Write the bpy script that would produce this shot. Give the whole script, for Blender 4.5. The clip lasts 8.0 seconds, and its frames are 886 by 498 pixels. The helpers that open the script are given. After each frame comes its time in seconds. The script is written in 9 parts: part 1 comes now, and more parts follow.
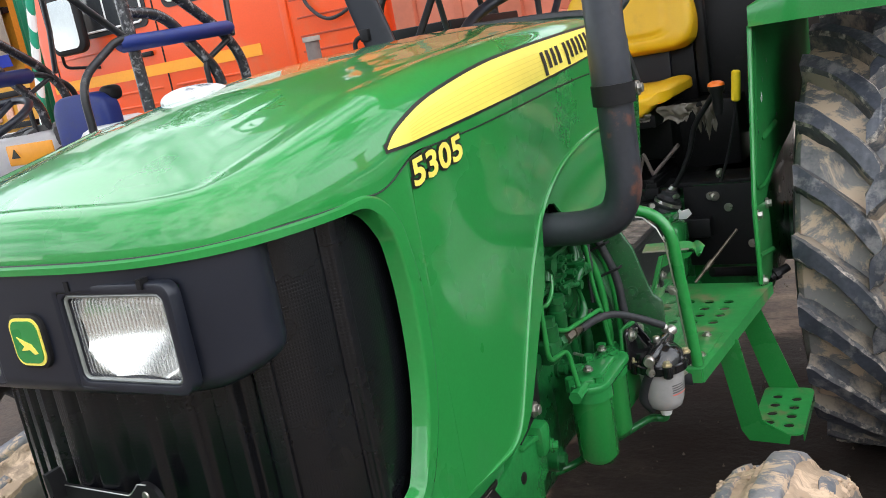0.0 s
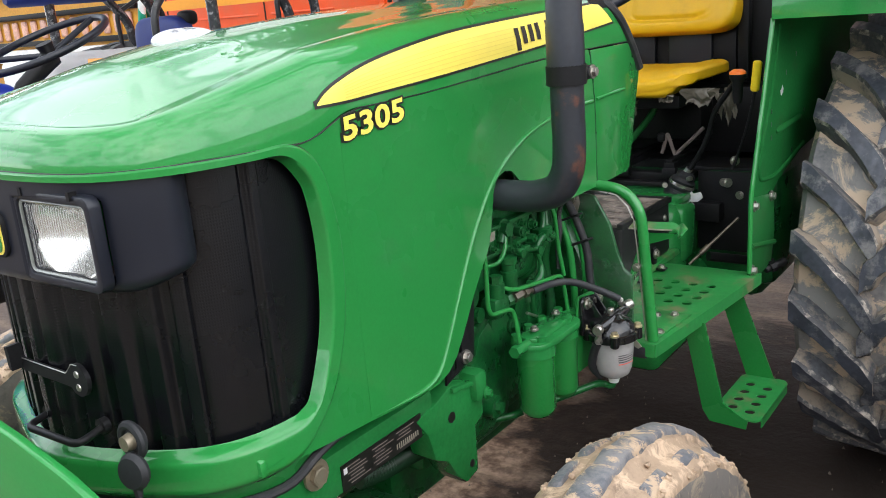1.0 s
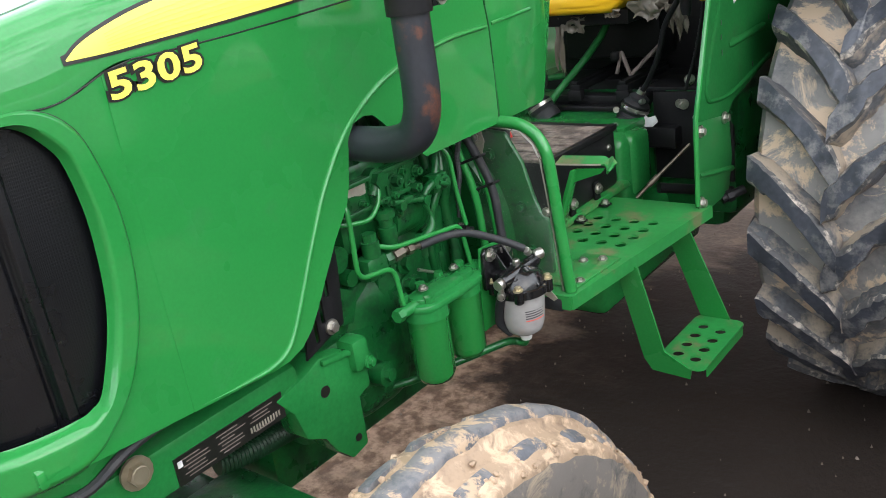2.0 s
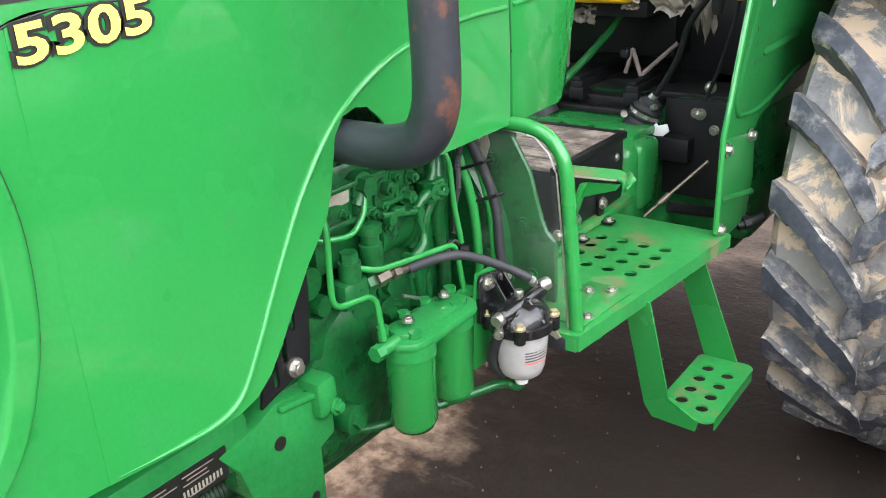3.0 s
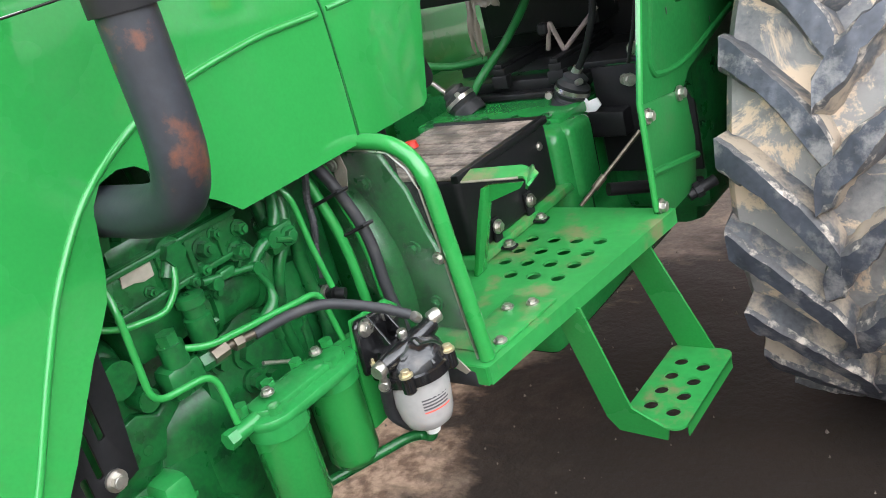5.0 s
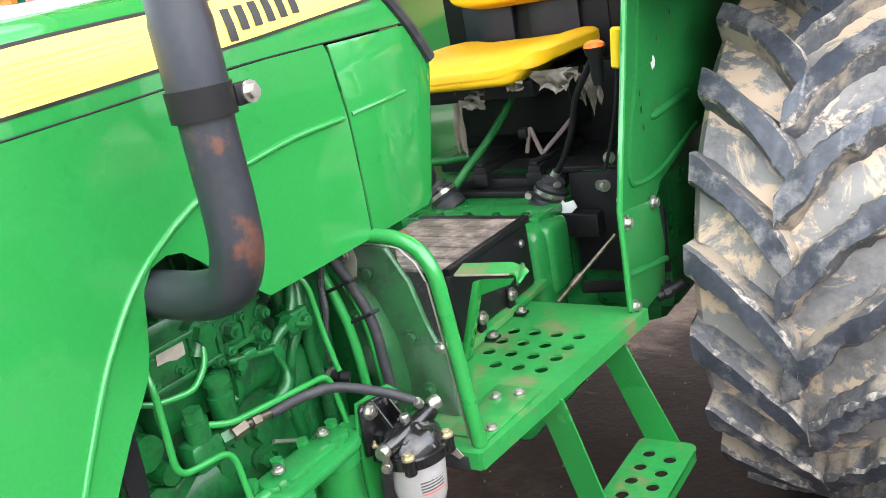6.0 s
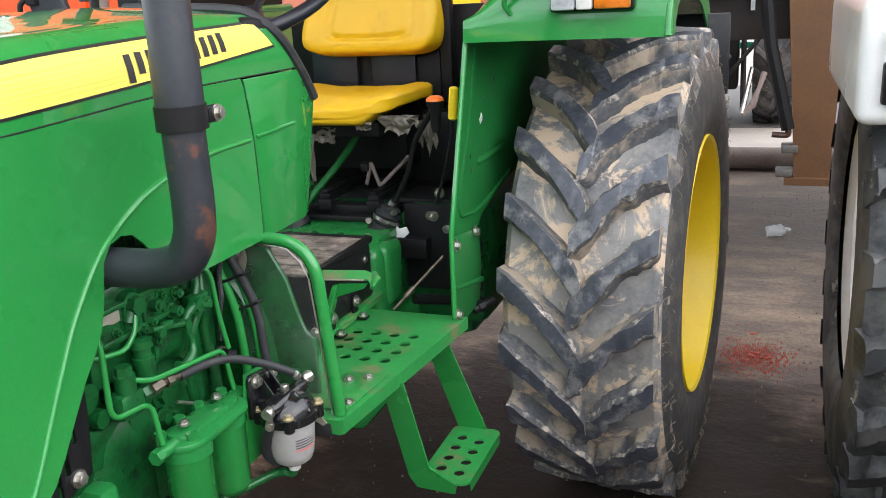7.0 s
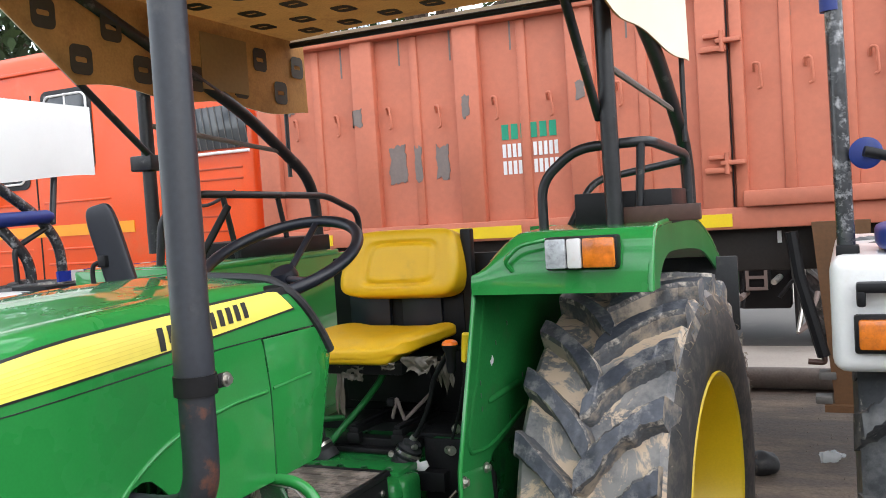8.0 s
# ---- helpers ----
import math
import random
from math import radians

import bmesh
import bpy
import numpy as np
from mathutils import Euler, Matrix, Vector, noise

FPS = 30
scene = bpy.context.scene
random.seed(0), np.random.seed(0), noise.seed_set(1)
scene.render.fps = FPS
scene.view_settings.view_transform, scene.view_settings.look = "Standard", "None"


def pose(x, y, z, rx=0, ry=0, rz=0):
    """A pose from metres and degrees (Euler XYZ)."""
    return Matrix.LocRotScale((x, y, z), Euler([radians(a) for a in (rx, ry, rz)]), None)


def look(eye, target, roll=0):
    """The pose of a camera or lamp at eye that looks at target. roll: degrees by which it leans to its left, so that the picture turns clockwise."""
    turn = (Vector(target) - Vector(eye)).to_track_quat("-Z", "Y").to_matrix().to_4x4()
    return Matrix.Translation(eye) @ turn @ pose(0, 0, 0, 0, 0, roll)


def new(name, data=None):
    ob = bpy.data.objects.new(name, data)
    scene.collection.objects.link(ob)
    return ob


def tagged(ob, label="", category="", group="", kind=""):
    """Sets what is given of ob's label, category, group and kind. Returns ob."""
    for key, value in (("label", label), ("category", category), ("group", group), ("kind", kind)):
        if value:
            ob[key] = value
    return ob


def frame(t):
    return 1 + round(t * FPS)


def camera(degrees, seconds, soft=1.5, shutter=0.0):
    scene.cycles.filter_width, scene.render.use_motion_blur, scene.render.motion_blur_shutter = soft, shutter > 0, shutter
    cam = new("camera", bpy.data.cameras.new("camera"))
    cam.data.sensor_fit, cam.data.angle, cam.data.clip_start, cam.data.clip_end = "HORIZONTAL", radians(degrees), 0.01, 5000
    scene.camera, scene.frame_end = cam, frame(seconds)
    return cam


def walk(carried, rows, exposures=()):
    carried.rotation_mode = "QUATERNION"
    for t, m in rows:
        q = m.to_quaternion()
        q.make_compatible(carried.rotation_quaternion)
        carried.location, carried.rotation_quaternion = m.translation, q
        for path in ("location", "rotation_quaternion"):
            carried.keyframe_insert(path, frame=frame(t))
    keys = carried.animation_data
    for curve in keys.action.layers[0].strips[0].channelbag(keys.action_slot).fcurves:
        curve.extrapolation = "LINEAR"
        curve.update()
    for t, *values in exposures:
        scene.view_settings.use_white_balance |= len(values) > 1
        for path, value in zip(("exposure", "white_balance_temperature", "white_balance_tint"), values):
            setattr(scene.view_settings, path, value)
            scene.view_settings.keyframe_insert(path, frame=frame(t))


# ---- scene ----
cam = camera(53.9, 8.0, soft=0.9)
PATH = [
    (0, (0.844, -0.535, 1.44), (-0.146, 1.141, 0.981), -10.3),
    (0.3, (0.923, -0.543, 1.437), (-0.094, 1.116, 0.98), -6.0),
    (0.5, (0.97, -0.579, 1.428), (-0.082, 1.056, 0.961), -3.6),
    (0.8, (1.052, -0.567, 1.441), (-0.082, 1.001, 0.937), -3.6),
    (1, (1.102, -0.513, 1.446), (-0.061, 1.02, 0.903), -4.8),
    (1.2, (1.165, -0.412, 1.439), (-0.027, 1.085, 0.857), -6.4),
    (1.5, (1.243, -0.293, 1.437), (0.013, 1.147, 0.796), -8.7),
    (1.7, (1.265, -0.246, 1.431), (0.01, 1.155, 0.752), -9.8),
    (2.8, (1.014, -0.07, 1.394), (-0.084, 1.422, 0.64), -3.2),
    (3, (1.002, -0.024, 1.394), (-0.119, 1.447, 0.632), -2.9),
    (3.3, (1.043, 0.069, 1.397), (-0.164, 1.477, 0.648), -5.3),
    (3.5, (1.072, 0.149, 1.393), (-0.176, 1.525, 0.652), -7.2),
    (3.8, (1.104, 0.221, 1.381), (-0.143, 1.617, 0.676), -9.9),
    (4, (1.109, 0.238, 1.38), (-0.109, 1.666, 0.689), -10.6),
    (4.2, (1.108, 0.228, 1.39), (-0.089, 1.675, 0.701), -11.0),
    (4.5, (1.107, 0.232, 1.374), (-0.097, 1.666, 0.672), -12.6),
    (4.7, (1.113, 0.272, 1.328), (-0.122, 1.664, 0.594), -15.2),
    (5.8, (1.082, 0.267, 1.335), (-0.11, 1.724, 0.658), -13.4),
    (6, (1.085, 0.164, 1.394), (-0.036, 1.71, 0.801), -10.7),
    (6.2, (1.076, 0.06, 1.431), (0.075, 1.694, 0.858), -8.3),
    (6.5, (1.054, -0.056, 1.433), (0.239, 1.675, 0.851), -5.5),
    (6.8, (1.055, -0.122, 1.434), (0.363, 1.658, 0.84), -3.3),
    (7, (1.116, -0.173, 1.451), (0.427, 1.618, 0.889), -3.0),
    (7.2, (1.198, -0.195, 1.48), (0.479, 1.608, 0.997), -3.4),
    (7.5, (1.274, -0.229, 1.512), (0.517, 1.589, 1.161), -4.1),
    (7.8, (1.309, -0.253, 1.519), (0.498, 1.564, 1.32), -3.9),
    (8, (1.323, -0.282, 1.551), (0.479, 1.529, 1.47), -3.6),
]
EXPOSURES = [(0, -0.12), (0.5, -0.12), (1.0, -0.09), (1.5, -0.26), (1.7, -0.1), (2.8, 0.8), (3.0, 0.98), (3.5, 1.09), (4.7, 0.85), (5.8, 1.17), (6.0, 1.09), (6.5, 0.4), (7.0, 0.33), (7.5, 0.2), (8.0, -0.1)]
walk(cam, [(t, look(eye, target, roll)) for t, eye, target, roll in PATH], EXPOSURES)

# ---- light ----
world = bpy.data.worlds.new("sky")
scene.world = world
world.use_nodes = True
wn, wl = world.node_tree.nodes, world.node_tree.links
wn.clear()
w_out = wn.new("ShaderNodeOutputWorld")
w_bg = wn.new("ShaderNodeBackground")
w_sky = wn.new("ShaderNodeTexSky")
w_sky.sky_type = "NISHITA"
w_sky.sun_disc = False
w_sky.sun_elevation = radians(34)
w_sky.sun_rotation = radians(117)
w_map = wn.new("ShaderNodeTexCoord")
w_noise = wn.new("ShaderNodeTexNoise")
w_noise.inputs["Scale"].default_value = 4.8
w_noise.inputs["Detail"].default_value = 7
w_noise.inputs["Roughness"].default_value = 0.62
w_ramp = wn.new("ShaderNodeValToRGB")
w_ramp.color_ramp.elements[0].position, w_ramp.color_ramp.elements[1].position = 0.42, 0.55
w_ramp.color_ramp.elements[0].color = (0.26, 0.26, 0.26, 1)
w_mix = wn.new("ShaderNodeMixRGB")
w_cloud = wn.new("ShaderNodeMixRGB")
w_cloud.blend_type = "ADD"
w_cloud.inputs["Fac"].default_value = 1.0
w_cloud.inputs["Color2"].default_value = (24.0, 24.6, 25.6, 1)
wl.new(w_sky.outputs["Color"], w_cloud.inputs["Color1"])
wl.new(w_cloud.outputs["Color"], w_mix.inputs["Color2"])
w_bg.inputs["Strength"].default_value = 0.108
wl.new(w_map.outputs["Generated"], w_noise.inputs["Vector"])
wl.new(w_noise.outputs["Fac"], w_ramp.inputs["Fac"])
wl.new(w_ramp.outputs["Color"], w_mix.inputs["Fac"])
wl.new(w_sky.outputs["Color"], w_mix.inputs["Color1"])
wl.new(w_mix.outputs["Color"], w_bg.inputs["Color"])
wl.new(w_bg.outputs["Background"], w_out.inputs["Surface"])

sun_data = bpy.data.lights.new("sun", "SUN")
sun_data.energy, sun_data.angle, sun_data.color = 1.9, radians(110), (1.0, 0.985, 0.96)
sun = new("sun", sun_data)
sun.matrix_world = look((6.6, -3.4, 5.0), (0, 0, 0))


# ---- building helpers ----
C = 0.015  # the tractor's middle plane


def part(name, bm, mat, parent=None, label="", sharp=38):
    """One mesh object from a bmesh, modelled in world places, under a thing or a part."""
    me = bpy.data.meshes.new(name)
    bmesh.ops.recalc_face_normals(bm, faces=bm.faces)
    for f in bm.faces:
        f.smooth = True
    bm.to_mesh(me)
    bm.free()
    me.set_sharp_from_angle(angle=radians(sharp))
    for m in mat if isinstance(mat, (list, tuple)) else (mat,):
        me.materials.append(m)
    ob = new(name, me)
    if parent:
        hang(ob, parent)
    if label:
        ob["label"] = label
    return ob


def hang(ob, parent):
    """Puts ob under parent and leaves it where it is in the world."""
    chain, p, place = [], parent, Matrix()
    while p:
        chain.append(p)
        p = p.parent
    for p in reversed(chain):
        place = place @ p.matrix_parent_inverse @ p.matrix_basis
    ob.parent = parent
    ob.matrix_parent_inverse = place.inverted()


def thing(name, base, label, category, group="", kind=""):
    ob = new(name)
    ob.empty_display_size = 0.1
    ob.location = base
    return tagged(ob, label, category, group, kind)


def node(name, parent, base):
    """A grouping part that holds sub-parts of its own."""
    ob = new(name)
    ob.empty_display_size = 0.05
    hang(ob, parent)
    ob.location = base
    return ob


def box(lo, hi, bevel=0.0, seg=2, m=None, bm=None):
    own = bm or bmesh.new()
    made = bmesh.ops.create_cube(own, size=1.0)["verts"]
    for v in made:
        v.co = Vector([(a + b) / 2 + c * (b - a) for a, b, c in zip(lo, hi, v.co)])
    if bevel:
        edges = {e for v in made for e in v.link_edges}
        made = bmesh.ops.bevel(own, geom=list(edges), offset=bevel, segments=seg, profile=0.5, affect="EDGES")["verts"]
    if m:
        vs = {v for v in made} if not bevel else {v for v in made}
        bmesh.ops.transform(own, matrix=m, verts=list(vs))
    return own


def join(*bms):
    out = bmesh.new()
    for b in bms:
        me = bpy.data.meshes.new("tmp")
        b.to_mesh(me)
        out.from_mesh(me)
        bpy.data.meshes.remove(me)
        b.free()
    return out


def moved(bm, m):
    bmesh.ops.transform(bm, matrix=m, verts=bm.verts)
    return bm


def ring_frame(way):
    way = Vector(way).normalized()
    side = way.cross(Vector((0, 0, 1)) if abs(way.z) < 0.9 else Vector((1, 0, 0))).normalized()
    return side, way.cross(side).normalized()


def tube(points, r, seg=10, closed=False, cap=True, bm=None):
    """A round bar along points; r is one radius or one for each point."""
    own = bm or bmesh.new()
    pts = [Vector(p) for p in points]
    n = len(pts)
    rs = r if isinstance(r, (list, tuple)) else [r] * n
    rings, side = [], None
    for i, p in enumerate(pts):
        a = pts[i - 1] if i or closed else p
        b = pts[(i + 1) % n] if i < n - 1 or closed else p
        way = (b - a).normalized()
        if side is None:
            side, _ = ring_frame(way)
        side = (side - way * side.dot(way)).normalized()
        up = way.cross(side)
        rings.append([own.verts.new(p + (side * math.cos(t) + up * math.sin(t)) * rs[i]) for t in (math.tau * k / seg for k in range(seg))])
    for i in range(n if closed else n - 1):
        a, b = rings[i], rings[(i + 1) % n]
        for k in range(seg):
            own.faces.new((a[k], a[(k + 1) % seg], b[(k + 1) % seg], b[k]))
    if cap and not closed:
        own.faces.new(list(reversed(rings[0])))
        own.faces.new(rings[-1])
    return own


def bend(points, r, n=6, closed=False):
    """Rounds the corners of a run of points with radius r."""
    pts = [Vector(p) for p in points]
    out = [] if closed else [pts[0]]
    for i in range(len(pts)) if closed else range(1, len(pts) - 1):
        p, a, b = pts[i], pts[i - 1], pts[(i + 1) % len(pts)]
        la, lb = (a - p).length, (b - p).length
        d = min(r, la * 0.48, lb * 0.48)
        s, e = p + (a - p) / la * d, p + (b - p) / lb * d
        for k in range(n + 1):
            t = k / n
            out.append(s.lerp(p, t).lerp(p.lerp(e, t), t))
    return out if closed else out + [pts[-1]]


def curve(points, n=8):
    """A smooth run through points."""
    p = [Vector(q) for q in points]
    p = [p[0] * 2 - p[1]] + p + [p[-1] * 2 - p[-2]]
    out = []
    for i in range(1, len(p) - 2):
        for k in range(n):
            t = k / n
            out.append(0.5 * ((2 * p[i]) + (p[i + 1] - p[i - 1]) * t + (2 * p[i - 1] - 5 * p[i] + 4 * p[i + 1] - p[i + 2]) * t * t
                              + (3 * p[i] - p[i - 1] - 3 * p[i + 1] + p[i + 2]) * t ** 3))
    return out + [p[-2]]


def lathe(profile, seg=32, m=None, closed=False):
    """Turns (radius, height) pairs round z."""
    own = bmesh.new()
    rings = [[own.verts.new((r * math.cos(t), r * math.sin(t), z)) for t in (math.tau * k / seg for k in range(seg))] if r > 1e-6 else [own.verts.new((0, 0, z))] for r, z in profile]
    pairs = list(zip(rings, rings[1:])) + ([(rings[-1], rings[0])] if closed else [])
    for a, b in pairs:
        for k in range(seg):
            q = [a[k % len(a)], a[(k + 1) % len(a)], b[(k + 1) % len(b)], b[k % len(b)]]
            q = list(dict.fromkeys(q))
            if len(q) > 2:
                own.faces.new(q)
    if m:
        moved(own, m)
    return own


def rod(a, b, r, seg=12, r2=None):
    return tube([a, b], [r, r if r2 is None else r2], seg)


def slab(outline, axis, lo, hi, bevel=0.0, holes=()):
    """A plate: an outline of pairs in the two other axes, pushed from lo to hi along axis."""
    own = bmesh.new()
    def place(u, v, w):
        return {"x": (w, u, v), "y": (u, w, v), "z": (u, v, w)}[axis]
    loops = [list(outline)] + [list(h) for h in holes]
    if not holes:
        f = own.faces.new([own.verts.new(place(u, v, lo)) for u, v in loops[0]])
        faces = [f]
    else:
        edges = []
        for lp in loops:
            vs = [own.verts.new(place(u, v, lo)) for u, v in lp]
            edges += [own.edges.new((vs[i - 1], vs[i])) for i in range(len(vs))]
        faces = [g for g in bmesh.ops.triangle_fill(own, edges=edges, use_beauty=True)["geom"] if isinstance(g, bmesh.types.BMFace)]
    made = bmesh.ops.extrude_face_region(own, geom=faces)["geom"]
    push = {"x": (hi - lo, 0, 0), "y": (0, hi - lo, 0), "z": (0, 0, hi - lo)}[axis]
    bmesh.ops.translate(own, vec=push, verts=[g for g in made if isinstance(g, bmesh.types.BMVert)])
    if bevel:
        bmesh.ops.recalc_face_normals(own, faces=own.faces)
        edges = [e for e in own.edges if len(e.link_faces) == 2 and e.calc_face_angle(0) > 0.7]
        bmesh.ops.bevel(own, geom=edges, offset=bevel, segments=2, profile=0.5, affect="EDGES", clamp_overlap=True)
    return own


def grid(nu, nv, fn, wrap=False):
    """A sheet of (nu + 1) x (nv + 1) points fn(u, v), u and v from 0 to 1, with u, v kept as its UV map."""
    own = bmesh.new()
    uv = own.loops.layers.uv.new("UVMap")
    pts = [[own.verts.new(fn(i / nu, j / nv)) for j in range(nv + 1)] for i in range(nu + 1)]
    for i in range(nu):
        for j in range(nv):
            f = own.faces.new((pts[i][j], pts[i + 1][j], pts[i + 1][j + 1], pts[i][j + 1]))
            for lp, (a, b) in zip(f.loops, ((i, j), (i + 1, j), (i + 1, j + 1), (i, j + 1))):
                lp[uv].uv = (a / nu, b / nv)
    return own


def disc(x, y, r, n=12):
    return [(x + r * math.cos(math.tau * k / n), y + r * math.sin(math.tau * k / n)) for k in range(n)]


def rounded(lo, hi, r, n=5):
    """A rectangle with round corners, as pairs."""
    (x0, y0), (x1, y1) = lo, hi
    out = []
    for cx, cy, a in ((x1 - r, y1 - r, 0), (x0 + r, y1 - r, 90), (x0 + r, y0 + r, 180), (x1 - r, y0 + r, 270)):
        out += [(cx + r * math.cos(radians(a + 90 * k / n)), cy + r * math.sin(radians(a + 90 * k / n))) for k in range(n + 1)]
    return out


def bolt(place, way, r=0.008, h=0.008, washer=True):
    """A hexagon head on a washer."""
    way = Vector(way).normalized()
    p = Vector(place)
    out = tube([p, p + way * h], r, 6)
    if washer:
        tube([p - way * 0.001, p + way * h * 0.3], r * 1.5, 14, bm=out)
    tube([p + way * h, p + way * h * 1.05], [r * 0.8, r * 0.75], 10, bm=out)
    return out


def smooth01(a, b, x):
    t = min(1, max(0, (x - a) / (b - a)))
    return t * t * (3 - 2 * t)


def sheet_thick(bm, d):
    bmesh.ops.recalc_face_normals(bm, faces=bm.faces)
    bmesh.ops.solidify(bm, geom=bm.faces, thickness=d)
    return bm


def lettering(text, size, depth, m, bold=0.0, spacing=1.0, shear=0.0):
    """The mesh of a line of built-in type, in its own plane, put at m."""
    cu = bpy.data.curves.new("type", "FONT")
    cu.body, cu.size, cu.extrude, cu.offset, cu.space_character, cu.shear = text, size, depth, bold, spacing, shear
    cu.resolution_u = 3
    ob = bpy.data.objects.new("type", cu)
    scene.collection.objects.link(ob)
    me = bpy.data.meshes.new_from_object(ob.evaluated_get(bpy.context.evaluated_depsgraph_get()))
    own = bmesh.new()
    own.from_mesh(me)
    bpy.data.objects.remove(ob)
    bpy.data.curves.remove(cu)
    bpy.data.meshes.remove(me)
    bmesh.ops.remove_doubles(own, verts=own.verts, dist=1e-5)
    return moved(own, m)


# ---- materials ----
def material(name, color, rough=0.5, metal=0.0, vary=0.12, scale=6.0, fine=60.0, bump=0.1, stain=None, amount=0.35, stain_scale=3.0, coat=0.0, rough_vary=0.1, spec=0.5, edge=0.55, distance=0.002):
    """A surface with grain at two sizes, and patches of a second colour (dirt, rust, wear)."""
    mt = bpy.data.materials.new(name)
    mt.use_nodes = True
    n, l = mt.node_tree.nodes, mt.node_tree.links
    b = n["Principled BSDF"]
    co = n.new("ShaderNodeTexCoord")
    big, small = n.new("ShaderNodeTexNoise"), n.new("ShaderNodeTexNoise")
    big.inputs["Scale"].default_value, big.inputs["Detail"].default_value, big.inputs["Roughness"].default_value = scale, 5, 0.6
    small.inputs["Scale"].default_value, small.inputs["Detail"].default_value = fine, 3
    for t in (big, small):
        l.new(co.outputs["Object"], t.inputs["Vector"])
    ramp = n.new("ShaderNodeValToRGB")
    ramp.color_ramp.elements[0].position, ramp.color_ramp.elements[1].position = 0.3, 0.7
    lo, hi = 1 - vary, 1 + vary
    ramp.color_ramp.elements[0].color = (*[c * lo for c in color], 1)
    ramp.color_ramp.elements[1].color = (*[min(1, c * hi) for c in color], 1)
    mixer = n.new("ShaderNodeMath")
    mixer.operation = "MULTIPLY_ADD"
    mixer.inputs[1].default_value, mixer.inputs[2].default_value = 0.45, 0.275
    l.new(small.outputs["Fac"], mixer.inputs[0])
    adder = n.new("ShaderNodeMath")
    adder.operation = "MULTIPLY_ADD"
    adder.inputs[1].default_value = 0.55
    l.new(big.outputs["Fac"], adder.inputs[0])
    l.new(mixer.outputs[0], adder.inputs[2])
    shift = n.new("ShaderNodeMath")
    shift.operation = "SUBTRACT"
    shift.inputs[1].default_value = 0.275
    l.new(adder.outputs[0], shift.inputs[0])
    l.new(shift.outputs[0], ramp.inputs["Fac"])
    last = ramp.outputs["Color"]
    if stain:
        patch = n.new("ShaderNodeTexNoise")
        patch.inputs["Scale"].default_value, patch.inputs["Detail"].default_value, patch.inputs["Roughness"].default_value = stain_scale, 8, 0.68
        l.new(co.outputs["Object"], patch.inputs["Vector"])
        cut = n.new("ShaderNodeMapRange")
        cut.inputs["From Min"].default_value, cut.inputs["From Max"].default_value = edge, edge + 0.14
        cut.inputs["To Max"].default_value = amount
        l.new(patch.outputs["Fac"], cut.inputs["Value"])
        mx = n.new("ShaderNodeMixRGB")
        mx.inputs["Color2"].default_value = (*stain, 1)
        l.new(cut.outputs["Result"], mx.inputs["Fac"])
        l.new(last, mx.inputs["Color1"])
        last = mx.outputs["Color"]
    l.new(last, b.inputs["Base Color"])
    rr = n.new("ShaderNodeMapRange")
    rr.inputs["To Min"].default_value, rr.inputs["To Max"].default_value = max(0.02, rough - rough_vary), min(1, rough + rough_vary)
    l.new(big.outputs["Fac"], rr.inputs["Value"])
    l.new(rr.outputs["Result"], b.inputs["Roughness"])
    b.inputs["Metallic"].default_value = metal
    b.inputs["Specular IOR Level"].default_value = spec
    b.inputs["Coat Weight"].default_value = coat
    b.inputs["Coat Roughness"].default_value = 0.03
    if bump:
        bp = n.new("ShaderNodeBump")
        bp.inputs["Strength"].default_value, bp.inputs["Distance"].default_value = bump, distance
        l.new(adder.outputs[0], bp.inputs["Height"])
        l.new(bp.outputs["Normal"], b.inputs["Normal"])
    return mt


def cloth(*args, **more):
    """A woven surface that lets some light through."""
    mt = material(*args, **more)
    n, l = mt.node_tree.nodes, mt.node_tree.links
    b = n["Principled BSDF"]
    tr, mix = n.new("ShaderNodeBsdfTranslucent"), n.new("ShaderNodeMixShader")
    mix.inputs["Fac"].default_value = 0.45
    l.new(b.inputs["Base Color"].links[0].from_socket, tr.inputs["Color"])
    l.new(b.outputs["BSDF"], mix.inputs[1])
    l.new(tr.outputs["BSDF"], mix.inputs[2])
    l.new(mix.outputs["Shader"], n["Material Output"].inputs["Surface"])
    return mt


GREEN = material("green_paint", (0.021, 0.235, 0.048), 0.28, vary=0.10, scale=2.2, fine=220, bump=0.02, stain=(0.06, 0.24, 0.09), amount=0.35, stain_scale=7, coat=1.0, rough_vary=0.08, edge=0.58, spec=0.15)
GREEN_WORN = material("worn_green_paint", (0.024, 0.23, 0.052), 0.38, vary=0.2, scale=8, fine=60, bump=0.15, stain=(0.20, 0.16, 0.09), amount=0.75, stain_scale=14, rough_vary=0.2, edge=0.53, spec=0.4)
# Engine green; the bay's enclosed shade is worked into this dark colour.
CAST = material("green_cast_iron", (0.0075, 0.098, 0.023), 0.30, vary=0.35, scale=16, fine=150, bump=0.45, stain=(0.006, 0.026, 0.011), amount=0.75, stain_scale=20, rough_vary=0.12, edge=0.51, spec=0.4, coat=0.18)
# Body green darkened and flattened: enclosed shade in the colour, rim reflection suppressed.
INNER_GREEN = material("shaded_inner_green", (0.014, 0.14, 0.033), 0.7, vary=0.16, scale=4, fine=140, bump=0.1, stain=(0.03, 0.10, 0.035), amount=0.5, stain_scale=8, edge=0.54, spec=0.04)
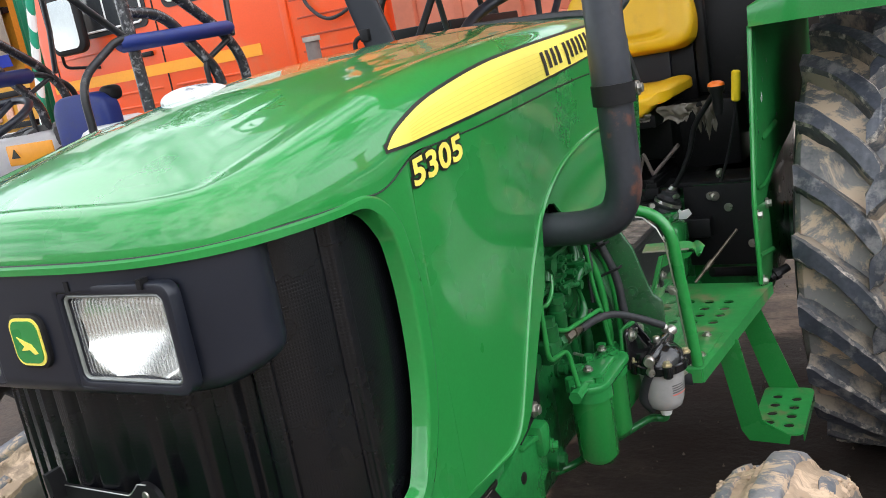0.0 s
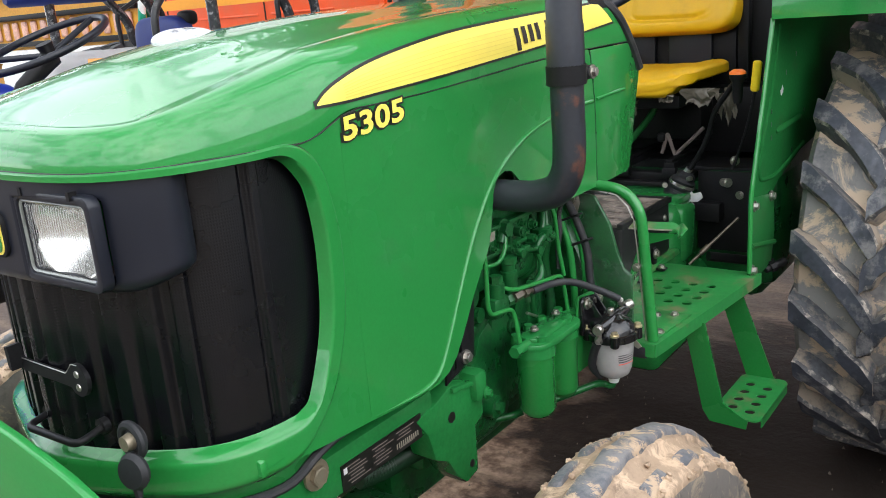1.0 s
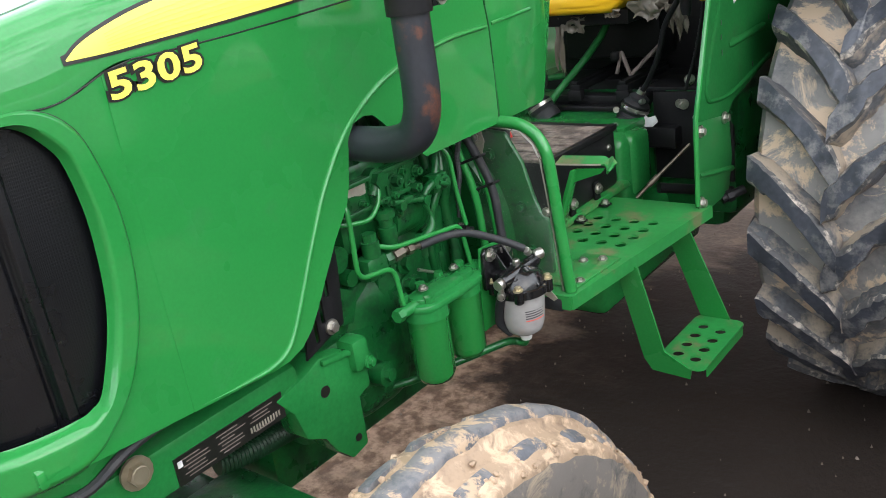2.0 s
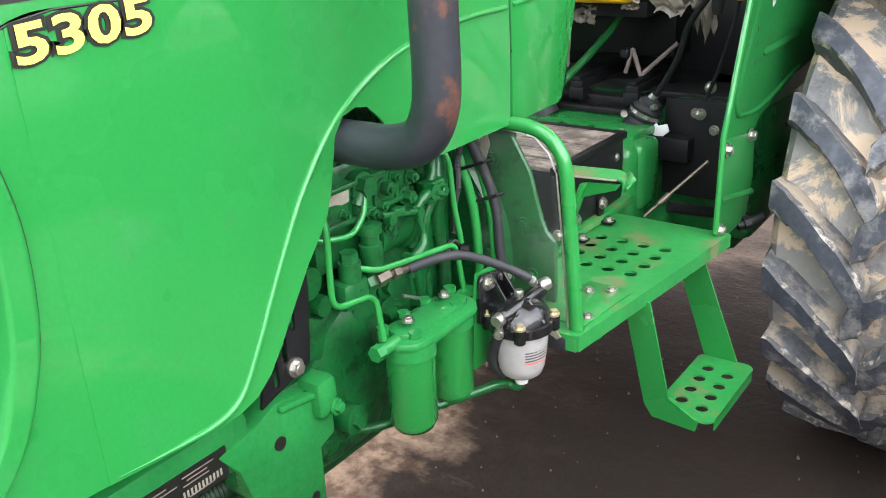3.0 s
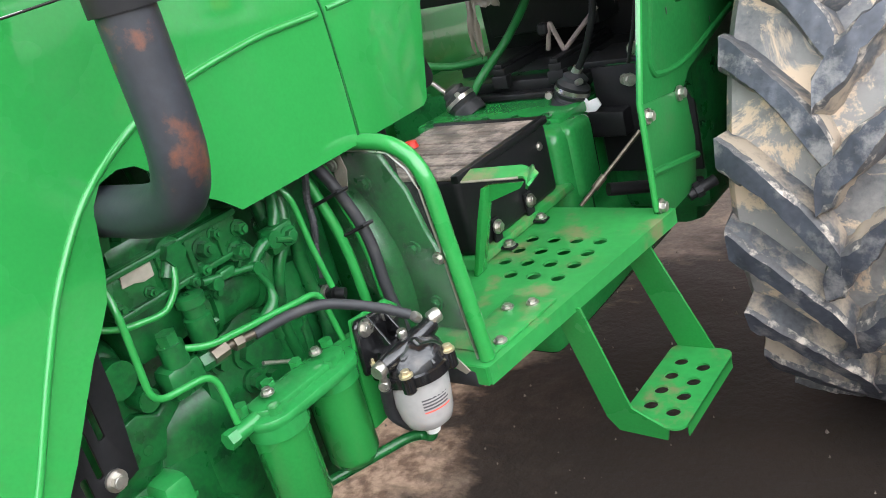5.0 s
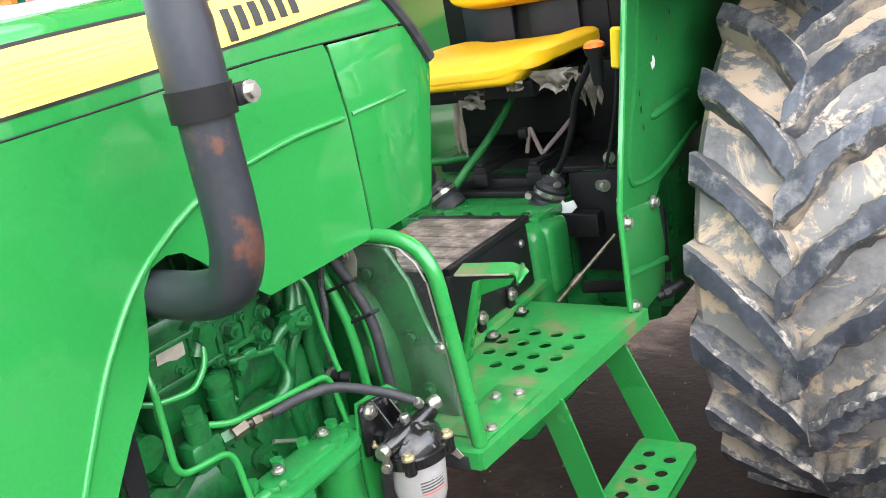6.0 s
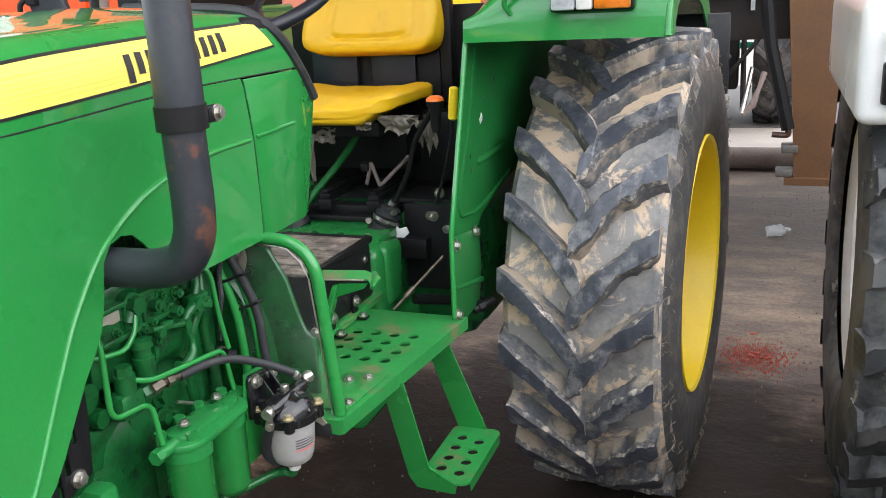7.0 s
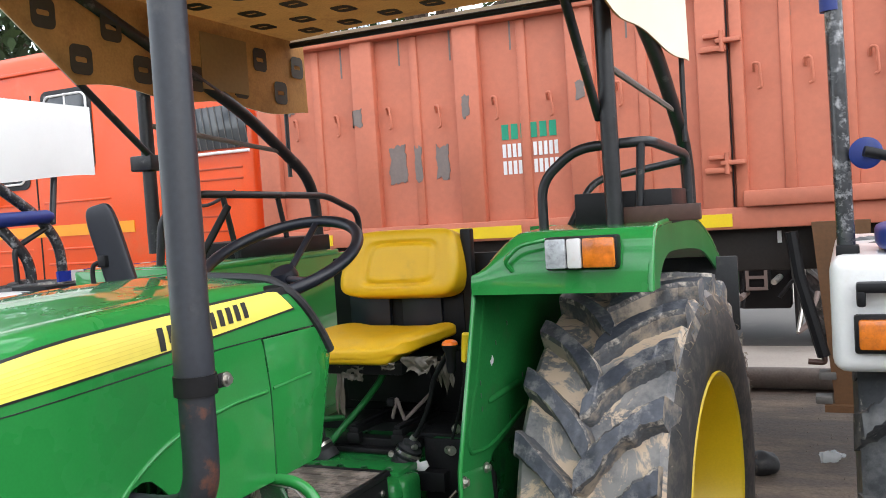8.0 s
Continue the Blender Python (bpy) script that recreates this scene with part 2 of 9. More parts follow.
# Darker, less glossy body green, to mute reflections.
DULL_GREEN = material("dull_green_paint", (0.014, 0.145, 0.034), 0.42, vary=0.14, scale=4, fine=140, bump=0.1, stain=(0.05, 0.13, 0.05), amount=0.5, stain_scale=8, rough_vary=0.1, edge=0.54, spec=0.3)
GLOSS_BLACK = material("glossy_black_casting", (0.008, 0.008, 0.009), 0.2, vary=0.3, scale=20, bump=0.15, stain=(0.05, 0.045, 0.04), amount=0.4, stain_scale=30, edge=0.6, coat=0.4)
YELLOW = material("yellow_paint", (0.84, 0.60, 0.020), 0.34, vary=0.07, scale=5, fine=150, bump=0.04, stain=(0.30, 0.21, 0.06), amount=0.4, stain_scale=9, edge=0.6)
VINYL = material("yellow_vinyl", (0.83, 0.49, 0.010), 0.42, vary=0.06, scale=7, fine=420, bump=0.12, stain=(0.55, 0.30, 0.02), amount=0.4, stain_scale=6, edge=0.56, distance=0.001)
DECAL = material("yellow_decal", (0.92, 0.76, 0.13), 0.38, vary=0.04, bump=0)
BLACK_DECAL = material("black_decal", (0.012, 0.012, 0.010), 0.4, vary=0.1, bump=0)
BLACK = material("black_paint", (0.010, 0.010, 0.011), 0.45, vary=0.3, scale=7, fine=120, bump=0.12, stain=(0.05, 0.042, 0.035), amount=0.4, stain_scale=11, edge=0.6, spec=0.22)
SCUFFED = material("scuffed_black_plastic", (0.010, 0.010, 0.011), 0.4, vary=0.3, scale=7, fine=90, bump=0.2, stain=(0.20, 0.185, 0.17), amount=0.6, stain_scale=26, edge=0.63, spec=0.3)
PLASTIC = material("black_plastic", (0.010, 0.012, 0.020), 0.38, vary=0.15, scale=6, fine=500, bump=0.10, stain=(0.05, 0.055, 0.065), amount=0.12, stain_scale=5, distance=0.0006)
EXHAUST = material("exhaust_paint", (0.021, 0.0235, 0.030), 0.42, vary=0.3, scale=13, fine=100, bump=0.35, stain=(0.20, 0.066, 0.027), amount=0.9, stain_scale=10, edge=0.57)
STACK = material("stack_paint", (0.021, 0.024, 0.032), 0.40, vary=0.25, scale=9, fine=100, bump=0.2, stain=(0.075, 0.07, 0.07), amount=0.5, stain_scale=12, edge=0.58)
RUBBER = material("rubber_hose", (0.02, 0.021, 0.024), 0.6, vary=0.25, scale=20, fine=150, bump=0.2, stain=(0.09, 0.085, 0.075), amount=0.4, stain_scale=15)
STEEL = material("zinc_steel", (0.48, 0.46, 0.42), 0.3, metal=0.9, vary=0.2, scale=40, fine=200, bump=0.15, stain=(0.22, 0.16, 0.10), amount=0.4, stain_scale=60)
DULL_STEEL = material("dull_tan_steel", (0.34, 0.29, 0.21), 0.45, metal=0.6, vary=0.2, scale=40, bump=0.2)
PALE_BRASS = material("pale_brass", (0.62, 0.54, 0.36), 0.35, metal=0.8, vary=0.15, scale=40, bump=0.1)
BOWL = material("milky_bowl", (0.36, 0.35, 0.34), 0.2, vary=0.15, scale=14, bump=0.03, stain=(0.42, 0.29, 0.22), amount=0.6, stain_scale=15, edge=0.52)
WHITE_PLASTIC = material("milky_plastic", (0.66, 0.645, 0.63), 0.22, vary=0.06, scale=12, bump=0.03, stain=(0.60, 0.42, 0.35), amount=0.5, stain_scale=16, edge=0.5)
WHITE_PAINT = material("white_paint", (0.80, 0.80, 0.79), 0.3, vary=0.04, scale=4, fine=150, bump=0.03, stain=(0.45, 0.40, 0.32), amount=0.3, stain_scale=6, coat=0.3)
ORANGE = material("orange_cab_paint", (0.78, 0.085, 0.012), 0.34, vary=0.08, scale=1.5, fine=90, bump=0.05, stain=(0.55, 0.16, 0.07), amount=0.4, stain_scale=2.5, coat=0.2)
SALMON = material("salmon_truck_paint", (0.55, 0.168, 0.098), 0.6, vary=0.10, scale=2.0, fine=30, bump=0.25, stain=(0.42, 0.135, 0.085), amount=0.4, stain_scale=3.5, edge=0.5, distance=0.006)
PRIMER = material("grey_primer", (0.20, 0.16, 0.145), 0.65, vary=0.15, scale=12, bump=0.1)
BLUE = material("blue_vinyl", (0.012, 0.03, 0.19), 0.45, vary=0.15, scale=9, fine=200, bump=0.1, stain=(0.05, 0.06, 0.12), amount=0.4, stain_scale=10)
GREEN_HOSE = material("green_hose", (0.006, 0.030, 0.012), 0.45, vary=0.3, bump=0.1, spec=0.3)
GREEN_CAST2 = material("green_gearbox_paint", (0.018, 0.20, 0.046), 0.24, vary=0.18, scale=9, fine=120, bump=0.25, stain=(0.05, 0.12, 0.05), amount=0.35, stain_scale=7)
WORN_PLATE = material("worn_plate", (0.27, 0.25, 0.20), 0.6, vary=0.3, scale=40, bump=0.1)
WEATHERED = material("weathered_lid", (0.12, 0.10, 0.088), 0.6, vary=0.45, scale=16, fine=90, bump=0.4, stain=(0.36, 0.30, 0.26), amount=0.85, stain_scale=20, edge=0.46)
RED_PLASTIC = material("red_plastic", (0.6, 0.03, 0.02), 0.4, bump=0)
ORANGE_CAP = material("orange_plastic", (0.9, 0.18, 0.01), 0.35, bump=0)
FILM = material("dusty_plastic_film", (0.13, 0.115, 0.09), 0.35, vary=0.2, scale=12, bump=0.2)
# Lit copy of the cream canvas: the near valance's brightness is in its colour.
CREAM_LIT = material("lit_cream_canvas", (0.80, 0.76, 0.60), 0.8, vary=0.05, scale=5, fine=500, bump=0.15)
CREAM = cloth("cream_canvas", (0.70, 0.64, 0.47), 0.8, vary=0.06, scale=5, fine=500, bump=0.15)
LINING = cloth("printed_lining", (0.48, 0.25, 0.085), 0.75, vary=0.2, scale=6, fine=120, bump=0.2, stain=(0.25, 0.12, 0.05), amount=0.6, stain_scale=6, edge=0.5)
PRINT_DARK = material("dark_print", (0.05, 0.042, 0.03), 0.75, vary=0.2, bump=0)
PATCH = material("brown_patch_cloth", (0.30, 0.19, 0.075), 0.8, vary=0.1, scale=8, bump=0.2)
FRAME_BLACK = material("worn_black_tube", (0.016, 0.017, 0.020), 0.36, vary=0.35, scale=14, fine=90, bump=0.3, stain=(0.22, 0.21, 0.19), amount=0.7, stain_scale=14, edge=0.6)
WHITE_GLOSS = material("streaked_white_gloss", (0.80, 0.80, 0.82), 0.18, vary=0.05, scale=9, fine=40, bump=0.5, stain=(0.03, 0.03, 0.04), amount=0.95, stain_scale=26, edge=0.49, distance=0.01)
RUST_STEEL = material("rusty_brown_steel", (0.060, 0.027, 0.019), 0.6, vary=0.3, scale=8, bump=0.3, stain=(0.10, 0.045, 0.02), amount=0.5)
ORANGE_LENS = material("orange_lens", (0.66, 0.17, 0.012), 0.14, vary=0.35, scale=45, bump=0.6, stain=(0.20, 0.06, 0.02), amount=0.6, stain_scale=30, edge=0.5, coat=0.5)
CLEAR_LENS = material("clear_lens", (0.42, 0.44, 0.46), 0.14, vary=0.45, scale=45, bump=0.6, stain=(0.10, 0.10, 0.10), amount=0.6, stain_scale=40, coat=0.5)


def ground_material():
    mt = bpy.data.materials.new("trodden_earth")
    mt.use_nodes = True
    n, l = mt.node_tree.nodes, mt.node_tree.links
    b = n["Principled BSDF"]
    co = n.new("ShaderNodeTexCoord")
    def noise_node(scale, detail, rough=0.6, stretch=(0.6, 1.35, 1.0)):
        t = n.new("ShaderNodeTexNoise")
        t.inputs["Scale"].default_value, t.inputs["Detail"].default_value, t.inputs["Roughness"].default_value = scale, detail, rough
        streak = n.new("ShaderNodeMapping")
        streak.inputs["Scale"].default_value = stretch
        l.new(co.outputs["Object"], streak.inputs["Vector"])
        l.new(streak.outputs["Vector"], t.inputs["Vector"])
        return t
    big, mid, small = noise_node(0.55, 6), noise_node(3.2, 7, 0.65), noise_node(55, 4, stretch=(1, 1, 1))
    ramp = n.new("ShaderNodeValToRGB")
    e = ramp.color_ramp.elements
    e[0].position, e[0].color = 0.36, (0.052, 0.039, 0.032, 1)
    e[1].position, e[1].color = 0.66, (0.30, 0.225, 0.168, 1)
    e2 = e.new(0.5)
    e2.color = (0.122, 0.093, 0.074, 1)
    mix1 = n.new("ShaderNodeMixRGB")
    mix1.inputs["Fac"].default_value = 0.5
    l.new(big.outputs["Fac"], mix1.inputs["Color1"])
    l.new(mid.outputs["Fac"], mix1.inputs["Color2"])
    l.new(mix1.outputs["Color"], ramp.inputs["Fac"])
    grit = n.new("ShaderNodeMixRGB")
    grit.blend_type, grit.inputs["Fac"].default_value = "OVERLAY", 0.5
    l.new(small.outputs["Fac"], grit.inputs["Color2"])
    # pale dry clay under the engine with incoming light in its colour, ragged edge
    mp2, ln2, rag2, lit_clay, lit_clay_mix = n.new("ShaderNodeMapping"), n.new("ShaderNodeVectorMath"), n.new("ShaderNodeMath"), n.new("ShaderNodeMapRange"), n.new("ShaderNodeMixRGB")
    mp2.inputs["Location"].default_value, mp2.inputs["Scale"].default_value = (0.55, -1.45, 0), (1.0, 0.9, 0)
    ln2.operation = "LENGTH"
    l.new(co.outputs["Object"], mp2.inputs["Vector"])
    l.new(mp2.outputs["Vector"], ln2.inputs[0])
    rag2.operation, rag2.inputs[1].default_value = "MULTIPLY_ADD", 1.5
    l.new(mid.outputs["Fac"], rag2.inputs[0])
    l.new(ln2.outputs["Value"], rag2.inputs[2])
    lit_clay.inputs["From Min"].default_value, lit_clay.inputs["From Max"].default_value = 1.15, 1.50
    lit_clay.inputs["To Min"].default_value, lit_clay.inputs["To Max"].default_value = 0.9, 0.0
    l.new(rag2.outputs[0], lit_clay.inputs["Value"])
    lumps, lump_ramp = noise_node(15, 6, 0.62, (1, 1, 1)), n.new("ShaderNodeValToRGB")
    lump_ramp.color_ramp.elements[0].position, lump_ramp.color_ramp.elements[0].color = 0.42, (0.17, 0.105, 0.068, 1)
    lump_ramp.color_ramp.elements[1].position, lump_ramp.color_ramp.elements[1].color = 0.58, (0.44, 0.30, 0.21, 1)
    l.new(lumps.outputs["Fac"], lump_ramp.inputs["Fac"])
    l.new(lump_ramp.outputs["Color"], lit_clay_mix.inputs["Color2"])
    l.new(lit_clay.outputs["Result"], lit_clay_mix.inputs["Fac"])
    l.new(ramp.outputs["Color"], lit_clay_mix.inputs["Color1"])
    l.new(lit_clay_mix.outputs["Color"], grit.inputs["Color1"])
    # a dark patch beside the tractor: moisture plus painted shade, with a ragged edge
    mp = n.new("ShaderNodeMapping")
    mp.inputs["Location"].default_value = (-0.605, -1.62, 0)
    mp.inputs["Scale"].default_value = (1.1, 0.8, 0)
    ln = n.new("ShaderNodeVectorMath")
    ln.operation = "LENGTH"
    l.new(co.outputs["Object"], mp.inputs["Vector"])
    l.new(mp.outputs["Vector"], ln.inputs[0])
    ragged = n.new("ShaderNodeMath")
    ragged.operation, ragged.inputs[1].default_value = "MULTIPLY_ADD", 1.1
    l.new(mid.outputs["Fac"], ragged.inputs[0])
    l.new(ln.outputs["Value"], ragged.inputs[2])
    damp_shade = n.new("ShaderNodeMapRange")
    damp_shade.inputs["From Min"].default_value, damp_shade.inputs["From Max"].default_value = 1.46, 1.66
    damp_shade.inputs["To Min"].default_value, damp_shade.inputs["To Max"].default_value = 0.95, 0.0
    l.new(ragged.outputs[0], damp_shade.inputs["Value"])
    wet_shade = n.new("ShaderNodeMixRGB")
    wet_shade.inputs["Color2"].default_value = (0.022, 0.0155, 0.0122, 1)
    l.new(damp_shade.outputs["Result"], wet_shade.inputs["Fac"])
    l.new(grit.outputs["Color"], wet_shade.inputs["Color1"])
    l.new(wet_shade.outputs["Color"], b.inputs["Base Color"])
    rr = n.new("ShaderNodeMapRange")
    rr.inputs["From Min"].default_value, rr.inputs["From Max"].default_value = 0.35, 0.6
    rr.inputs["To Min"].default_value, rr.inputs["To Max"].default_value = 0.55, 0.95
    l.new(mix1.outputs["Color"], rr.inputs["Value"])
    l.new(rr.outputs["Result"], b.inputs["Roughness"])
    b.inputs["Specular IOR Level"].default_value = 0.3
    bp = n.new("ShaderNodeBump")
    bp.inputs["Strength"].default_value, bp.inputs["Distance"].default_value = 0.6, 0.02
    hmix = n.new("ShaderNodeMixRGB")
    hmix.inputs["Fac"].default_value = 0.35
    l.new(lumps.outputs["Fac"], hmix.inputs["Color1"])
    l.new(small.outputs["Fac"], hmix.inputs["Color2"])
    l.new(hmix.outputs["Color"], bp.inputs["Height"])
    l.new(bp.outputs["Normal"], b.inputs["Normal"])
    return mt


EARTH = ground_material()


def ground_sheet():
    bm = bmesh.new()
    def height(x, y):
        near = max(0, 1 - (x * x + (y - 2) ** 2) / 400)
        return (noise.noise(Vector((x * 0.9, y * 0.9, 0))) * 0.008 + noise.noise(Vector((x * 3, y * 3, 4))) * 0.004) * near - 0.006
    xs = [-1500, -400, -90, -30, -14] + [-8 + 0.25 * k for k in range(61)] + [14, 30, 90, 400, 1500]
    ys = [-1500, -400, -90, -30, -10] + [-4 + 0.25 * k for k in range(73)] + [22, 40, 90, 400, 1500]
    vs = [[bm.verts.new((x, y, height(x, y))) for y in ys] for x in xs]
    for i in range(len(xs) - 1):
        for j in range(len(ys) - 1):
            bm.faces.new((vs[i][j], vs[i + 1][j], vs[i + 1][j + 1], vs[i][j + 1]))
    return part("ground", bm, EARTH)


tagged(ground_sheet(), "trodden brown earth yard with moist patches and shade painted beside the tractor", "ground", kind="structure")

# ---- tractor ----
tractor = thing("tractor", (C, 1.3, 0), "green and yellow farm tractor with a printed canopy", "tractor")

W = 0.288      # half width of the hood
NOSE = 0.29    # length of the rounded nose


def plan(a, out=0.0):
    """The hood's outline from above by arc length a from the middle of the nose (positive on the left flank); out: metres beyond it."""
    sign = 1 if a >= 0 else -1
    a = abs(a)
    k = min(a / 0.004, len(PLAN_TABLE) - 1.0)
    i = min(int(k), len(PLAN_TABLE) - 2)
    px, py, nx, ny = [p + (q - p) * (k - i) for p, q in zip(PLAN_TABLE[i], PLAN_TABLE[i + 1])]
    over = max(0.0, a - 0.004 * (len(PLAN_TABLE) - 1))
    return C + sign * (px + nx * out), py + ny * out + over


def plan_table():
    dense = []
    for k in range(2001):
        t = k / 2000 * math.pi / 2
        x = W * math.sin(t) ** 0.5 if t else 0
        y = NOSE * (1 - max(0, math.cos(t)) ** 0.5)
        dense.append((x, y))
    out, run, want = [], 0.0, 0.0
    for i in range(1, len(dense)):
        (x0, y0), (x1, y1) = dense[i - 1], dense[i]
        d = math.hypot(x1 - x0, y1 - y0)
        while run + d >= want:
            f = (want - run) / d if d else 0
            out.append((x0 + (x1 - x0) * f, y0 + (y1 - y0) * f))
            want += 0.004
        run += d
    res = []
    for i, (x, y) in enumerate(out):
        x0, y0 = out[max(0, i - 2)]
        x1, y1 = out[min(len(out) - 1, i + 2)]
        tx, ty = x1 - x0, y1 - y0
        d = math.hypot(tx, ty)
        res.append((x, y, ty / d, -tx / d))
    res[0] = (0, 0, 0, -1)
    return res


PLAN_TABLE = plan_table()
A_FLANK = 0.004 * (len(PLAN_TABLE) - 1)          # arc length at which the nose meets the flank, y = NOSE


def arc_at(y):
    """Arc length on the flank or nose side at which the outline reaches y."""
    if y >= NOSE:
        return A_FLANK + y - NOSE
    return next(i for i, p in enumerate(PLAN_TABLE) if p[1] >= y and p[0] > 0.1) * 0.004


def seam_z(a):
    """Height of the joint between the hood's top shell and what is below it."""
    y = plan(a)[1]
    return 1.296 - 0.003 * smooth01(0.10, 0.20, y) - 0.008 * smooth01(0.22, 0.31, y) + 0.034 * smooth01(0.25, 0.37, y) + 0.018 * smooth01(0.44, 1.0, y)


def profile_line(points):
    run = curve([(p[0], p[1], 0) for p in points], 60)
    ys, zs = [p.x for p in run], [p.y for p in run]
    return lambda y: float(np.interp(y, ys, zs))


# heights of the hood's top along its middle and along the ridge above each flank
crown_z = profile_line([(-0.05, 1.318), (0.0, 1.333), (0.04, 1.348), (0.10, 1.374), (0.17, 1.397), (0.23, 1.410), (0.36, 1.428), (0.58, 1.445), (0.95, 1.457), (1.12, 1.456), (1.32, 1.443)])
ridge_z = profile_line([(-0.05, 1.312), (0.0, 1.325), (0.04, 1.337), (0.16, 1.364), (0.30, 1.393), (0.365, 1.404), (0.60, 1.425), (1.0, 1.440), (1.32, 1.428)])


def rear_y(z):
    """The hood's slanting rear edge."""
    return 1.302 - 0.9 * max(0, z - 1.285)


def hood_top(x, y):
    side = abs(x - C)
    z = crown_z(y) - (crown_z(y) - ridge_z(y)) * min(1.0, side / 0.215) ** 1.8
    return z - 0.003 * smooth01(0.085, 0.135, side) * smooth01(0.08, 0.24, y) * (1 - smooth01(0.5, 1.0, y)) * (1 - smooth01(0.15, 0.215, side))


def hood_shell():
    nu, low, top = 280, 22, 44
    a_end = A_FLANK + 1.31 - NOSE
    def fn(u, v):
        s = -1 + 2 * u
        a = a_end * (abs(s) ** 0.8) * (1 if s >= 0 else -1)
        px, py = plan(a)
        deep = 0.036 + 0.034 * smooth01(0.02, 0.4, py)
        rx, ry = plan(a, -deep)
        rz, z0 = hood_top(rx, ry), seam_z(a)
        k = v * (low + top) / low
        if k <= 1:
            th = k * math.pi / 2
            n = 1.75 + 0.95 * smooth01(0.05, 0.5, py)
            h = 1 - max(0, math.cos(th)) ** (2 / n)
            x, y = px + (rx - px) * h, py + (ry - py) * h
            z = z0 + (rz - z0) * math.sin(th) ** (2 / n)
        else:
            f = (k - 1) * low / top
            ty = ry if ry > 0.42 else 0.25 + ry * 0.17 / 0.42
            x, y = rx + (C - rx) * f, ry + (ty - ry) * f
            z = hood_top(x, y)
        y = min(y, rear_y(z))
        return (x, y, z)
    bm = grid(nu, low + top, fn)
    bmesh.ops.remove_doubles(bm, verts=bm.verts, dist=1e-4)
    return sheet_thick(bm, 0.003)


hood = part("hood", hood_shell(), GREEN, tractor, "glossy green engine hood with rounded nose", 50)

FX = C + W  # the left flank's plane


def arch_points():
    """The raised rib that rises from the flank's lower edge and bends back to the rear."""
    return curve([(0.345, 0.8715, 0), (0.39, 0.867, 0), (0.43, 0.8645, 0), (0.468, 0.864, 0), (0.497, 0.872, 0), (0.517, 0.890, 0), (0.540, 0.926, 0), (0.590, 1.014, 0), (0.638, 1.088, 0), (0.705, 1.156, 0), (0.81, 1.207, 0), (0.95, 1.230, 0), (1.07, 1.233, 0)], 8)


FRONT = 0.335  # where the flat flank meets the nose


def flank_outline():
    top = [(y, seam_z(arc_at(y)) - 0.0025) for y in (1.06, 0.95, 0.8, 0.7, 0.6, 0.52, 0.46, 0.40, 0.38, 0.36, 0.348, FRONT)]
    low = [(FRONT, 0.868), (0.42, 0.8605), (0.47, 0.8565), (0.502, 0.858), (0.530, 0.866), (0.553, 0.884), (0.575, 0.912), (0.604, 0.955), (0.632, 0.995), (0.655, 1.022), (0.670, 1.042)]
    hole = [(0.681, 1.070), (0.688, 1.10), (0.697, 1.135), (0.712, 1.153), (0.735, 1.159), (0.756, 1.155), (0.778, 1.136), (0.81, 1.10), (0.842, 1.078)]
    back = [(0.866, 1.057), (0.96, 1.057), (1.079, 1.058), (1.0815, 1.14), (1.0805, 1.23), (1.068, 1.32)]
    return top[1:] + low + hole + back + [(1.062, seam_z(arc_at(1.06)) - 0.0025)]


side_panel = part("side_panel", slab(flank_outline(), "x", FX - 0.004, FX), GREEN, tractor, "flat green side panel with an arched rib")
part("rib", tube([(FX + 0.0005, p.x, p.y) for p in arch_points()], [0.0006 + 0.0036 * smooth01(0.35, 0.47, p.x) for p in arch_points()], 12), GREEN, side_panel)
rear_panel = part("rear_side_panel", slab([(1.086, 1.058), (1.228, 1.060), (1.240, 1.068), (1.268, 1.16), (1.298, 1.262), (1.300, 1.285), (1.262, 1.325), (1.256, 1.3325), (1.070, 1.3325), (1.0855, 1.23)], "x", FX - 0.004, FX, 0.0012), GREEN, tractor, "rear green side panel below the steering console")
part("crease", tube([(FX, 1.09, 1.2345), (FX, 1.22, 1.2395)], 0.0035, 8), GREEN, rear_panel)
# right flank, plain
part("right_side_panel", slab([(0.31, 0.885), (0.5, 0.85), (0.6, 0.95), (0.7, 1.05), (1.22, 1.06), (1.3, 1.28), (1.25, 1.332), (0.31, 1.30)], "x", C - W, C - W + 0.004), GREEN, tractor)


